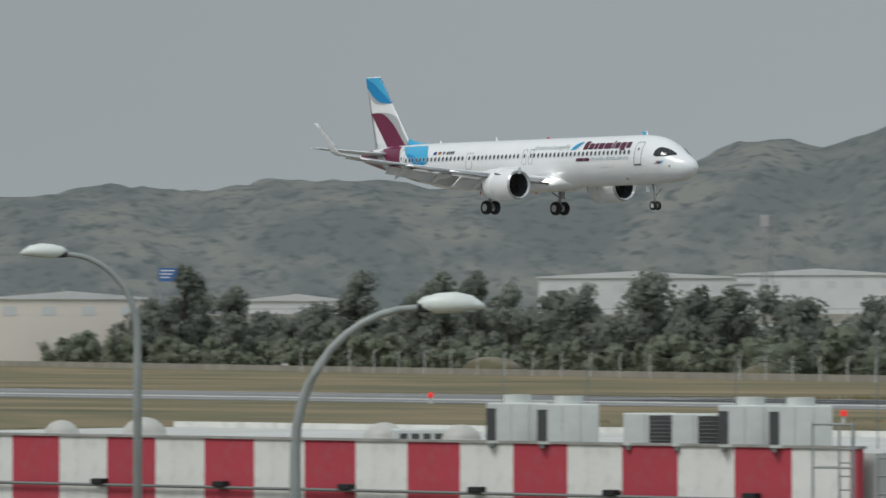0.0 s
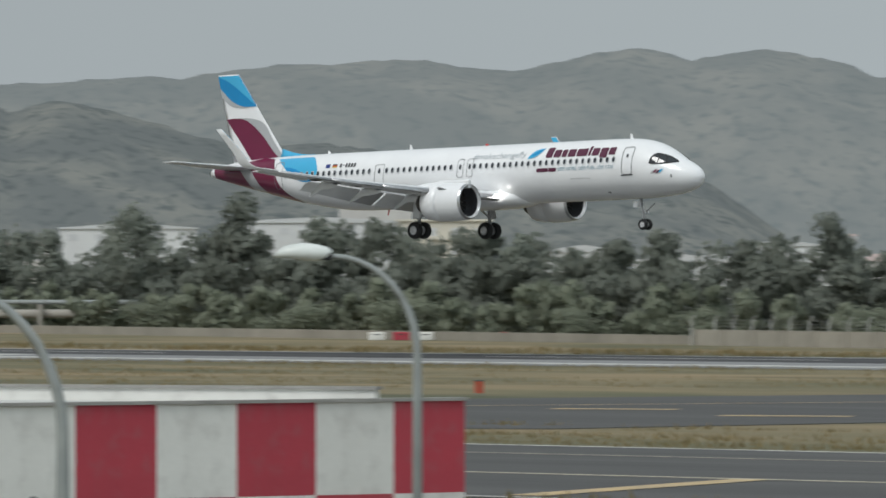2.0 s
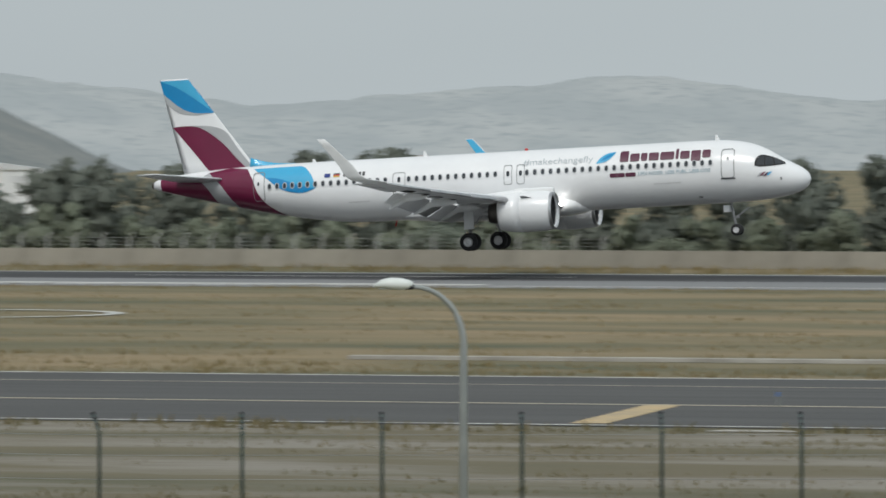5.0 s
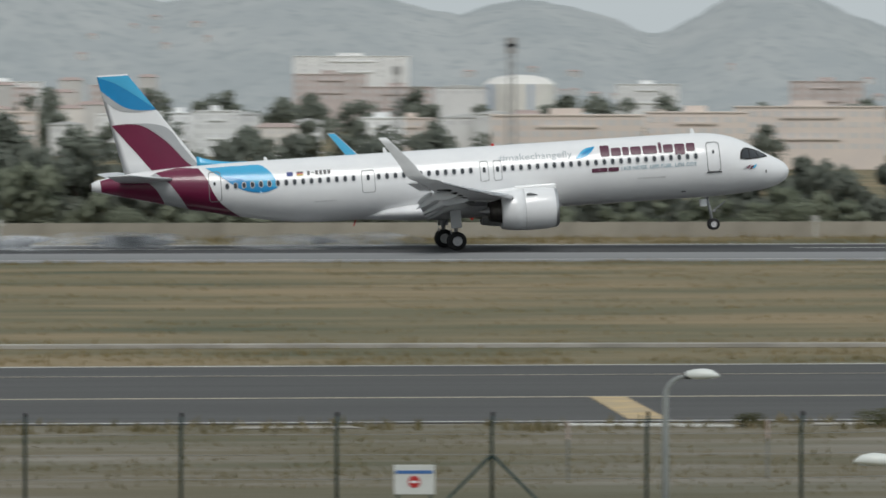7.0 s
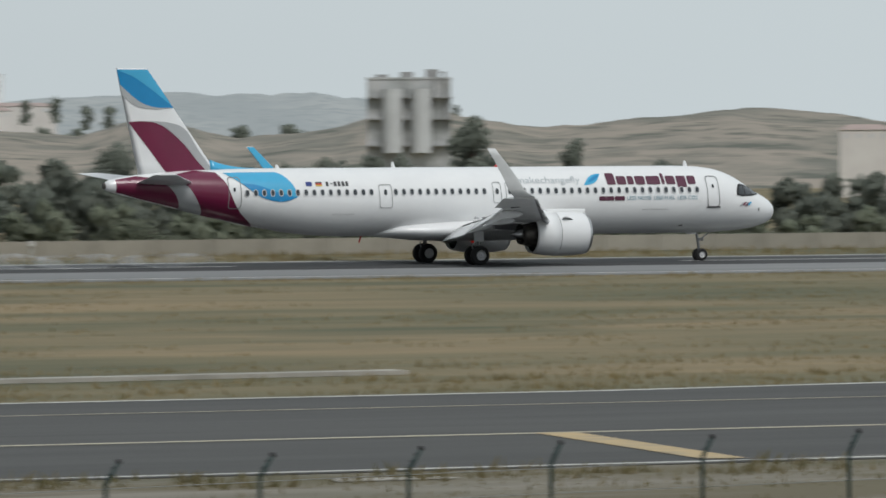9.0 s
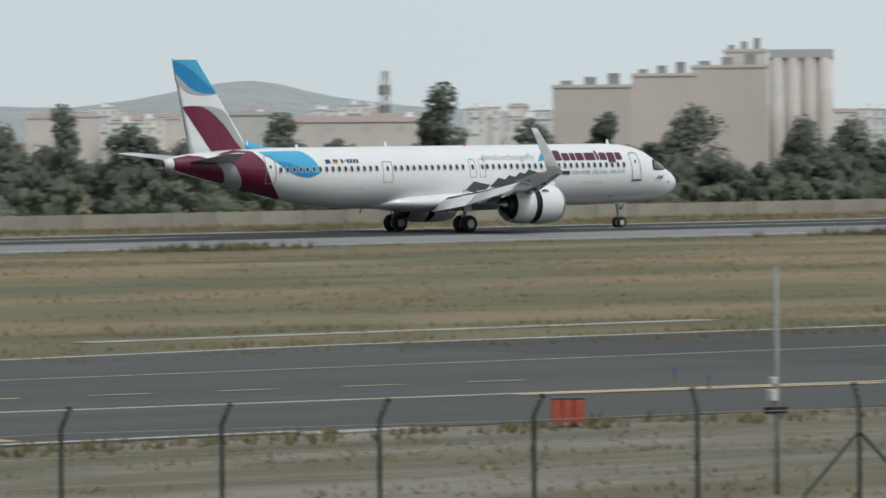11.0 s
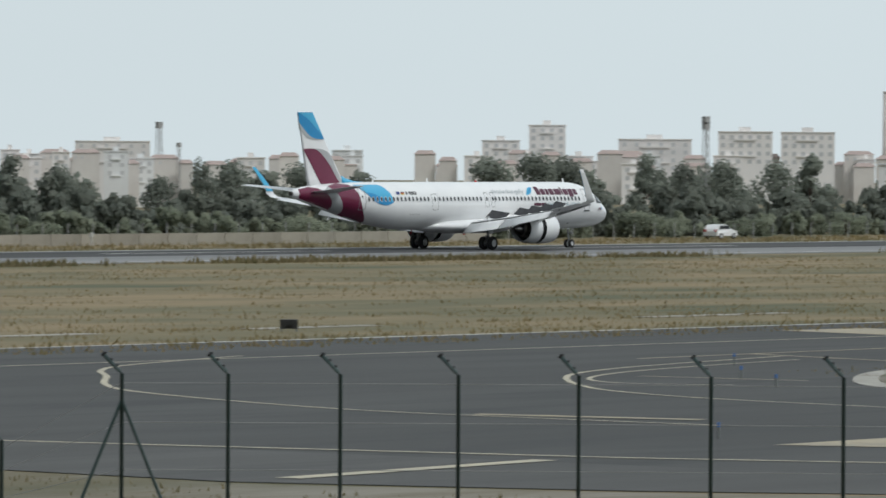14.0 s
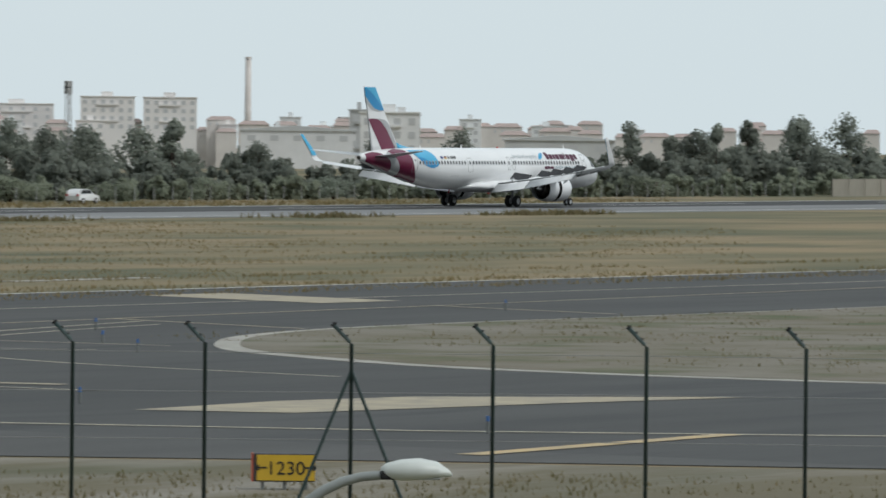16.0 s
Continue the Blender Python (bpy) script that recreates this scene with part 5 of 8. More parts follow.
WORDS = {"warehouse": ("pale grey industrial shed with a shallow sheet roof", "warehouse"), "warehouse_white": ("white rendered industrial building", "building"),
         "warehouse_blue": ("blue sheet-metal shed behind the trees", "warehouse"), "beige_wall": ("long low beige rendered building", "building"), "house": ("small white house with a tiled roof", "house"),
         "villa": ("pale villa on the hillside", "house"), "tank": ("cream cylindrical storage tank with a domed top", "storage tank"), "water_tower": ("white water tower with a bulging top", "water tower"),
         "factory": ("grey industrial plant with silos on top", "factory"), "silo_block": ("tall beige grain store without windows", "silo building"), "silo": ("row of beige cylindrical grain silos", "silo")}


def far_building(kind_, x, y, w, top):
    """One distant building facing the airfield, standing a little below it."""
    label, cat = WORDS.get(kind_, (kind_.replace("block_", "") + " apartment block with rows of windows", "building"))
    b = thing("apartment_block" if kind_.startswith("block") else kind_, label, cat, "buildings in the distance")
    face = math.degrees(math.atan2(x, y))
    b.matrix_basis = pose(x, y, -14, 0, 0, -face)
    h = top + 14
    wall = M["b_" + kind_]
    d = max(10, w * 0.5)
    if kind_ == "tank":
        bm = bmesh.new()
        prof = [(0, w / 2), (h * 0.86, w / 2), (h * 0.95, w * 0.38), (h * 0.99, w * 0.18), (h, 0.05)]
        rings = [[(r * math.cos(a), w / 2 + r * math.sin(a), z) for a in (2 * math.pi * k / 28 for k in range(28))] for z, r in prof]
        loft(bm, rings)
        part("shell", bm, wall, b, smooth=False)
        for a in (-w * 0.44, w * 0.12):
            part("stripe", boxed(a, a + w * 0.07, -0.2, 0.3, h * 0.2, h * 0.86), M["b_warehouse_blue"], b, "faded blue stripe")
    elif kind_ == "water_tower":
        part("stem", tubed([(0, 0, 0), (0, 0, h * 0.75)], w * 0.3, 12), wall, b)
        part("bowl", tubed([(0, 0, h * 0.7), (0, 0, h * 0.85), (0, 0, h)], [w * 0.3, w * 0.75, w * 0.7], 16), wall, b)
    elif kind_ == "silo":
        for k in range(4):
            part("silo_tube", tubed([((k - 1.5) * w / 4, 0, 0), ((k - 1.5) * w / 4, 0, h * 0.955)], w / 8.2, 16), wall, b, smooth=True)
        part("head_house", boxed(-w / 2, w / 2, -w / 9, w / 5, h * 0.955, h), M["b_block_grey"], b)
    elif kind_ in ("silo_block", "factory"):
        part("wall", boxed(-w / 2, w / 2, 0, d, 0, h), wall, b)
        part("parapet", boxed(-w / 2 - 0.2, w / 2 + 0.2, -0.2, d, h, h + 0.5), wall, b)
        for k in range(3):
            part("roof_plant", boxed(-w / 2 + w * (0.1 + 0.3 * k), -w / 2 + w * (0.25 + 0.3 * k), 1, 4, h + 0.5, h + 1.2 + 0.6 * k), M["lattice"], b)
        if kind_ == "factory":
            for k in range(2):
                part("silo_tube", tubed([(-w * 0.2 + k * w * 0.35, -1.2, h * 0.45), (-w * 0.2 + k * w * 0.35, -1.2, h * 0.93)], w * 0.12, 14), M["roof_grey"], b)
            for z in (h * 0.5, h * 0.7, h * 0.86):
                part("gallery", boxed(-w / 2 - 0.5, w / 2 + 0.5, -2.2, 0, z, z + 0.25), M["lattice"], b)
            part("duct", tubed([(w * 0.3, -0.5, h * 0.8), (w * 0.3, -0.5, h + 1.6), (w * 0.42, -0.5, h + 1.8), (w * 0.45, -0.5, h * 0.7)], 0.4, 8), M["lattice"], b)
    elif kind_.startswith("warehouse") or kind_ == "beige_wall":
        part("wall", boxed(-w / 2, w / 2, 0, d * 1.5, 0, h - 1.0), wall, b)
        bm = bmesh.new()
        loft(bm, [[(-w / 2 - 0.3, y_, h - 1.0), (0, y_, h), (w / 2 + 0.3, y_, h - 1.0), (w / 2 + 0.3, y_, h - 1.25), (-w / 2 - 0.3, y_, h - 1.25)] for y_ in (-0.3, d * 1.5)])
        part("roof", bm, M["roof_grey"], b, "grey sheet roof")
        n_ = max(2, int(w / 5))
        for k in range(n_):
            part("opening", boxed(-w / 2 + w * (k + 0.3) / n_, -w / 2 + w * (k + 0.65) / n_, -0.05, 0.1, h - 3.6, h - 2.3), M["far_window"], b)
    elif kind_ in ("house", "villa"):
        part("wall", boxed(-w / 2, w / 2, 0, d, 0, h - 1.4), wall, b)
        bm = bmesh.new()
        loft(bm, [[(-w / 2 - 0.3, -0.3, z_), (w / 2 + 0.3, -0.3, z_), (w / 2 + 0.3, d + 0.3, z_), (-w / 2 - 0.3, d + 0.3, z_)] if z_ < h - 0.1 else
                  [(-w / 3, d / 2 - 0.1, z_), (w / 3, d / 2 - 0.1, z_), (w / 3, d / 2 + 0.1, z_), (-w / 3, d / 2 + 0.1, z_)] for z_ in (h - 1.4, h)])
        part("roof", bm, M["roof_red"], b, "faded red tile roof")
        for k in range(4 if w > 13 else 2 if w > 9 else 0):
            part("window", boxed(-w / 2 + w * (k + 0.35) / 4, -w / 2 + w * (k + 0.6) / 4, -0.05, 0.1, h - 3.6, h - 2.4), M["far_window"], b)
    else:
        part("wall", boxed(-w / 2, w / 2, 0, d, 0, h), wall, b)
        part("roof", boxed(-w / 2 - 0.3, w / 2 + 0.3, -0.3, d, h, h + 0.35), wall, b)
        part("stair_head", boxed(-w * 0.12, w * 0.1, 2, 6, h + 0.35, h + 2.0), wall, b)
        fl = max(2, min(4 if w > 14 else 3, int(h / 3.0)))
        cols = max(2, min(12 if kind_ == "block_orange" and w > 20 else 6, int(w / 3.2)))
        for f in range(fl):
            z = h - 2.6 - f * 3.0
            for c in range(cols):
                q = -w / 2 + w * (c + 0.5) / cols
                ww = min(1.5, w / cols * 0.5)
                win = part("window", boxed(q - ww / 2, q + ww / 2, -0.06, 0.1, z, z + 1.5), M["far_window"], b)
            if f % 2 == 0:
                part("balcony", boxed(-w * 0.2, w * 0.2, -0.5, 0, z - 0.5, z + 0.1), wall, b)
    return b


for kind_, rows_ in BUILT:
    for x, y, w, top in rows_:
        far_building(kind_, x, y, w, top)


def low_town(x0, y0, x1, y1, n, top, spread, kinds, seed, wide=16):
    """Rows of small houses and flats that fill a quarter of the town."""
    rnd = random.Random(seed)
    for k in range(n):
        q = (k + rnd.uniform(-0.4, 0.4)) / n
        far_building(rnd.choice(kinds), x0 + (x1 - x0) * q, y0 + (y1 - y0) * q + rnd.uniform(0, 120), rnd.uniform(wide * 0.44, wide), top + rnd.uniform(-spread, spread))


low_town(1450, 1990, 2260, 1240, 190, 6.6, 2.6, ("block_pink", "house", "block_pale", "house", "house"), 3, 12)
low_town(1950, 1330, 2500, 960, 50, 5.6, 2.2, ("block_pink", "house", "house", "block_pale"), 4, 12)
low_town(820, 1500, 1400, 1330, 18, 5.5, 1.6, ("house", "block_pale", "house"), 5)
low_town(-60, 2100, 480, 2100, 44, -1.5, 2.5, ("house", "block_orange", "warehouse", "block_pale"), 6)
low_town(-210, 2560, 170, 2560, 22, 2.6, 2.2, ("villa", "house", "house", "block_red"), 9, 20)
low_town(-230, 2800, 190, 2800, 22, 7.6, 2.6, ("villa", "house", "villa", "house", "block_red"), 10, 19)
low_town(-250, 3050, 210, 3050, 16, 12.4, 3.0, ("villa", "house", "villa"), 11, 16)
low_town(795, 2395, 915, 2365, 13, 13.2, 1.8, ("warehouse_white", "house", "block_white", "house"), 12, 15)


def hill_house(p, w, h, face):
    b = thing("house", "tiny pale house far up the hazy hillside", "house", "houses on the hillsides")
    part("wall", boxed(-w / 2, w / 2, -w / 3, w / 3, -2.0, h), M["b_villa"], b)
    bm = bmesh.new()
    loft(bm, [[(-w / 2 - 0.2, -w / 3 - 0.2, h), (w / 2 + 0.2, -w / 3 - 0.2, h), (w / 2 + 0.2, w / 3 + 0.2, h), (-w / 2 - 0.2, w / 3 + 0.2, h)],
              [(-w / 3, -0.1, h + 1.0), (w / 3, -0.1, h + 1.0), (w / 3, 0.1, h + 1.0), (-w / 3, 0.1, h + 1.0)]])
    part("roof", bm, M["roof_red"], b)
    b.matrix_basis = pose(p.x, p.y, p.z, 0, 0, face)


h_rnd = random.Random(17)
for hill_, az0_, az1_, lo_, hi_, n_ in (("backdrop_hill_far", -3, 5, 3, 7, 46), ("backdrop_hill_far", 5, 11, 2, 4, 14), ("backdrop_hill_low", -29, -20, 1, 2, 18), ("backdrop_hill_brown", -44, -32, 1, 2, 8)):
    for k in range(n_):
        az_ = h_rnd.gauss((az0_ + az1_) / 2, (az1_ - az0_) / 4)
        row_ = HILL[hill_][h_rnd.randint(lo_, hi_)]
        p = min(row_, key=lambda v: abs(math.degrees(math.atan2(v.x, v.y)) - az_))
        hill_house(p, h_rnd.uniform(4, 8.5), h_rnd.uniform(1.8, 3.2), -az_ + h_rnd.uniform(-25, 25))
# the old chapel on the peak and the long villa below it
for hill_, az_, j_, w_, h_ in (("backdrop_hill_west", -45.8, 9, 7.0, 3.5), ("backdrop_hill_brown", -39.6, 2, 24.0, 3.4)):
    hill_house(min(HILL[hill_][j_], key=lambda v: abs(math.degrees(math.atan2(v.x, v.y)) - az_)), w_, h_, -az_)
low_town(-1010, 980, -640, 1150, 16, 9.0, 1.5, ("warehouse", "house", "warehouse_white"), 7)
low_town(-640, 1000, -240, 1000, 14, 4.5, 1.5, ("house", "warehouse", "house"), 8)


def lattice_mast(x, y, top, w, label, platforms=()):
    m = thing("radio_mast", label, "mast", "masts in the distance")
    m.matrix_basis = pose(x, y, -12)
    h = top + 12
    bm = bmesh.new()
    for a, c in ((-1, -1), (1, -1), (1, 1), (-1, 1)):
        tube(bm, [(a * w, c * w, 0), (a * w * 0.5, c * w * 0.5, h)], w * 0.12, 5)
    n_ = int(h / (w * 2.2))
    for k in range(n_):
        z0, z1 = h * k / n_, h * (k + 1) / n_
        s0, s1 = w * (1 - 0.5 * k / n_), w * (1 - 0.5 * (k + 1) / n_)
        tube(bm, [(-s0, -s0, z0), (s1, -s1, z1)], w * 0.07, 4)
        tube(bm, [(s0, -s0, z0), (-s1, -s1, z1)], w * 0.07, 4)
    part("lattice", bm, M["lattice"], m)
    for z in platforms:
        part("antenna_panel", boxed(-w * 1.1, w * 1.1, -w * 0.6, w * 0.6, h * z - w, h * z + w), M["lattice"], m)
    return m


lattice_mast(151, 1310, 19.5, 1.0, "grey lattice telecom tower", (0.97, 0.93))
lattice_mast(145, 1490, 13.5, 0.9, "brownish mast with a wide platform", (0.985,))
lattice_mast(1385, 986, 17.4, 0.9, "grey lattice telecom mast above the trees", (0.97, 0.92))
lattice_mast(1381, 1155, 10.2, 0.6, "thin grey mast above the town", (0.97,))
lattice_mast(1348, 1193, 12.2, 0.5, "thin grey mast above the town")
lattice_mast(1211, 1193, 14.9, 0.6, "thin grey mast above the town", (0.95,))
lattice_mast(1948, 1870, 22.6, 2.2, "tall pale tower above the town")
lattice_mast(2219, 1867, 19.5, 1.4, "pale crane tower on the skyline", (0.97,))
lattice_mast(2050, 1880, 15.5, 1.4, "pale tower on the skyline", (0.9,))
lattice_mast(2010, 1890, 15.0, 1.4, "pale tower on the skyline", (0.9,))
lattice_mast(-896, 791, 25.5, 1.0, "grey lattice pylon beside the sheds", (0.97,))
lattice_mast(-433, 1055, 19.5, 1.0, "grey lattice telecom mast on the slope", (0.98, 0.93))
lattice_mast(1366, 1725, 19.9, 1.6, "pale broadcast tower above the town", (0.8, 0.6))
chimney = thing("chimney", "tall tapering grey-brown factory chimney", "chimney")
part("shaft", tubed([(0, 0, -14), (0, 0, 31.2)], [1.45, 1.1], 18), M["b_silo"], chimney, smooth=True)
part("cap_ring", tubed([(0, 0, 31.2), (0, 0, 32.0)], [1.25, 1.25], 18), M["b_silo"], chimney)
chimney.location = (2157, 1451, 0)

# viaduct and motorway sign beyond the western trees
viaduct = thing("viaduct", "grey concrete road viaduct with railings behind trees", "bridge")
part("deck", boxed(-70, 70, -4, 4, 6.2, 7.6), M["concrete"], viaduct)
part("railing", boxed(-70, 70, -4.1, -4.0, 8.3, 8.4), M["lattice"], viaduct)
for k in range(46):
    part("railing_post", boxed(-69 + k * 3.06, -68.88 + k * 3.06, -4.1, -4.0, 7.6, 8.35), M["lattice"], viaduct)
for k in range(7):
    part("pier", boxed(-60 + k * 20, -58 + k * 20, -2.5, 2.5, -12, 6.2), M["concrete"], viaduct)
viaduct.matrix_basis = pose(-760, 640, 0, 0, 0, 48)
M["sign_blue"] = material("blue_road_sign", (0.05, 0.14, 0.36), 0.5)
M["sign_white"] = material("white_sign_paint", (0.7, 0.7, 0.7), 0.5)
road_sign = thing("motorway_sign", "blue overhead motorway sign with white lettering bars", "road sign")
part("panel", boxed(-1.7, 1.7, 0, 0.12, 12.4, 14.4), M["sign_blue"], road_sign)
for k in range(3):
    part("lettering_bar", boxed(-1.4, 0.6 - 0.3 * k, -0.02, 0.0, 13.9 - 0.5 * k, 14.1 - 0.5 * k), M["sign_white"], road_sign)
for a in (-1.5, 1.5):
    part("post", rod((a, 0.2, -6), (a, 0.2, 14.2), 0.12), M["lattice"], road_sign)
road_sign.matrix_basis = pose(-800, 589, 0, 0, 0, 53)

# ---------------------------------------------------------------- pavements and marks of the airfield
dirt_strip = sheet([(-700, 50), (163, 50), (145.5, 89.5), (139, 101), (135.5, 111), (137, 128), (134, 141), (118, 141.8), (-700, 141.8)], 0.012, "dirt", "bare_verge", "strip of bare dirt and sparse weeds beside the taxiway")
exit_taxiway = sheet([(-290, 184), (-215, 225), (-190, 285), (-172, 329), (-122, 329), (-142, 290), (-158, 240), (-166, 203), (-195, 184)], 0.03, "asphalt", "exit_taxiway",
                     "dark grey asphalt turn-off between taxiway and runway")
line([(-260, 186), (-205, 215), (-182, 260), (-165, 310), (-155, 329)], 0.5, "yellow_line", exit_taxiway)
for x, y, a in ((-160, 253, 20), (-176, 305, 20), (-151, 281, 25), (-186, 232, 10), (-196, 212, 10), (-172, 226, 15)):
    line([(x - 2.6, y - 1.2), (x + 2.6, y + 1.2)], 1.6, "yellow_line", exit_taxiway, 0.05)
for x0 in (-122, -93.5, -65.2, -36, -8, 22.1, 49.0, 75.7, 104):
    line([(x0, 158.6), (x0 - 0.03 * x0, 143.6)], 1.25, "yellow_line", taxiway, 0.05)
line([(128, 155.5), (141, 153.5)], 0.9, "yellow_line", taxiway, 0.05)
for k in range(9):
    line([(96 + k * 4.6, 166.5 - k * 0.35), (98.2 + k * 4.6, 166.3 - k * 0.35)], 0.5, "pale_line", taxiway, 0.05)
# curved leads on the wide apron
line(smooth_curve([(218.6, 179.3), (206.1, 174.8), (200.2, 171.3), (195.0, 166.6), (188.6, 161.2), (184.0, 156.1), (179.6, 148.2), (176.0, 139.5), (174.9, 131.5), (174.4, 123)]), 0.26, "lead_line", taxiway, 0.05)
line(smooth_curve([(235.3, 163.5), (223.1, 160.6), (216.4, 158.6), (210.2, 155.9), (205.0, 152.3), (200.6, 148.4), (196.8, 144.2), (193.0, 136.8), (190, 124)]), 0.26, "lead_line", taxiway, 0.05)
line(smooth_curve([(232, 160.4), (224.1, 158.8), (215, 156.4), (208.4, 153.6), (204.6, 150.6), (203.6, 147.6), (205.0, 144.6)]), 0.22, "lead_line", taxiway, 0.05)
line([(228, 165.7), (265.8, 168.2), (316.5, 171.9), (420, 176)], 0.35, "pale_line", taxiway, 0.05)
line([(237, 166.3), (232.1, 153.2)], 0.4, "pale_line", taxiway, 0.05)
line([(210.4, 152.9), (210.8, 145.3)], 0.35, "pale_line", taxiway, 0.05)
line([(265.8, 168.2), (261.1, 155.6)], 0.4, "pale_line", taxiway, 0.05)
line([(145.7, 154.9), (151.2, 126.4), (154.1, 112.2), (158.6, 100.8), (165.3, 89.7), (175, 72)], 0.42, "lead_line", taxiway, 0.05)
line([(138.2, 111.8), (151.4, 113.2)], 0.8, "lead_line", taxiway, 0.052)
line([(148.2, 92.7), (163, 93.4)], 0.8, "yellow_line", taxiway, 0.052)
line([(140.6, 138.2), (151.6, 138)], 0.7, "pale_line", taxiway, 0.052)
line([(137.6, 145.4), (146.8, 153.1)], 1.1, "yellow_line", taxiway, 0.052)
line([(176, 134.5), (177.6, 126.5)], 0.9, "pale_line", taxiway, 0.052)


def patch(pts, mat_name, parent, z=0.05):
    bm = bmesh.new()
    f = bm.faces.new([bm.verts.new((x, y, z)) for x, y in pts])
    f.normal_update()
    if f.normal.z < 0:
        f.normal_flip()
    return part("painted_patch", bm, M[mat_name], parent)


patch([(163.9, 114.2), (172, 114.6), (178, 113.4), (185.6, 105.6), (176, 107.8), (165.6, 109.6)], "pale_line", taxiway)
patch([(269, 187), (276, 187), (271.6, 173.8), (264.8, 173.8)], "pale_line", taxiway)
M["island"] = material("gravel_and_weeds", (0.19, 0.172, 0.14), 0.95, second=(0.115, 0.096, 0.055), scale=0.09, detail=9, third=(0.075, 0.085, 0.035), scale3=0.18, bump=0.6, fine=3.0)
island_out = smooth_curve([(300, 154), (262, 153.4), (245, 153.6), (232, 152.6), (222, 149.8), (214, 145.4), (208, 140.6), (203.5, 134), (200, 127), (198.4, 119), (198.6, 107), (201, 92), (205, 75)], 4)
island = sheet([(520, 75)] + [(520, 160)] + island_out, 0.05, "concrete", "traffic_island", "kerbed island of gravel and weeds between the taxiways", thick=0.04)
sheet([(519, 78)] + [(519, 158)] + [(x + 1.1, y - 0.45) for x, y in island_out[1:-1]], 0.06, "island", "island_surface", parent=island, thick=0.006)
# concrete drain along the grass
tagged(sheet(ribbon(smooth_curve([(-60, 203), (-20, 203), (21, 202.2), (60, 199.8), (90, 201.2)]), 1.2), 0.16, "concrete", "drain_channel", "pale raised concrete drain kerb along the grass", thick=0.15))
for x0, x1 in ((146, 178), (192, 206), (216, 240), (252, 262), (286, 300)):
    tagged(sheet(ribbon([(x0, 193.5 + x0 * 0.035 + (4 if x0 > -5 else 0)), (x1, 193.5 + x1 * 0.035 + (4 if x0 > -5 else 0))], 1.3), 0.035, "concrete", "drain_channel", "pale concrete drain channel set in the grass"))
for x, y, w in ((-126, 137, 5), (-30, 139, 3), (8, 139, 4), (26, 139.6, 6), (60, 138, 3.4), (86, 140, 4), (93, 139.5, 3.4), (109, 141, 4.5), (131, 140, 2.5), (-46, 139, 2.2), (118, 120, 3), (127, 128, 1.6)):
    sheet([(x, y), (x + w, y + 0.2), (x + w - 0.3, y + 1.1), (x + 0.3, y + 1.2)], 0.05, "concrete", "concrete_slab", "worn pale concrete slab in the verge")
papi_slab = sheet([(-19.8, 266), (-12.6, 266), (-9.5, 322), (-18.5, 322)], 0.05, "concrete", "light_pad", "pale concrete pad carrying approach lights")
sheet([(-330, 335), (-90, 335), (-90, 338.5), (-330, 338.5)], 0.05, "white_line", "threshold_band", parent=runway, thick=0.004)
sheet([(-600, 342), (-330, 342), (-330, 347), (-600, 347)], 0.05, "white_line", "threshold_band", parent=runway, thick=0.004)
ring_pts = [(-98.7 + 7.6 * math.cos(a), 265.4 + 7.6 * math.sin(a)) for a in (2 * math.pi * k / 40 for k in range(41))]
ring = tagged(new("windsock_ring", bpy.data.meshes.new("windsock_ring")), "broken white concrete ring round the windsock", "ground marking", kind="structure")
line(ring_pts, 0.9, "white_line", ring, 0.05)


# ---------------------------------------------------------------- perimeter wall beyond the runway
M["post_white"] = material("white_concrete_post", (0.50, 0.50, 0.47), 0.9, second=(0.4, 0.4, 0.38), scale=1.5)
wall_far = tagged(new("wall_perimeter", bpy.data.meshes.new("wall_perimeter")), "low stained concrete block wall along the airfield boundary", "wall", kind="structure")
panel_meshes = {}
x = -330.0
while x < 764:
    if 512 < x < 704:
        x += 4.0
        continue
    w = 4.0
    y0, y1 = perimeter(x), perimeter(x + w)
    h = 1.25 if x < -60 else 1.05 if x < 600 else 2.1
    bm_key = "panel"
    if bm_key not in panel_meshes:
        bm = bmesh.new()
        box(bm, 0, w - 0.05, -0.1, 0.1, 0, 1.0)
        box(bm, -0.12, 0.12, -0.17, -0.1, 0, 1.04)
        panel_meshes[bm_key] = mesh_from("wall_panel", bm, M["wall"])
    p = part("wall_panel", panel_meshes[bm_key], None, wall_far)
    p.matrix_basis = pose(x, y0, 0, 0, 0, math.degrees(math.atan2(y1 - y0, w))) @ Matrix.Diagonal((1, 1, h, 1))
    x += w
wall_west = sheet([(-950, 608), (-650, 518), (-430, 453), (-330, 424), (-330, 424.4), (-430, 453.4), (-650, 518.4), (-950, 608.4)], 0.75, "wall", "wall_west", "low pale boundary wall", thick=0.75)


def far_post(x, y, h, bend):
    p = thing("fence_post", "white concrete fence post with a bent top", "fence post", "white boundary fence posts")
    bm = bmesh.new()
    tube(bm, [(0, 0, 0), (0, 0, h - 0.35), (bend * 0.3, 0, h)], 0.075, 6)
    part("shaft", bm, M["post_white"], p)
    p.location = (x, y, 0)
    return p


proto = far_post(-330, perimeter(-330) - 0.6, 2.35, 1)
x = -328.0
while x < -95:
    copy_thing(proto, pose(x, perimeter(x) + 0.5, 0))
    x += 2.05 if x > -260 else 2.5
for k in range(14):
    copy_thing(proto, pose(-690 + k * 8.2, perimeter(-690 + k * 8.2) - 3, 0, 0, 0, 90) @ Matrix.Diagonal((1, 1, 1.25, 1)))
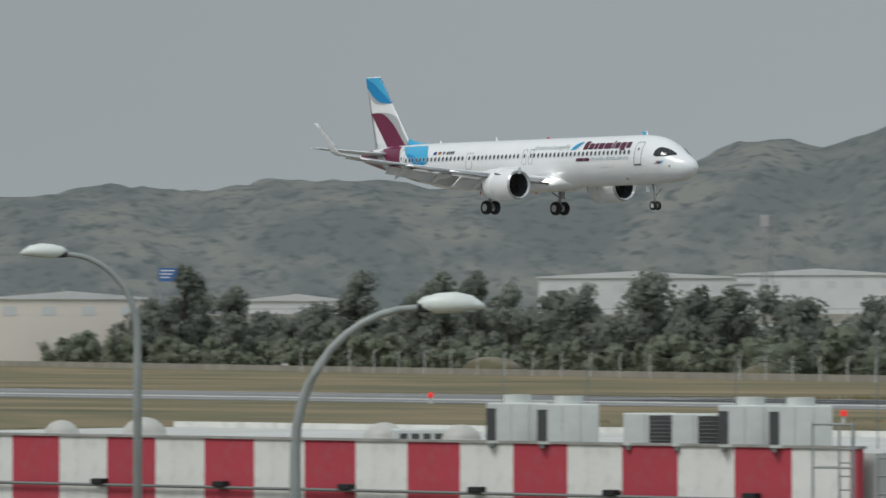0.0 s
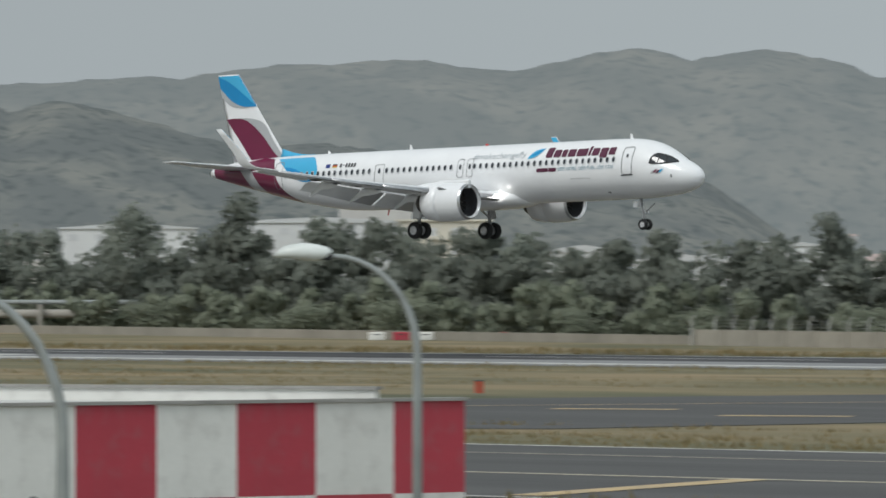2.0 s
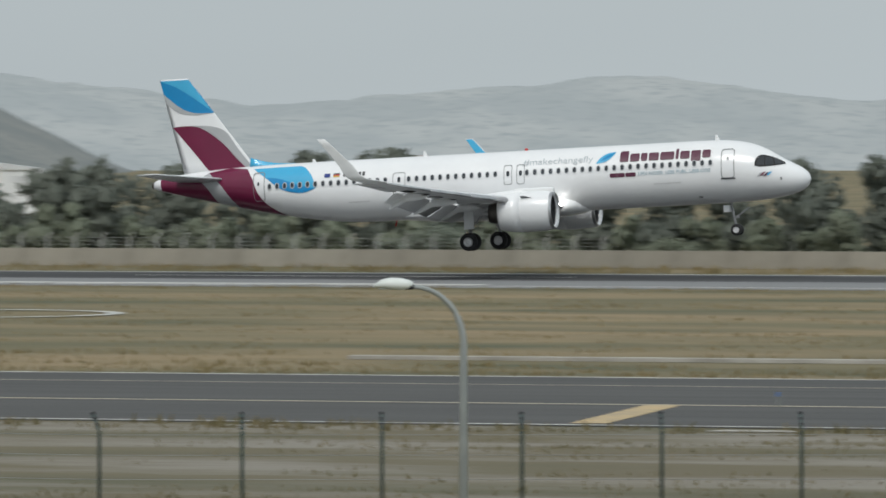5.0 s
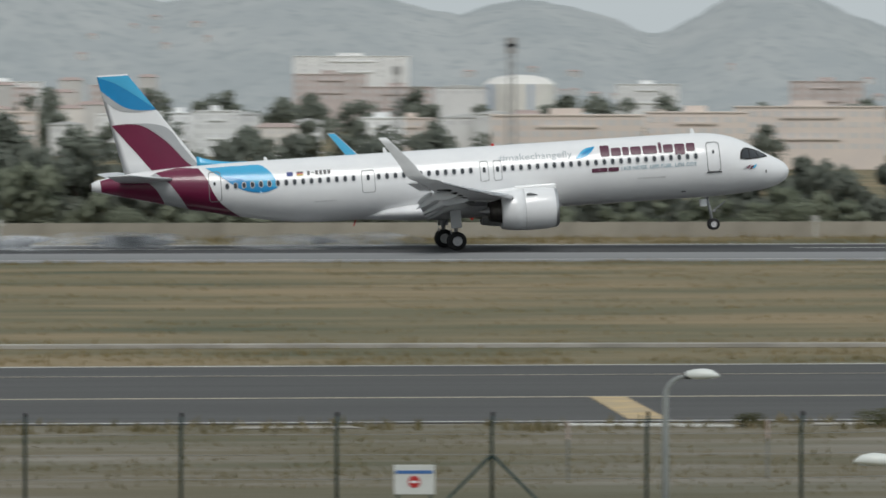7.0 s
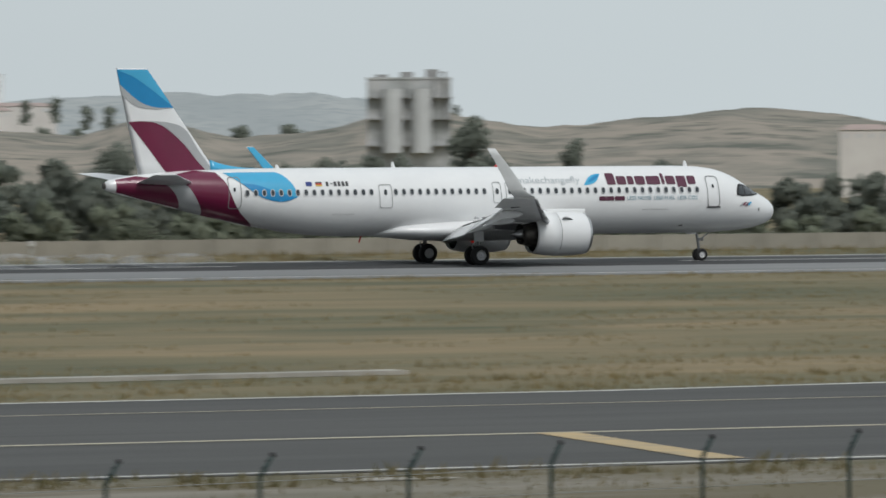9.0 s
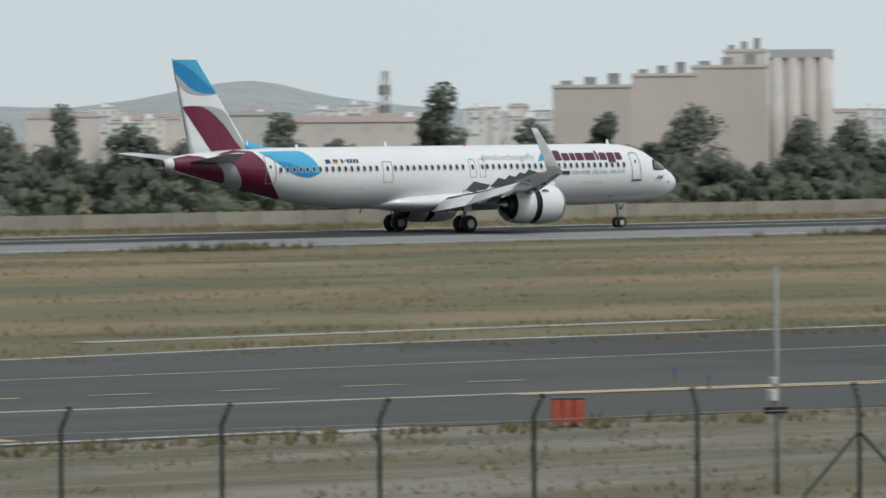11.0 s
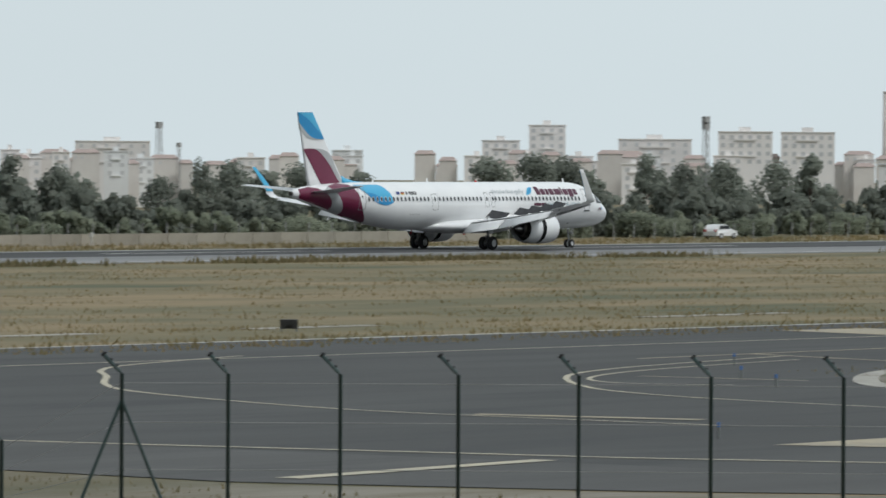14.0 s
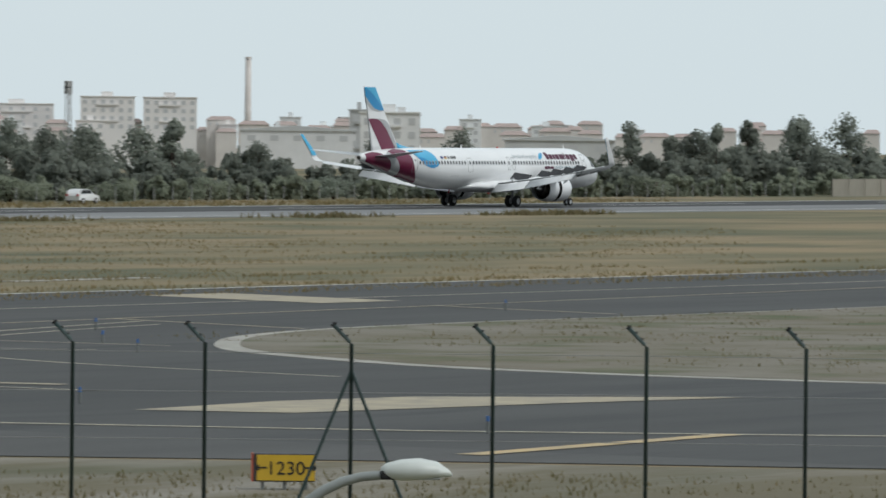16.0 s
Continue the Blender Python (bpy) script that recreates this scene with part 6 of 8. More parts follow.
for k in range(12):
    copy_thing(proto, pose(-560 + k * 6.6, perimeter(-560 + k * 6.6) - 3, 0) @ Matrix.Diagonal((1, 1, 1.15, 1)))
thin = thing("fence_post", "thin grey steel post of the boundary fence", "fence post", "thin boundary fence posts")
part("shaft", rod((0, 0, 0), (0, 0, 1.9), 0.045, 6), M["lattice"], thin)
part("cap", boxed(-0.06, 0.06, -0.06, 0.06, 1.9, 1.94), M["lattice"], thin)
thin.location = (300, 391.6, 0)
for k in range(1, 118):
    copy_thing(thin, pose(300 + 3.4 * k, 391.6, 0) @ Matrix.Diagonal((1, 1, 1.0 if 300 + 3.4 * k < 512 else 0.8, 1)))
M["wire"] = material("galvanised_wire", (0.26, 0.26, 0.25), 0.6, metal=0.3)
for z in (1.5, 1.75, 2.0):
    tagged(part("fence_wire", tubed([(-328, perimeter(-328) + 0.5, z), (-300, perimeter(-300) + 0.5, z), (-200, perimeter(-200) + 0.5, z), (-95, 391.5, z)], 0.012, 4), M["wire"]), "thin grey wire strung between white fence posts", "wire", "boundary fence wires")

# ---------------------------------------------------------------- near fence with green bent posts
M["green_post"] = material("dark_green_coated_steel", (0.018, 0.040, 0.038), 0.5, second=(0.028, 0.052, 0.048), scale=3.0, vary=0.15)


def bent_post(h, lean, braced=False):
    p = thing("fence_post", "dark green steel fence post with a bent barbed-wire arm", "fence post", "green fence posts")
    lx, ly = lean
    bm = bmesh.new()
    tube(bm, [(0, 0, 0), (0, 0, h - 0.42), (lx * 0.05, ly * 0.05, h - 0.36), (lx * 0.4, ly * 0.4, h)], 0.045, 8)
    part("shaft", bm, M["green_post"], p, smooth=True)
    part("cap", tubed([(lx * 0.4, ly * 0.4, h - 0.01), (lx * 0.43, ly * 0.43, h + 0.03)], 0.05, 8), M["black"], p)
    for k in range(3):
        q = 0.3 + 0.33 * k
        part("wire_clip", boxed(lx * 0.4 * q - 0.03, lx * 0.4 * q + 0.03, ly * 0.4 * q - 0.03, ly * 0.4 * q + 0.03, h - 0.42 + 0.42 * q, h - 0.34 + 0.42 * q), M["black"], p)
    if braced:
        for e in braced:
            part("brace", rod((0, 0, h - 1.0), (e[0], e[1], 0), 0.038), M["green_post"], p)
    return p


FENCE = []


def fence_run(a, b, n, h, lean, braced=()):
    for k in range(n):
        q = k / max(n - 1, 1)
        x, y = a[0] + (b[0] - a[0]) * q, a[1] + (b[1] - a[1]) * q
        d = Vector((b[0] - a[0], b[1] - a[1])).normalized() * 1.5
        p = bent_post(h, lean, ((d.x, d.y), (-d.x, -d.y)) if k in braced else False)
        p.location = (x, y, 0)
        FENCE.append((x, y, h))


fence_run((-103, 68), (-57.6, 90.6), 15, 2.5, (-0.7, 0.5))
fence_run((-54.2, 91.3), (-33.8, 89.7), 7, 2.5, (-0.55, 0.5), (3,))
fence_run((-30.4, 90.6), (-3.9, 98.2), 9, 2.5, (-0.2, 0.6))
fence_run((-0.1, 98.4), (19.0, 97.4), 6, 2.5, (0.0, -0.6), (3,))
fence_run((22.9, 98.5), (29.9, 101.3), 3, 2.5, (0.3, -0.5))
fence_run((33.4, 102.3), (47.7, 106.4), 5, 2.5, (0.5, -0.4), (2,))
fence_run((51.2, 107.3), (77.4, 112.7), 8, 2.5, (0.3, -0.5))
fence_run((81.0, 113.1), (91.3, 110.3), 4, 2.5, (0.2, -0.5))
fence_run((95.8, 110.2), (99.7, 109.3), 2, 2.5, (-0.1, 0.3), (1,))
fence_run((104.2, 108.6), (106.8, 106.0), 2, 2.6, (-0.68, 0.73))
fence_run((108.9, 103.8), (110.1, 102.6), 2, 2.6, (-0.68, 0.73), (0,))
fence_run((111.4, 101.3), (113.0, 99.6), 2, 2.6, (-0.68, 0.73))
for k, az in enumerate((49.5, 50.4, 51.35, 52.35, 53.37, 54.49, 55.61, 56.85, 58.05, 59.35, 60.7, 62.1, 63.6)):
    s_, c_ = math.sin(radians(az + 0.12)), math.cos(radians(az + 0.12))
    p = bent_post(4.12, (-c_, s_), ((c_ * 1.25, -s_ * 1.25), (-c_ * 1.25, s_ * 1.25)) if k in (0, 7) else False)
    p.location = (150 * s_, 150 * c_, 0)
    FENCE.append((150 * s_, 150 * c_, 4.12))
for z in (0.9, 1.5, 2.0):
    bm = bmesh.new()
    tube(bm, [(x, y, z * (1.0 if h < 3 else 1.75)) for x, y, h in FENCE], 0.008, 4)
    tagged(part("fence_wire", bm, M["wire"]), "thin dark wire strung along green posts", "wire", "near fence wires")


# ---------------------------------------------------------------- street lamps
M["lamp_pole"] = material("grey_painted_steel", (0.30, 0.32, 0.31), 0.45, second=(0.24, 0.26, 0.255), scale=2.0)
M["lamp_head"] = material("pale_lamp_housing", (0.70, 0.73, 0.70), 0.4, second=(0.58, 0.61, 0.58), scale=1.5)
M["lamp_glass"] = material("lamp_bowl", (0.36, 0.38, 0.36), 0.2)


def street_lamp(x, y, z, az, side, reach, scale=1.0, rise=1.15):
    """A curved street lamp. x, y, z: its head's middle; side +1: the head points to the right of the bearing az."""
    s = thing("street_lamp", "grey curved street lamp with a pale cobra head", "street lamp", "street lamps")
    L = 0.42 * scale
    s.matrix_basis = pose(x, y, 0, 0, 0, -az + (0 if side > 0 else 180))
    # in lamp space the head points along +x
    pts = []
    for k in range(11):
        a = radians(90 * k / 10)
        pts.append((-L - reach + reach * (1 - math.cos(a)), 0, z - 0.03 - reach * rise * (1 - math.sin(a))))
    bm = bmesh.new()
    tube(bm, [(-L - reach, 0, 0), (-L - reach, 0, z - 0.03 - reach * rise - 0.6)] + pts + [(-L + 0.12, 0, z - 0.01)], [0.085, 0.07] + [0.062 - 0.002 * k for k in range(11)] + [0.04], 10)
    part("pole", bm, M["lamp_pole"], s, smooth=True)
    rings = []
    for u, w, t, d in ((-1.0, 0.05, 0.05, -0.05), (-0.85, 0.09, 0.10, -0.08), (-0.4, 0.14, 0.145, -0.10), (0.1, 0.165, 0.16, -0.09), (0.6, 0.15, 0.12, -0.06), (0.92, 0.09, 0.03, -0.05), (1.0, 0.03, -0.02, -0.045)):
        rings.append([(u * L, w * scale * a, z + (t if b > 0 else d) * abs(b) * scale * 1.05) for a, b in ((-1, 0.001), (-0.75, 0.7), (0, 1), (0.75, 0.7), (1, 0.001), (0.7, -0.8), (0, -1), (-0.7, -0.8))])
    bm = bmesh.new()
    loft(bm, rings)
    part("lamp_head", bm, M["lamp_head"], s, "pale grey-white lamp housing", smooth=True)
    part("lens", boxed(-0.2 * L, 0.7 * L, -0.1 * scale, 0.1 * scale, z - 0.085 * scale, z - 0.06 * scale, bevel=0.01), M["lamp_glass"], s)
    part("control_gear", boxed(-1.02 * L, -0.55 * L, -0.08 * scale, 0.08 * scale, z - 0.09 * scale, z + 0.02 * scale, bevel=0.02), M["black"], s, "dark gear box at the arm's end")
    return s


street_lamp(-85.9, 60.4, 7.53, -54.68, -1, 1.15, 0.9)
street_lamp(-58.5, 46.9, 6.6, -51.24, 1, 1.45, 0.95)
street_lamp(-48.7, 48.9, 6.26, -44.86, -1, 1.35, 1.07)
street_lamp(-65.4, 74.3, 6.55, -41.4, -1, 1.25, 1.0)
street_lamp(-33.2, 63.9, 5.72, -26.8, 1, 1.38, 1.3, rise=2.2)
street_lamp(-14.5, 47.9, 6.7, -20.0, -1, 0.9, 0.85)
street_lamp(12.6, 70.0, 4.65, 10.6, 1, 0.4, 0.85)
street_lamp(12.8, 50.0, 4.0, 13.9, -1, 0.5, 0.9)
street_lamp(36.8, 53.6, 5.33, 34.5, 1, 0.9, 0.7)
street_lamp(50.6, 32.2, 5.57, 57.5, 1, 1.1, 0.75)

# ---------------------------------------------------------------- red and white striped buildings
M["wall_red"] = material("faded_red_masonry_paint", (0.42, 0.048, 0.07), 0.8, second=(0.37, 0.045, 0.065), scale=0.7, detail=8, third=(0.36, 0.075, 0.09), scale3=2.5, bump=0.15, fine=6.0, vary=0.05)
M["wall_white"] = material("dirty_white_masonry_paint", (0.72, 0.715, 0.68), 0.8, second=(0.65, 0.645, 0.61), scale=0.7, detail=8, third=(0.56, 0.55, 0.52), scale3=1.8, bump=0.15, fine=6.0, vary=0.04)
M["coping"] = material("grey_coping", (0.33, 0.32, 0.30), 0.9, second=(0.24, 0.235, 0.22), scale=1.2)
M["roof_pale"] = material("pale_roof_sheet", (0.55, 0.55, 0.53), 0.8, second=(0.45, 0.45, 0.43), scale=0.4)
M["cabinet"] = material("off_white_painted_steel", (0.60, 0.62, 0.60), 0.5, second=(0.52, 0.54, 0.52), scale=1.2)
M["grille"] = material("dark_grille", (0.06, 0.062, 0.062), 0.7)
M["pipe"] = material("grey_pipe", (0.16, 0.17, 0.165), 0.6)


def striped_wall(parent, a, b, top, n0, first_red, width, rows=2, row_h=1.95, nudge=0.0):
    """Painted panels from a to b, alternately red and white, in rows of opposite phase."""
    a, b = Vector((*a, 0)), Vector((*b, 0))
    d = (b - a).normalized()
    total = (b - a).length
    face = math.degrees(math.atan2(d.y, d.x))
    pos, red = 0.0, first_red
    first = n0
    while pos < total - 0.02:
        w = min(first if pos == 0 else width, total - pos)
        z1 = top
        for r in range(rows):
            z0 = max(z1 - row_h, 0)
            on = red ^ (r % 2 == 1)
            bm = bmesh.new()
            box(bm, 0.0, w, 0, 0.22, z0, z1)
            p = part("painted_panel", bm, M["wall_red" if on else "wall_white"], parent)
            p.matrix_basis = Matrix.Translation(a + d * pos) @ pose(0, 0, 0, 0, 0, face)
            z1 = z0
        pos += w
        red = not red
    bm = bmesh.new()
    box(bm, -0.05, total + 0.05, -0.06, 0.3, top, top + 0.07)
    p = part("coping", bm, M["coping"], parent)
    p.matrix_basis = Matrix.Translation(a) @ pose(0, 0, 0, 0, 0, face)
    bm = bmesh.new()
    tube(bm, [(0, -0.12, top - 1.32), (total, -0.12, top - 1.32)], 0.045, 6)
    return a, d, total, face


def flat_block(parent, pts, top, depth_pts):
    bm = bmesh.new()
    f = bm.faces.new([bm.verts.new((x, y, top - 0.12)) for x, y in pts + depth_pts])
    f.normal_update()
    if f.normal.z < 0:
        f.normal_flip()
    r = bmesh.ops.extrude_face_region(bm, geom=[f])
    bmesh.ops.translate(bm, vec=(0, 0, -(top - 0.14)), verts=[v for v in r["geom"] if isinstance(v, bmesh.types.BMVert)])
    bmesh.ops.recalc_face_normals(bm, faces=bm.faces)
    return part("roof", bm, M["roof_pale"], parent, "pale flat roof")


west_building = thing("striped_building", "low flat-roofed building painted with red and white stripes", "building", "striped buildings")
striped_wall(west_building, (-170.0, 108.7), (-126.8, 115.3), 3.1, 2.1, True, 1.968, rows=1, row_h=3.1)
flat_block(west_building, [(-170.0, 109.3), (-126.8, 115.9)], 3.1, [(-130, 135), (-174, 128)])
part("back_parapet", boxed(0, 44, 0, 0.25, 2.7, 3.16), M["wall_white"], west_building).matrix_basis = pose(-174, 128, 0, 0, 0, 9)
bm = bmesh.new()
tube(bm, [(-170.0, 108.55, 1.72), (-126.8, 115.15, 1.72)], 0.05, 6)
part("conduit", bm, M["pipe"], west_building, "grey conduit along the wall")
for k in range(9):
    q = (k * 4.9 + 1.0) / 43.7
    part("junction_box", boxed(-0.22, 0.22, -0.3, 0, 1.74, 1.9, bevel=0.03), M["black"], west_building).matrix_basis = pose(-170 + 43.2 * q, 108.7 + 6.6 * q, 0, 0, 0, 9)

east_building = thing("striped_building", "low flat-roofed building painted in a red and white checker", "building", "striped buildings")
striped_wall(east_building, (-105.2, 97.0), (-96.6, 97.6), 3.5, 0.7, True, 1.96, rows=2)
striped_wall(east_building, (-96.6, 97.6), (-92.6, 110.4), 3.5, 1.98, True, 1.93, rows=2)
flat_block(east_building, [(-105.2, 97.6), (-97.0, 98.2), (-93.1, 110.4)], 3.5, [(-104, 113), (-112, 104)])
part("back_parapet", boxed(0, 16, 0, 0.25, 3.0, 3.66), M["wall_white"], east_building).matrix_basis = pose(-111.5, 106.5, 0, 0, 0, 20)
part("back_coping", boxed(-0.05, 16.05, -0.06, 0.3, 3.66, 3.73), M["coping"], east_building).matrix_basis = pose(-111.5, 106.5, 0, 0, 0, 20)
bm = bmesh.new()
tube(bm, [(-105.2, 96.85, 2.05), (-96.9, 97.45, 2.0)], 0.05, 6)
part("conduit", bm, M["pipe"], east_building, "grey conduit along the wall")
for q in (0.1, 0.5, 0.93):
    part("junction_box", boxed(-0.18, 0.18, -0.28, 0, 2.04, 2.2, bevel=0.03), M["black"], east_building).matrix_basis = pose(-105.2 + 8.6 * q, 97 + 0.6 * q, 0, 0, 0, 4)
link_wall = tagged(part("wall_link", boxed(-126.8, -105.2, 106.0, 106.25, 0, 1.2), M["wall_white"]), "low whitewashed wall between the striped buildings", "wall", kind="structure")


def ladder():
    l = thing("roof_ladder", "galvanised caged access ladder fixed to the wall", "ladder")
    for a in (-0.55, -0.2, 0.2, 0.55):
        part("upright", rod((a, 0 if abs(a) < 0.5 else -0.5, 0), (a, 0 if abs(a) < 0.5 else -0.5, 4.2), 0.03, 6), M["lamp_pole"], l)
    for k in range(12):
        part("rung", rod((-0.2, 0, 0.3 + 0.3 * k), (0.2, 0, 0.3 + 0.3 * k), 0.018, 5), M["lamp_pole"], l)
    for z in (2.2, 3.2, 4.15):
        bm = bmesh.new()
        tube(bm, [(-0.2, 0, z), (-0.55, -0.5, z), (0.55, -0.5, z), (0.2, 0, z)], 0.025, 5)
        part("cage_hoop", bm, M["lamp_pole"], l)
    l.matrix_basis = pose(-107.0, 97.0, 0, 0, 0, 10)
    r = thing("guard_rail", "galvanised guard rail at the roof's edge", "railing")
    for z in (2.6, 3.0, 3.4):
        part("rail", rod((-0.9, 0, z), (0.9, 0, z), 0.03, 6), M["lamp_pole"], r)
    for k in range(5):
        part("baluster", rod((-0.9 + 0.45 * k, 0, 0), (-0.9 + 0.45 * k, 0, 3.4), 0.025, 6), M["lamp_pole"], r)
    r.matrix_basis = pose(-105.9, 97.9, 0, 0, 0, 10)


ladder()


def condenser(x, y, z, az, w, h, d, fan, group="rooftop condensers"):
    """A rooftop air conditioner with a grilled end and a raised top when it is a tall one."""
    c = thing("air_conditioner", "off-white rooftop air conditioning unit with dark grilles", "air conditioner", group)
    part("casing", boxed(-w / 2, w / 2, -d / 2, d / 2, 0.1, h, bevel=0.03), M["cabinet"], c)
    for a in (-w / 2 + 0.12, w / 2 - 0.12):
        part("foot", boxed(a - 0.06, a + 0.06, -d / 2, d / 2, 0, 0.1), M["pipe"], c)
    if fan:
        part("fan_ring", tubed([(0, 0, h), (0, 0, h + 0.22)], min(w, d) * 0.42, 20), M["cabinet"], c)
        part("grille", boxed(-w / 2 - 0.012, -w / 2 + 0.25, -d / 2 - 0.012, -d / 2 + 0.01, 0.2, h - 0.15), M["grille"], c, "dark intake grille")
    else:
        g = part("grille", boxed(-0.02, w / 2 - 0.06, -d / 2 - 0.012, -d / 2 + 0.01, 0.16, h - 0.06), M["grille"], c, "dark fan grille")
        for k in range(6):
            part("grille_bar", boxed(-0.02, w / 2 - 0.06, -d / 2 - 0.03, -d / 2 - 0.012, 0.24 + k * (h - 0.35) / 6, 0.26 + k * (h - 0.35) / 6), M["pipe"], g)
    for k in range(2):
        part("panel_seam", boxed(-w / 2 + w * (0.4 + 0.3 * k), -w / 2 + w * (0.4 + 0.3 * k) + 0.012, -d / 2 - 0.006, -d / 2 + 0.01, 0.14, h - 0.05), M["pipe"], c)
    c.matrix_basis = pose(x, y, z, 0, 0, -az)
    return c


for x, w, h, fan in ((-138.45, 1.65, 1.22, True), (-136.6, 1.65, 1.2, True), (-133.7, 1.42, 0.98, False), (-132.0, 1.42, 0.98, False), (-130.2, 1.7, 1.22, True), (-128.5, 1.65, 1.22, True)):
    condenser(x - 0.8, 113.2 + (x + 140) * 0.15 + 0.6, 2.98, -49.5, w, h, 0.9, fan)
M["dome"] = material("weathered_skylight_dome", (0.50, 0.49, 0.45), 0.5, second=(0.42, 0.41, 0.38), scale=1.5)


def skylight(x, y, z, r):
    s = thing("skylight", "domed translucent rooftop skylight on a low kerb", "skylight", "rooftop skylights")
    bm = bmesh.new()
    bmesh.ops.create_uvsphere(bm, u_segments=24, v_segments=12, radius=r)
    bmesh.ops.scale(bm, vec=(1, 1, 0.85), verts=bm.verts[:])
    bmesh.ops.bisect_plane(bm, geom=bm.verts[:] + bm.edges[:] + bm.faces[:], plane_co=(0, 0, 0), plane_no=(0, 0, -1), clear_outer=True)
    part("dome", bm, M["dome"], s, smooth=True).location = (0, 0, 0.12)
    part("kerb", tubed([(0, 0, 0), (0, 0, 0.14)], r * 1.02, 24), M["coping"], s)
    s.location = (x, y, z)


for x, r in ((-157.4, 0.52), (-154.0, 0.66), (-144.6, 0.6), (-141.7, 0.56)):
    skylight(x, 111.0 + (x + 158) * 0.15 + 0.6, 2.98, r)
low_unit = thing("roof_plant_box", "low pale rooftop machinery box with a slotted front", "ventilation unit")
part("casing", boxed(-0.7, 0.7, -0.4, 0.4, 0, 0.42, bevel=0.05), M["cabinet"], low_unit)
for k in range(4):
    part("slot", boxed(-0.5 + 0.27 * k, -0.32 + 0.27 * k, -0.412, -0.39, 0.1, 0.3), M["grille"], low_unit)
low_unit.matrix_basis = pose(-140.2, 114.6, 2.98, 0, 0, 50)
second_unit = copy_thing(low_unit, pose(-143.4, 114.0, 2.98, 0, 0, 50) @ Matrix.Diagonal((1.2, 1, 1.1, 1)))
M["red_lens"] = material("red_obstruction_lens", (0.5, 0.02, 0.02), 0.3, glow=(1.0, 0.04, 0.03), glow_strength=0.45)
vent = thing("roof_vent", "mushroom roof vent with a red obstruction light", "roof vent")
part("stem", tubed([(0, 0, 0), (0, 0, 0.3)], 0.4, 20), M["pipe"], vent)
part("hood", tubed([(0, 0, 0.26), (0, 0, 0.34), (0, 0, 0.44)], [0.55, 0.52, 0.2], 24), M["roof_pale"], vent, smooth=True)
part("light_stem", tubed([(0, 0, 0.4), (0, 0, 0.5)], 0.08, 10), M["pipe"], vent)
part("red_light", tubed([(0, 0, 0.5), (0, 0, 0.62), (0, 0, 0.68)], [0.07, 0.07, 0.03], 10), M["red_lens"], vent, "red obstruction light")
vent.location = (-98.2, 99.6, 3.38)
for x, y, h in ((-143.5, 117, 2.6), (-141.0, 118, 2.2), (-135.3, 118.5, 2.5), (-131.2, 120, 2.8)):
    w_ = thing("lightning_rod", "thin grey whip aerial on the roof", "aerial", "roof aerials")
    part("shaft", rod((0, 0, 0), (0, 0, h), 0.018, 5), M["pipe"], w_)
    w_.location = (x, y, 2.98)

# ---------------------------------------------------------------- airfield furniture
M["orange_red"] = material("faded_orange_red_paint", (0.46, 0.10, 0.055), 0.7, second=(0.38, 0.085, 0.05), scale=2.0)
M["sign_yellow"] = material("yellow_sign_face", (0.62, 0.40, 0.03), 0.5, second=(0.56, 0.36, 0.03), scale=2.0)
M["sign_black"] = material("black_sign_face", (0.02, 0.02, 0.02), 0.5)


def marker_box(x, y, az, w, h, d=0.6, group="red marker boxes", black=False):
    b = thing("marker_box", "small black equipment cabinet on legs" if black else "orange-red slatted marker board on short legs", "marker board", group)
    m = M["sign_black"] if black else M["orange_red"]
    n_ = 3
    for k in range(n_):
        q0, q1 = -w / 2 + w * k / n_ + 0.02, -w / 2 + w * (k + 1) / n_ - 0.02
        part("board", boxed(q0, q1, -d / 2, -d / 2 + 0.05, 0.12 if k != 1 or not black else h * 0.6, h, bevel=0.01), m, b)
    part("top", boxed(-w / 2, w / 2, -d / 2, d / 2, h, h + 0.05), M["spoiler_dark"] if not black else m, b)
    part("back", boxed(-w / 2, w / 2, d / 2 - 0.05, d / 2, 0.12, h), m, b)
    for a in (-w / 2 + 0.06, w / 2 - 0.06):
        part("leg", boxed(a - 0.03, a + 0.03, -d / 2, d / 2, 0, 0.14), M["pipe"], b)
    b.matrix_basis = pose(x, y, 0.02, 0, 0, -az)
    return b


marker_box(-150.7, 238.4, -32, 1.05, 0.72)
marker_box(-125.9, 182.6, -34.5, 0.55, 0.85)
marker_box(-210.7, 252.3, -39.9, 0.45, 0.7)
marker_box(116.5, 139.3, 39.9, 0.92, 0.74)
marker_box(250.1, 202.3, 51, 0.85, 0.52, black=True)
marker_box(213.0, 207.0, 45.8, 0.6, 0.4, black=True)


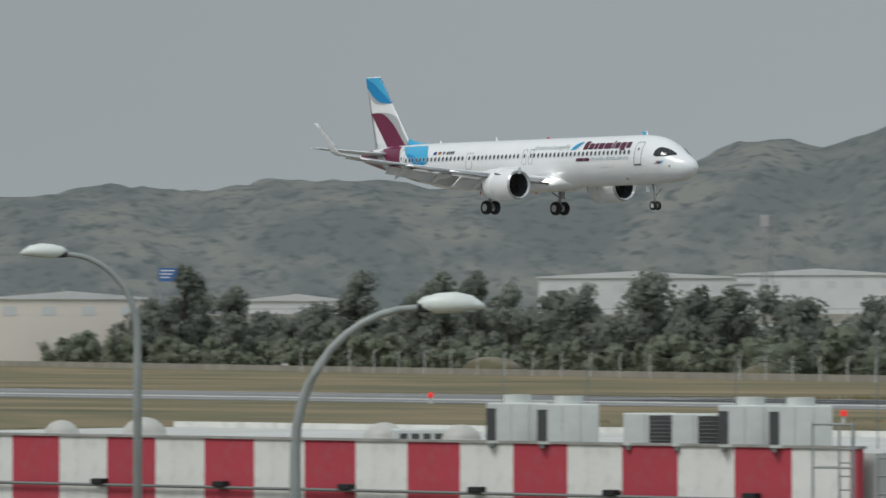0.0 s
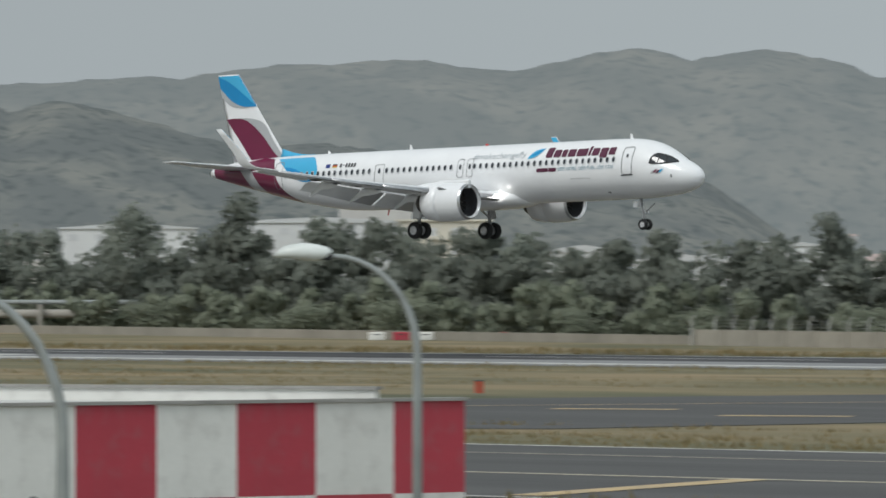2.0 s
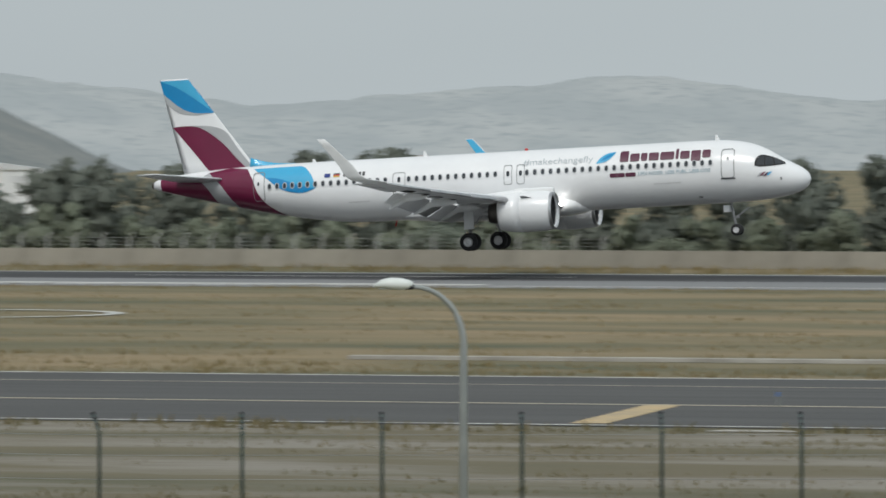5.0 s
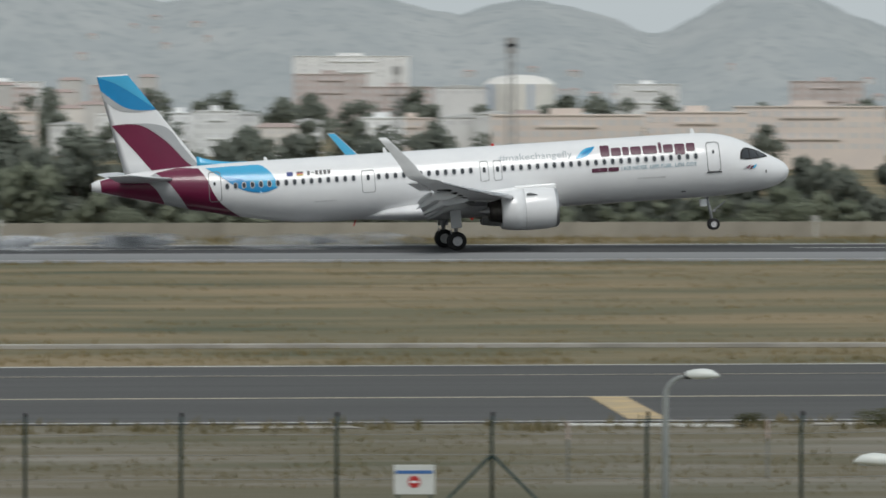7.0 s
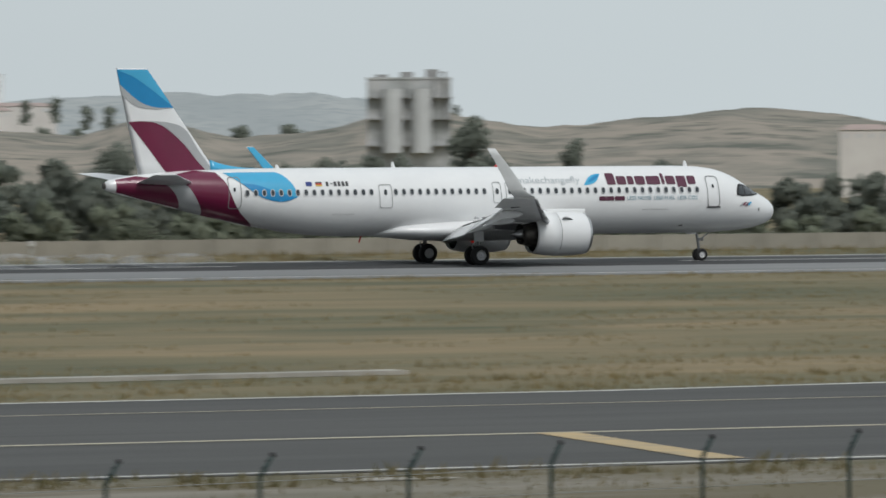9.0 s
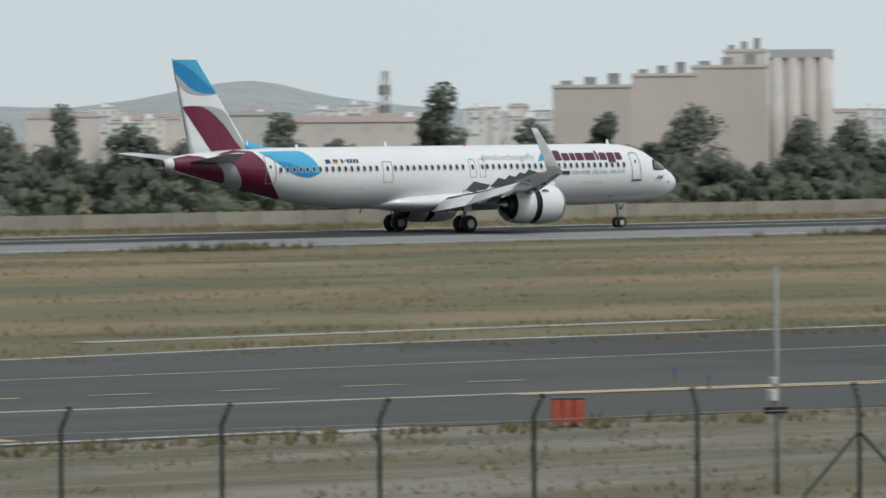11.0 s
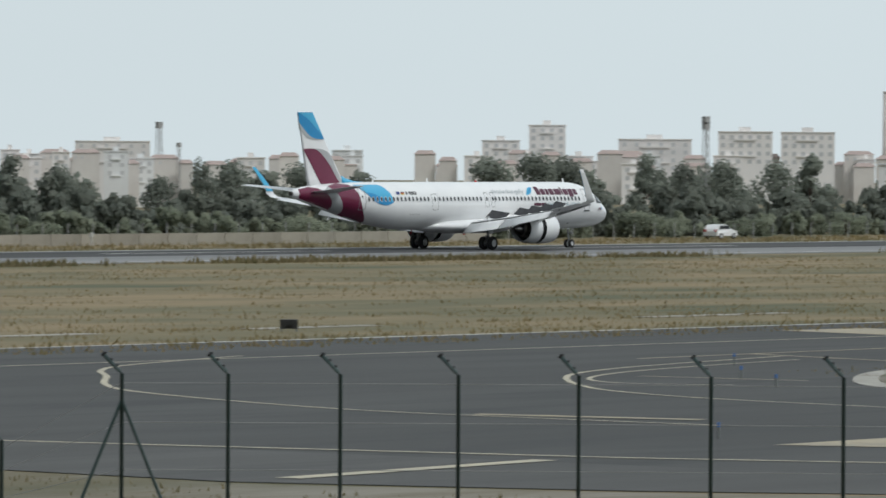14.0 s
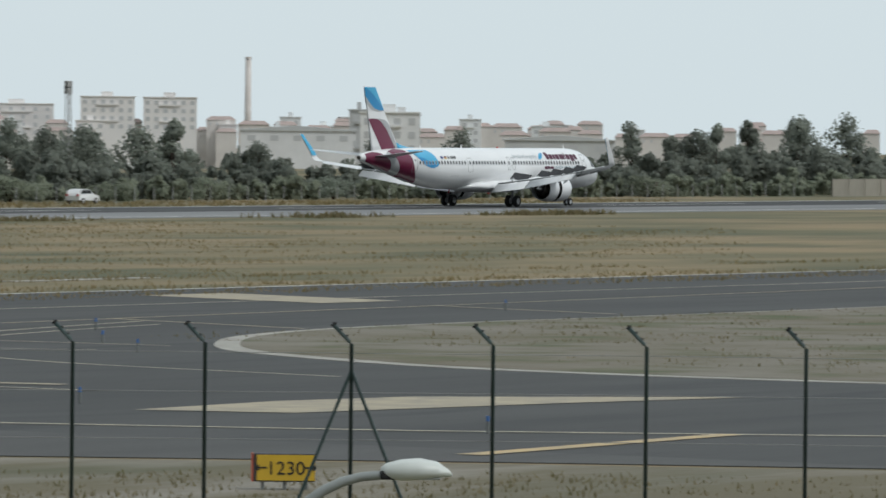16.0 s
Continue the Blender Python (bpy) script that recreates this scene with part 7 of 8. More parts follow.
def guidance_sign(x, y, az, w, h, panels, text_h):
    """An airfield guidance sign. panels: (from, to, material, text, text material), along the face."""
    s = thing("guidance_sign", "yellow and black airfield guidance sign on legs", "airfield sign", "airfield guidance signs")
    part("housing", boxed(-w / 2, w / 2, 0, 0.25, 0.18, h + 0.18, bevel=0.02), M["spoiler_dark"], s)
    for a in (-w * 0.35, 0, w * 0.35):
        part("leg", boxed(a - 0.04, a + 0.04, 0.05, 0.2, 0, 0.2), M["pipe"], s)
    for p0, p1, m, txt, tm in panels:
        a, b = -w / 2 + w * p0, -w / 2 + w * p1
        part("face", boxed(a + 0.01, b - 0.01, -0.02, 0.0, 0.21, h + 0.15), M[m], s)
        n_ = len(txt)
        for k, ch in enumerate(txt):
            cx = a + (b - a) * (k + 0.5) / n_
            if ch in "<>":
                sg = 1 if ch == ">" else -1
                bm = bmesh.new()
                box(bm, cx - 0.13, cx + 0.13, -0.032, -0.02, h / 2 + 0.16, h / 2 + 0.20)
                for e in (-1, 1):
                    box(bm, -0.1, 0.0, -0.032, -0.021, -0.02, 0.02, Matrix.Translation((cx + sg * 0.13, 0, h / 2 + 0.18)) @ Matrix.Rotation(radians(-40 * e * sg), 4, "Y") @ Matrix.Diagonal((sg, 1, 1, 1)))
                part("arrow", bm, M[tm], s)
            elif ch != " ":
                cu = bpy.data.curves.new("glyph", "FONT")
                cu.body, cu.size, cu.align_x, cu.extrude = ch, text_h / 0.72, "CENTER", 0.004
                tmp = new("glyph", cu)
                me = bpy.data.meshes.new_from_object(tmp.evaluated_get(bpy.context.evaluated_depsgraph_get()))
                bpy.data.objects.remove(tmp)
                me.materials.append(M[tm])
                g = part("character", me, None, s)
                g.matrix_basis = pose(cx, -0.028, h / 2 + 0.18 - text_h / 2, 90, 0, 0)
    part("end_cap", boxed(-w / 2 - 0.05, -w / 2, 0, 0.26, 0.18, h + 0.19), M["orange_red"], s)
    s.matrix_basis = pose(x, y, 0.02, 0, 0, -az)
    return s


guidance_sign(124.1, 113.4, 47.6, 1.55, 0.66, ((0, 0.3, "sign_black", "Q", "sign_yellow"), (0.3, 1, "sign_yellow", "<D>", "sign_black")), 0.32)
guidance_sign(131.6, 87.4, 56.4, 1.45, 0.66, ((0.05, 1, "sign_yellow", "<1230>", "sign_black"),), 0.32)
guidance_sign(-350.0, 326.5, -46, 1.6, 0.7, ((0, 1, "sign_yellow", "  ", "sign_black"),), 0.3)

M["sock_red"] = material("red_windsock_cloth", (0.50, 0.05, 0.06), 0.9)
M["sock_white"] = material("white_windsock_cloth", (0.66, 0.64, 0.60), 0.9)


def windsock():
    w = thing("windsock", "red and white windsock streaming from a banded lattice mast", "windsock")
    for k in range(7):
        z0, z1 = k * 0.72, (k + 1) * 0.72
        bm = bmesh.new()
        for a, b in ((-0.14, -0.1), (0.14, -0.1), (0, 0.14)):
            tube(bm, [(a, b, z0), (a, b, z1)], 0.025, 5)
        tube(bm, [(-0.14, -0.1, z0), (0.14, -0.1, z1)], 0.018, 4)
        tube(bm, [(0.14, -0.1, z0), (0, 0.14, z1)], 0.018, 4)
        part("mast_section", bm, M["sock_red" if k % 2 else "sock_white"], w)
    for k in range(5):
        r0, r1 = 0.36 - 0.04 * k, 0.36 - 0.04 * (k + 1)
        a = Vector((-0.15 - 0.62 * k, 0, 4.75 - 0.20 * k - 0.018 * k * k))
        b = Vector((-0.15 - 0.62 * (k + 1), 0, 4.75 - 0.20 * (k + 1) - 0.018 * (k + 1) ** 2))
        part("sock_band", tubed([tuple(a), tuple((a + b) / 2 + Vector((0, 0, 0.02))), tuple(b)], [r0, (r0 + r1) / 2 + 0.02, r1], 14), M["sock_white" if k % 2 else "sock_red"], w, smooth=True)
    part("base", boxed(-0.4, 0.4, -0.4, 0.4, 0, 0.15), M["concrete"], w)
    part("lamp_box", boxed(-0.2, 0.2, -0.3, -0.1, 0.35, 0.7), M["cabinet"], w)
    w.matrix_basis = pose(-98.7, 265.4, 0.02, 0, 0, 18)


windsock()
for k in range(4):
    p = thing("approach_light", "black approach slope light unit on a concrete pad", "runway light", "approach slope lights")
    part("housing", boxed(-0.5, 0.5, -0.35, 0.35, 0.22, 0.5, bevel=0.03), M["sign_black"], p)
    for a in (-0.35, 0.35):
        part("leg", rod((a, 0, 0), (a, 0, 0.24), 0.04, 6), M["pipe"], p)
    p.location = (-16.8 + 0.9 * k, 274 + 11 * k, 0.05)


def stub_post(x, y, h, w, mat_name, label, cat, r=0.05):
    p = thing(cat.replace(" ", "_"), label, cat, cat + "s")
    part("stem", rod((0, 0, 0), (0, 0, h * 0.75), r), M["pipe"] if mat_name != "post_white" else M[mat_name], p)
    part("head", tubed([(0, 0, h * 0.7), (0, 0, h)], [w, w * 0.9], 10), M[mat_name], p)
    p.location = (x, y, 0.03)


for x, y in ((-5, 158.5), (-69, 158.8), (48, 157.4), (137, 158.6), (133.5, 153.0), (153.0, 150.0), (166.5, 118.0), (224, 158.0), (211, 148.5), (204, 142), (158.6, 98.6), (262, 162), (-115, 158.6), (-32, 158.8)):
    stub_post(x, y, 0.5, 0.055, "sign_blue", "short blue and yellow taxiway edge marker", "edge marker")
for x, y, h in ((-17.5, 388, 1.5), (-5.5, 388, 1.7), (10.5, 388, 1.3), (66, 388, 1.5), (120, 388, 1.2), (330, 388, 1.3), (452, 388, 1.2), (-12, 388, 1.5), (395, 388, 1.5), (148, 388, 1.1)):
    stub_post(x, y, h, 0.22, "post_white", "white runway instrument post on the grass", "instrument post", 0.09)
for x, y in ((-312, 282), (-410.5, 327.4)):
    p = thing("obstruction_light", "red airfield obstruction light on a short post", "airfield light", "obstruction lights")
    part("stem", rod((0, 0, 0), (0, 0, 0.5), 0.12), M["cabinet"], p)
    part("red_light", tubed([(0, 0, 0.5), (0, 0, 0.8), (0, 0, 0.9)], [0.2, 0.2, 0.08], 12), M["red_lens"], p, "glowing red lens")
    p.location = (x, y, 0.0)


def mast_post(x, y, h, label):
    p = thing("instrument_mast", label, "mast", "instrument masts")
    part("shaft", tubed([(0, 0, 0), (0, 0, h)], [0.06, 0.045], 10), M["lamp_pole"], p, smooth=True)
    part("junction_box", boxed(-0.22, -0.05, -0.1, 0.1, 2.08, 2.34, bevel=0.02), M["cabinet"], p)
    part("bracket", boxed(-0.3, 0.25, -0.1, 0.1, 1.8, 1.95, bevel=0.02), M["black"], p)
    part("sensor", boxed(-0.17, -0.04, -0.08, 0.08, 2.45, 2.62, bevel=0.03), M["cabinet"], p)
    p.location = (x, y, 0)


mast_post(99.7, 112.0, 5.05, "grey instrument mast with junction boxes by the fence")
mast_post(-78.2, 108.3, 4.1, "grey instrument mast with junction boxes by the fence")
notice = thing("warning_board", "white warning board with red roundel fixed to the fence", "warning sign")
part("board", boxed(-0.5, 0.5, 0, 0.03, 0.05, 0.78, bevel=0.01), M["cabinet"], notice)
part("roundel", tubed([(0, -0.012, 0.36), (0, 0.0, 0.36)], 0.15, 20), M["flag_red"], notice)
part("roundel_bar", boxed(-0.1, 0.1, -0.02, -0.012, 0.33, 0.39), M["sign_white"], notice)
part("lettering_bar", boxed(-0.46, 0.46, -0.01, 0.0, 0.56, 0.64), M["sign_blue"], notice)
for a in (-0.4, 0.4):
    part("leg", rod((a, 0.04, -0.9), (a, 0.04, 0.7), 0.03), M["green_post"], notice)
notice.matrix_basis = pose(9.4, 97.4, 0.5, 0, 0, -5)

# pipeline, bunker and huts at the western boundary
pipes = thing("pipeline", "pair of large grey-blue pipes raised on concrete sleepers", "pipeline")
for z, r, dy, m in ((2.85, 0.22, 0.0, "lamp_pole"), (1.75, 0.42, -1.2, "concrete")):
    part("pipe", tubed([(-452, 452 + dy, z), (-412, 488 + dy, z), (-330, 560 + dy, z)], r, 14), M[m], pipes, smooth=True)
for k in range(12):
    part("sleeper", boxed(-0.2, 0.2, -1.8, 0.3, 0, 2.65), M["concrete"], pipes).matrix_basis = pose(-450 + 10.0 * k, 453.6 + 8.8 * k, 0, 0, 0, 42)
bunker = thing("bunker", "small weathered concrete bunker with sloping sides", "bunker")
bm = bmesh.new()
loft(bm, [[(-3.9, -1.5, 0), (4.2, -1.5, 0), (4.2, 2.5, 0), (-3.9, 2.5, 0)], [(-2.0, -0.9, 2.7), (1.4, -0.9, 2.9), (1.4, 2, 2.9), (-2.0, 2, 2.7)]])
part("shell", bm, M["concrete"], bunker)
part("annex", boxed(1.4, 4.2, -1.45, 1.8, 0, 2.3, bevel=0.06), M["concrete"], bunker)
part("pipe_elbow", tubed([(-4.2, -0.6, 0.5), (-3.4, -0.6, 1.6), (-2.2, -0.6, 2.7)], 0.3, 10), M["lamp_pole"], bunker)
bunker.matrix_basis = pose(-447.2, 451.8, 0, 0, 0, 45)
for x, y, w, h in ((-578, 515, 1.4, 1.3), (-590, 521, 1.6, 1.6), (-700, 534, 0.9, 1.0)):
    k_ = thing("equipment_hut", "small white equipment cabinet by the boundary", "cabinet", "white cabinets")
    part("body", boxed(-w / 2, w / 2, -0.5, 0.5, 0, h, bevel=0.04), M["sign_white"], k_)
    part("lid", boxed(-w / 2 - 0.05, w / 2 + 0.05, -0.55, 0.55, h, h + 0.08), M["concrete"], k_)
    k_.matrix_basis = pose(x, y, 0, 0, 0, 48)
for x, y, r, h in ((-566, 500, 4.0, 1.8), (-640, 520, 5.0, 2.0), (-520, 487, 3.0, 1.3)):
    bm = bmesh.new()
    bmesh.ops.create_icosphere(bm, subdivisions=3, radius=1.0)
    for v in bm.verts:
        v.co *= 1 + 0.22 * noise.noise(v.co * 1.7 + Vector((x, y, 0)))
        v.co = Vector((v.co.x * r, v.co.y * r * 0.6, max(v.co.z, -0.1) * h))
    tagged(part("earth_mound", bm, M["dirt"], smooth=True), "heap of bare earth beside the boundary", "earth mound", "earth mounds").location = (x, y, 0)
for k in range(6):
    b = thing("barrier_block", "red and white plastic road barrier block", "barrier", "barrier blocks")
    part("block", boxed(-0.7, 0.7, -0.25, 0.25, 0, 0.7, bevel=0.06), M["wall_red" if k % 2 else "wall_white"], b)
    part("handle_slot", boxed(-0.3, 0.3, -0.26, 0.26, 0.45, 0.52), M["spoiler_dark"], b)
    b.matrix_basis = pose(-372 + 1.55 * k, 432 + 1.35 * k, 0, 0, 0, 42)


def parked_car(x, y, heading):
    """A small white hatchback in parts, nose along +x."""
    c = thing("parked_car", "small white hatchback parked beyond the runway", "car")
    bm = bmesh.new()
    prof = [(-1.9, 0.35), (-1.95, 0.8), (-1.85, 1.05), (-1.55, 1.4), (-0.6, 1.47), (0.25, 1.4), (0.95, 0.95), (1.75, 0.82), (1.95, 0.6), (1.95, 0.32)]
    loft(bm, [[(px, wy * (1 if pz < 1.0 else 0.82), pz) for px, pz in prof] for wy in (-0.82, -0.4, 0.4, 0.82)])
    part("body", bm, M["white_plane"], c, smooth=False)
    for wy in (-0.745, 0.745):
        bm = bmesh.new()
        for q in ([(-1.5, 1.02), (-1.38, 1.34), (-0.62, 1.4), (-0.62, 1.02)], [(-0.55, 1.02), (-0.55, 1.4), (0.2, 1.33), (0.72, 1.02)]):
            f = bm.faces.new([bm.verts.new((a, wy * 1.06, b)) for a, b in q])
        part("side_window", bm, M["cockpit_glass"], c)
    for wx in (-1.25, 1.25):
        for wy in (-0.78, 0.78):
            wl = part("wheel", rod((wx, wy - 0.1, 0.31), (wx, wy + 0.1, 0.31), 0.31, 18), M["tyre"], c)
            part("rim", rod((wx, wy - 0.11, 0.31), (wx, wy + 0.11, 0.31), 0.18, 12), M["hub"], wl)
    for wy in (-0.6, 0.6):
        part("headlight", boxed(1.9, 1.97, wy - 0.15, wy + 0.15, 0.62, 0.74), M["rim_grey"], c)
        part("tail_light", boxed(-1.98, -1.9, wy - 0.12, wy + 0.12, 0.75, 0.98), M["flag_red"], c)
    c.matrix_basis = pose(x, y, 0.0, 0, 0, heading)


parked_car(547, 387.6, 5)

# ---------------------------------------------------------------- grass tufts and weeds
def blade_material(name, a, b, c):
    m = material(name, a, 0.95, spec=0.1)
    t = m.node_tree
    g = t.nodes.new("ShaderNodeNewGeometry")
    r = t.nodes.new("ShaderNodeValToRGB")
    r.color_ramp.elements[0].color, r.color_ramp.elements[1].color = (*a, 1), (*c, 1)
    e = r.color_ramp.elements.new(0.55)
    e.color = (*b, 1)
    t.links.new(g.outputs["Random Per Island"], r.inputs[0])
    t.links.new(r.outputs[0], t.nodes["Principled BSDF"].inputs["Base Color"])
    tr, mx = t.nodes.new("ShaderNodeBsdfTranslucent"), t.nodes.new("ShaderNodeMixShader")
    t.links.new(r.outputs[0], tr.inputs["Color"])
    mx.inputs[0].default_value = 0.5
    t.links.new(t.nodes["Principled BSDF"].outputs[0], mx.inputs[1])
    t.links.new(tr.outputs[0], mx.inputs[2])
    t.links.new(mx.outputs[0], t.nodes["Material Output"].inputs["Surface"])
    return m


M["blades"] = blade_material("dry_grass_blades", (0.21, 0.165, 0.085), (0.32, 0.25, 0.135), (0.21, 0.185, 0.095))
M["weeds"] = blade_material("dry_weeds", (0.155, 0.14, 0.07), (0.215, 0.18, 0.10), (0.28, 0.235, 0.145))


def scatter(name, label, spots, mat, lo, hi, blades, spread, seed):
    rnd = random.Random(seed)
    vs, fs = [], []
    for x, y in spots:
        k = rnd.uniform(0.5, 1.0)
        for _ in range(blades):
            a, h = rnd.uniform(0, 6.28), rnd.uniform(lo, hi) * k
            px, py = x + rnd.gauss(0, spread) * k, y + rnd.gauss(0, spread) * k
            w = h * rnd.uniform(0.16, 0.3)
            ca, sa = math.cos(a), math.sin(a)
            lx, ly = rnd.gauss(0, 0.35) * h, rnd.gauss(0, 0.35) * h
            i = len(vs)
            vs += [(px - ca * w, py - sa * w, 0.0), (px + ca * w, py + sa * w, 0.0), (px + lx, py + ly, h)]
            fs.append((i, i + 1, i + 2))
    me = bpy.data.meshes.new(name)
    me.from_pydata(vs, [], fs)
    me.materials.append(mat)
    tagged(new(name, me), label, "grass", kind="stuff")


g_rnd = random.Random(5)


def field(n, x0, x1, y0, y1, keep):
    out = []
    while len(out) < n:
        x, y = g_rnd.uniform(x0, x1), g_rnd.uniform(y0, y1)
        # tufts gather in drifts
        q = noise.noise(Vector((x * 0.035, y * 0.09, 3.0))) + 0.5 * noise.noise(Vector((x * 0.15, y * 0.25, 8.0)))
        if keep(x, y) and g_rnd.random() < 0.35 + 0.9 * q:
            out.append((x, y))
    return out


def on_exit(x, y):
    return -290 + (y - 184) * 0.8 < x < -118 and x < -166 + (y - 203) * 0.38


scatter("grass_field", "dry yellowish grass between taxiway and runway", field(15000, -330, 480, 185, 329, lambda x, y: not on_exit(x, y) and y > 185 + (9.5 if x > 100 else 0) and abs(x) < y * 1.75), M["blades"], 0.10, 0.26, 5, 0.7, 1)
scatter("grass_edge", "taller dry grass along the pavement edges", [(g_rnd.uniform(-330, 420), y) for y in (186.5, 188, 190, 194, 196, 207, 326, 328) for _ in range(620)], M["blades"], 0.12, 0.34, 7, 0.8, 2)
tuft_spots = [s for s in field(6500, -130, 140, 80, 141, lambda x, y: x < 134)]
scatter("weed_patch", "sparse green and dry weeds on the bare verge", tuft_spots, M["weeds"], 0.07, 0.22, 6, 0.7, 3)
scatter("near_weeds", "sparse weeds on the verge before the apron", [(148 * math.sin(a) * q, 148 * math.cos(a) * q) for a, q in ((radians(g_rnd.uniform(44, 63)), g_rnd.uniform(0.9, 1.12)) for _ in range(1500)) if 148 * math.sin(a) * q < 136 + max(0, (101 - 148 * math.cos(a) * q) * 0.6)], M["weeds"], 0.06, 0.2, 8, 0.5, 8)
scatter("verge_weeds", "ragged weeds along the taxiway's edge", [(g_rnd.uniform(-120, 130), g_rnd.uniform(137, 141.3)) for _ in range(420)], M["weeds"], 0.15, 0.45, 12, 0.6, 4)
scatter("island_weeds", "dry weeds on the kerbed island", [(x, y) for x, y in field(2200, 200, 330, 80, 153, lambda x, y: x > 204 + (153 - y) * 0.02 + (y > 130) * (y - 130) * 0.75)], M["weeds"], 0.08, 0.24, 7, 0.6, 5)
scatter("far_grass", "dry grass strip between runway and boundary wall", [(g_rnd.uniform(-420, 640), g_rnd.uniform(371.6, 390.6)) for _ in range(8500)], M["blades"], 0.2, 0.5, 4, 0.5, 6)
scatter("dark_scrub", "low dark scrub at the runway's edge", [(cx + g_rnd.gauss(0, 3.5), 326 + g_rnd.gauss(0, 1.0)) for cx in (350, 372, 401, 411, 418, 425, 432, 452, 246, 300, 498, 530, 540) for _ in range(46)], M["weeds"], 0.3, 0.75, 9, 0.5, 7)
for x, y, h in ((-74, 137, 1.1), (-70, 138, 0.9), (-66, 137.5, 1.0), (-58, 138, 0.9), (-55, 138.4, 0.8), (28, 138.8, 0.9), (47, 140, 0.7), (40, 130, 0.8), (-84, 120, 1.3), (-80, 118, 1.1)):
    tree("bush", "leaf_near", x, y, h * 0.75, 2.3)

for x, y, h in ((-67.2, 132.4, 1.0), (-66.1, 133.4, 1.2), (-65.0, 132.9, 0.8), (-62.6, 134.1, 0.9), (-61.4, 134.6, 0.8), (-60.4, 135.2, 0.7), (-59.2, 135.6, 0.8), (24.0, 139.2, 0.7), (30.6, 139.6, 0.6)):
    tree("bush", "leaf_near", x, y, h * 0.75, 2.4)
for x in (15.0, 20.4):
    p = thing("marker_pole", "thin pole with a faded red top on the verge", "pole", "verge marker poles")
    part("shaft", rod((0, 0, 0), (0, 0, 1.1), 0.028, 6), M["pipe"], p)
    part("top", rod((0, 0, 1.1), (0, 0, 1.6), 0.035, 6), M["roof_red"], p)
    p.location = (x, 112, 0)
sheet([(18.2, 140.2), (23.5, 138.6), (23.9, 139.6), (21.5, 140.9), (18.4, 141.2)], 0.05, "white_line", "gravel_patch", "patch of whitish gravel beside the taxiway", thick=0.03)

# ---------------------------------------------------------------- tyre smoke at touchdown
M["smoke"] = material("thin_tyre_smoke", (0.90, 0.93, 0.97), 1.0, spec=0.0)
st = M["smoke"].node_tree
s_lw = st.nodes.new("ShaderNodeTexNoise")
s_lw.inputs["Scale"].default_value, s_lw.inputs["Detail"].default_value = 0.9, 6.0
s_mr = st.nodes.new("ShaderNodeMapRange")
s_mr.inputs[1].default_value, s_mr.inputs[2].default_value, s_mr.inputs[3].default_value, s_mr.inputs[4].default_value = 0.40, 0.70, 0.0, 0.26
s_co = st.nodes.new("ShaderNodeTexCoord")
st.links.new(s_co.outputs["Object"], s_lw.inputs["Vector"])
st.links.new(s_lw.outputs[0], s_mr.inputs[0])
s_tl = st.nodes.new("ShaderNodeBsdfTranslucent")
s_tl.inputs["Color"].default_value = (0.90, 0.93, 0.97, 1)
s_clear = st.nodes.new("ShaderNodeBsdfTransparent")
s_body, s_all = st.nodes.new("ShaderNodeMixShader"), st.nodes.new("ShaderNodeMixShader")
st.links.new(st.nodes["Principled BSDF"].outputs[0], s_body.inputs[1])
st.links.new(s_tl.outputs[0], s_body.inputs[2])
st.links.new(s_mr.outputs[0], s_all.inputs[0])
st.links.new(s_clear.outputs[0], s_all.inputs[1])
st.links.new(s_body.outputs[0], s_all.inputs[2])
st.links.new(s_all.outputs[0], st.nodes["Material Output"].inputs["Surface"])
PUFFS = []
s_rnd = random.Random(9)
for k in range(26):
    bm = bmesh.new()
    bmesh.ops.create_icosphere(bm, subdivisions=3, radius=1.0)
    for v in bm.verts:
        v.co *= 1 + 0.35 * noise.noise(v.co * 1.5 + Vector((k * 3.1, 0, 0)))
        v.co = Vector((v.co.x * s_rnd.uniform(3.5, 3.6), v.co.y * 0.9, v.co.z * 0.42))
    p = tagged(part("smoke_puff", bm, M["smoke"], smooth=True), "thin bluish-white puff of tyre smoke over the runway", "smoke", "tyre smoke puffs")
    PUFFS.append((p, s_rnd.uniform(6, 34) if k < 19 else s_rnd.uniform(126, 146), s_rnd.uniform(-3.5, 3.5), s_rnd.uniform(0.25, 0.55), 6.4 if k < 19 else 8.3))

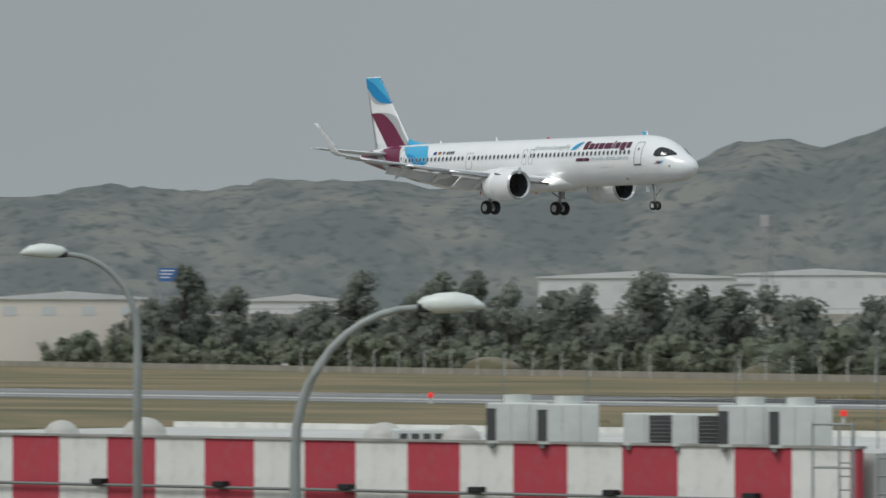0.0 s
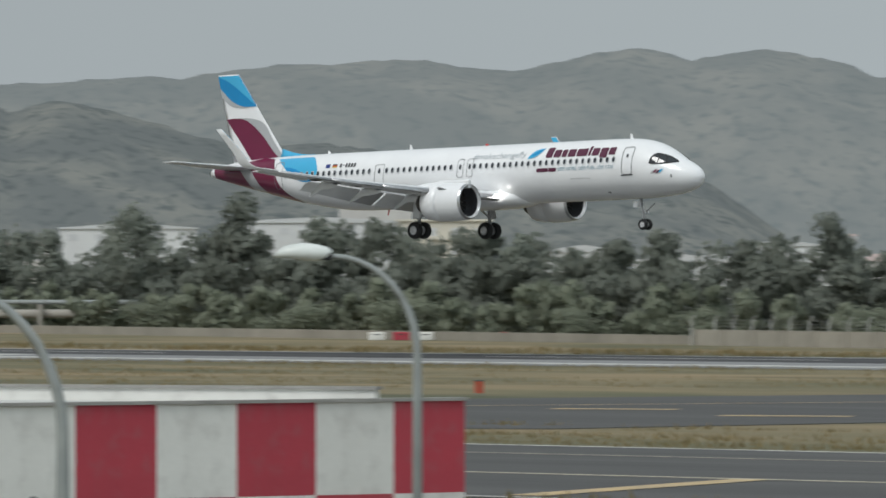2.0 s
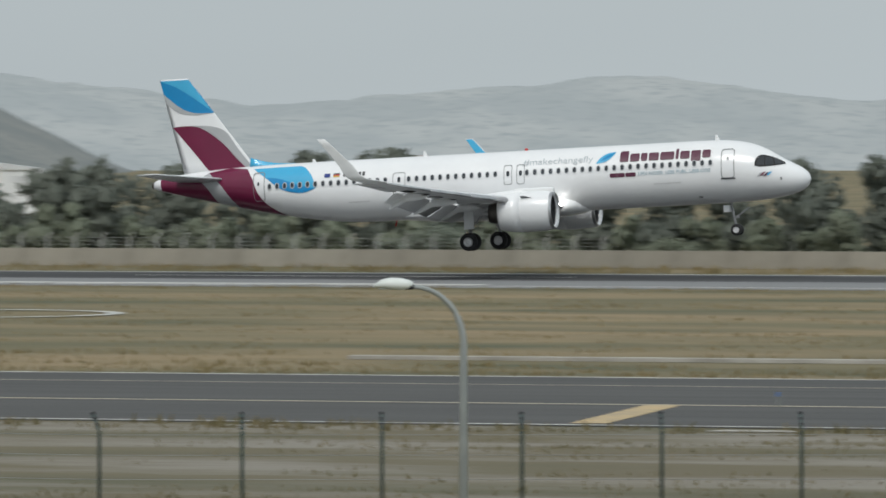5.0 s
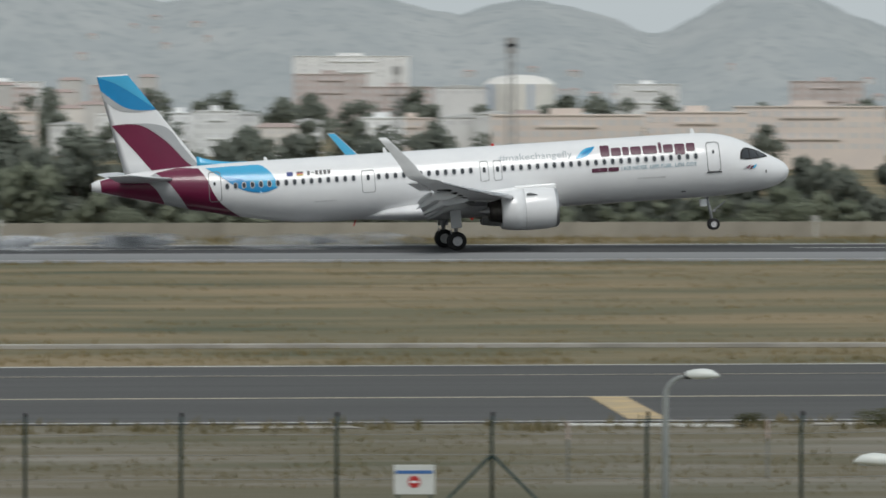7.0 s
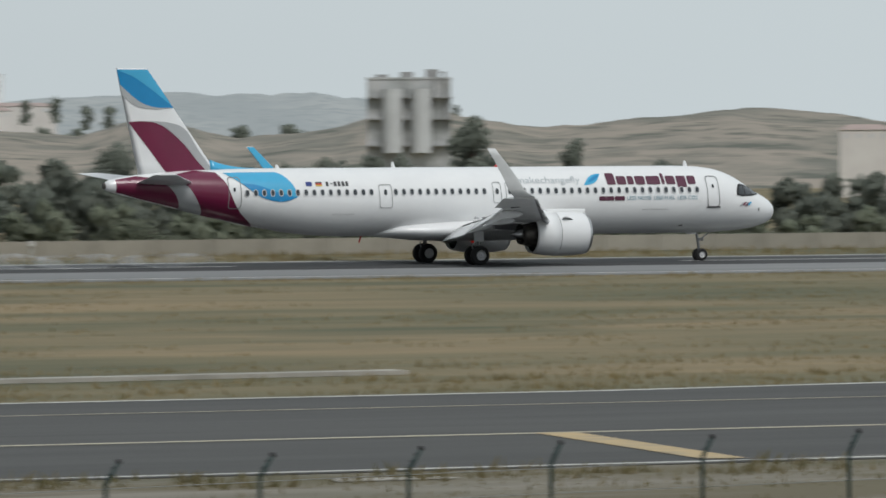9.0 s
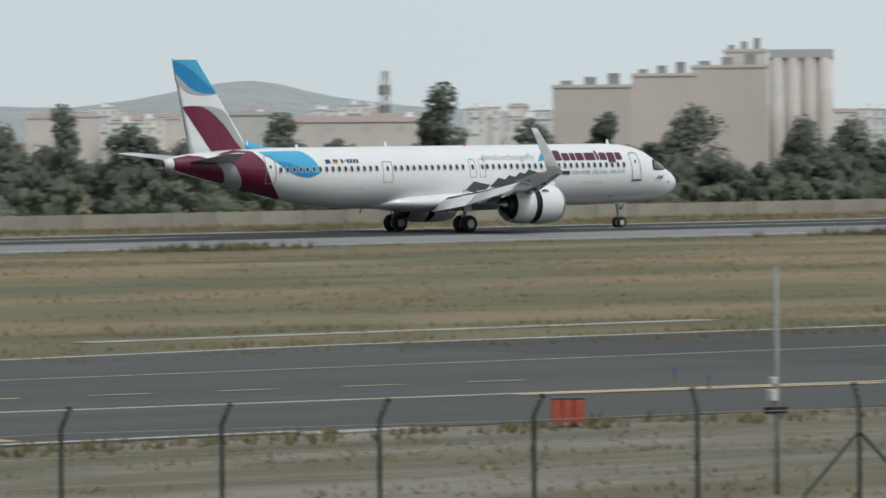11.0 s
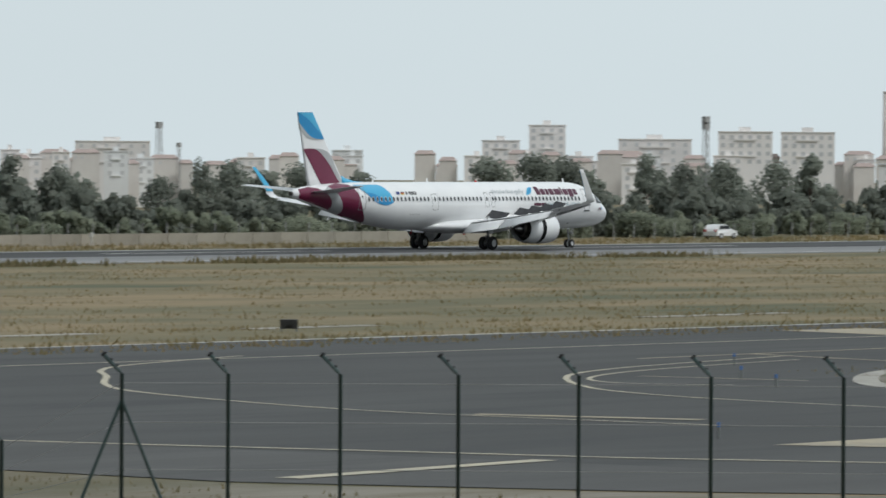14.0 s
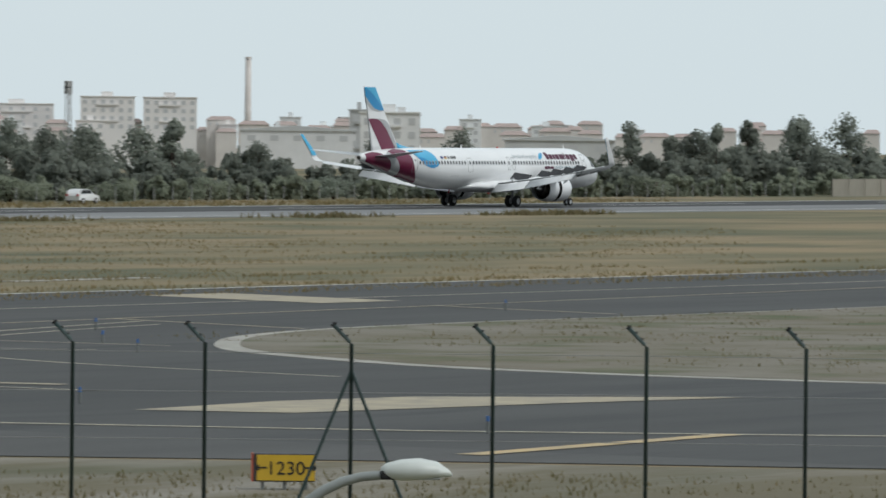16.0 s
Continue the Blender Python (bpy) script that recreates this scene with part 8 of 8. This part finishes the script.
# ---------------------------------------------------------------- motion
def motions():
    """The landing: the airliner sinks, touches, lowers its nose and rolls out; wheels spin, spoilers rise, reversers open."""
    xs = (-438.0, -404.4, -370.4, -336.5, -302.5, -269.0, -235.5, -201.8, -166.9, -131.4, -96.0, -61.2, -27.2, 5.8, 38.0, 69.7, 101.2, 132.8, 164.3, 195.6, 226.8,
          257.8, 288.6, 319.3, 349.9, 380.0, 409.7, 438.7, 467.3, 495.3, 522.9, 549.9, 576.6)
    zs = (15.45, 13.73, 11.64, 9.72, 8.16, 6.24, 5.01, 3.75, 3.02, 2.4, 1.8, 1.2, 0.6, 0.1) + (0.03,) * 19
    pitch = (0.3, 0.3, 0.4, 0.6, 1.6, 2.7, 2.9, 3.1, 2.7, 2.8, 3.1, 3.4, 3.6, 3.7, 3.6, 2.9, 2.1, 0.7) + (0.0,) * 15
    # the oleo legs hang long in the air and settle after touchdown
    oleo = (0.5,) * 14 + (0.5, 0.38, 0.2, 0.04) + (0.0,) * 15
    walk(airliner, [(0.5 * i, pose(x, RUN_Y, z + o, 0, -p, 0)) for i, (x, z, p, o) in enumerate(zip(xs, zs, pitch, oleo))])
    times = [0.5 * i for i in range(33)]
    for leg in LEGS:
        walk(leg, [(t, pose(0, 0, -o)) for t, o in zip(times, oleo)])
    for wheel, r in WHEELS:
        start = 6.4 if r > 0.5 else 8.6
        rows, a, t = [], 0.0, 0.0
        home = wheel.location.copy()
        while t <= 16.001:
            sink = float(np.interp(t, times, oleo)) * (1.0 if r > 0.5 else 0.8)
            rows.append((t, Matrix.Translation(home - Vector((0, 0, sink))) @ Matrix.Rotation(a, 4, "Y")))
            if t >= start:
                a += radians(80)
            t += 0.1
        walk(wheel, rows)
    for sp, rest, down in SPOILERS:
        rows = []
        for t, up in ((0.0, 0), (8.6, 0), (8.9, 8), (9.6, 48), (10.0, 50), (16.0, 50)):
            rows.append((t, rest @ Matrix.Rotation(radians(up) - down * 1.0, 4, "Y")))
        walk(sp, rows)
    # smoke rises off the runway where the tyres touch and drifts back low
    for puff, x, dy, z, t0 in PUFFS:
        walk(puff, [(0.0, pose(x, RUN_Y + dy, -1.2)), (t0, pose(x, RUN_Y + dy, -1.2)), (t0 + 0.35, pose(x - 0.4, RUN_Y + dy, z, 0, 0, 6)),
                    (t0 + 2.0, pose(x - 4, RUN_Y + dy, z + 0.35, 0, 0, 25)), (16.0, pose(x - 24, RUN_Y + dy, z + 1.4, 0, 0, 60))])
    for sd in (-1, 1):
        sleeve = SIDES[sd][1]
        walk(sleeve, [(t, pose(-d, 0, 0)) for t, d in ((0.0, 0), (8.8, 0), (9.2, 0.05), (10.2, 0.5), (16.0, 0.52))])


motions()
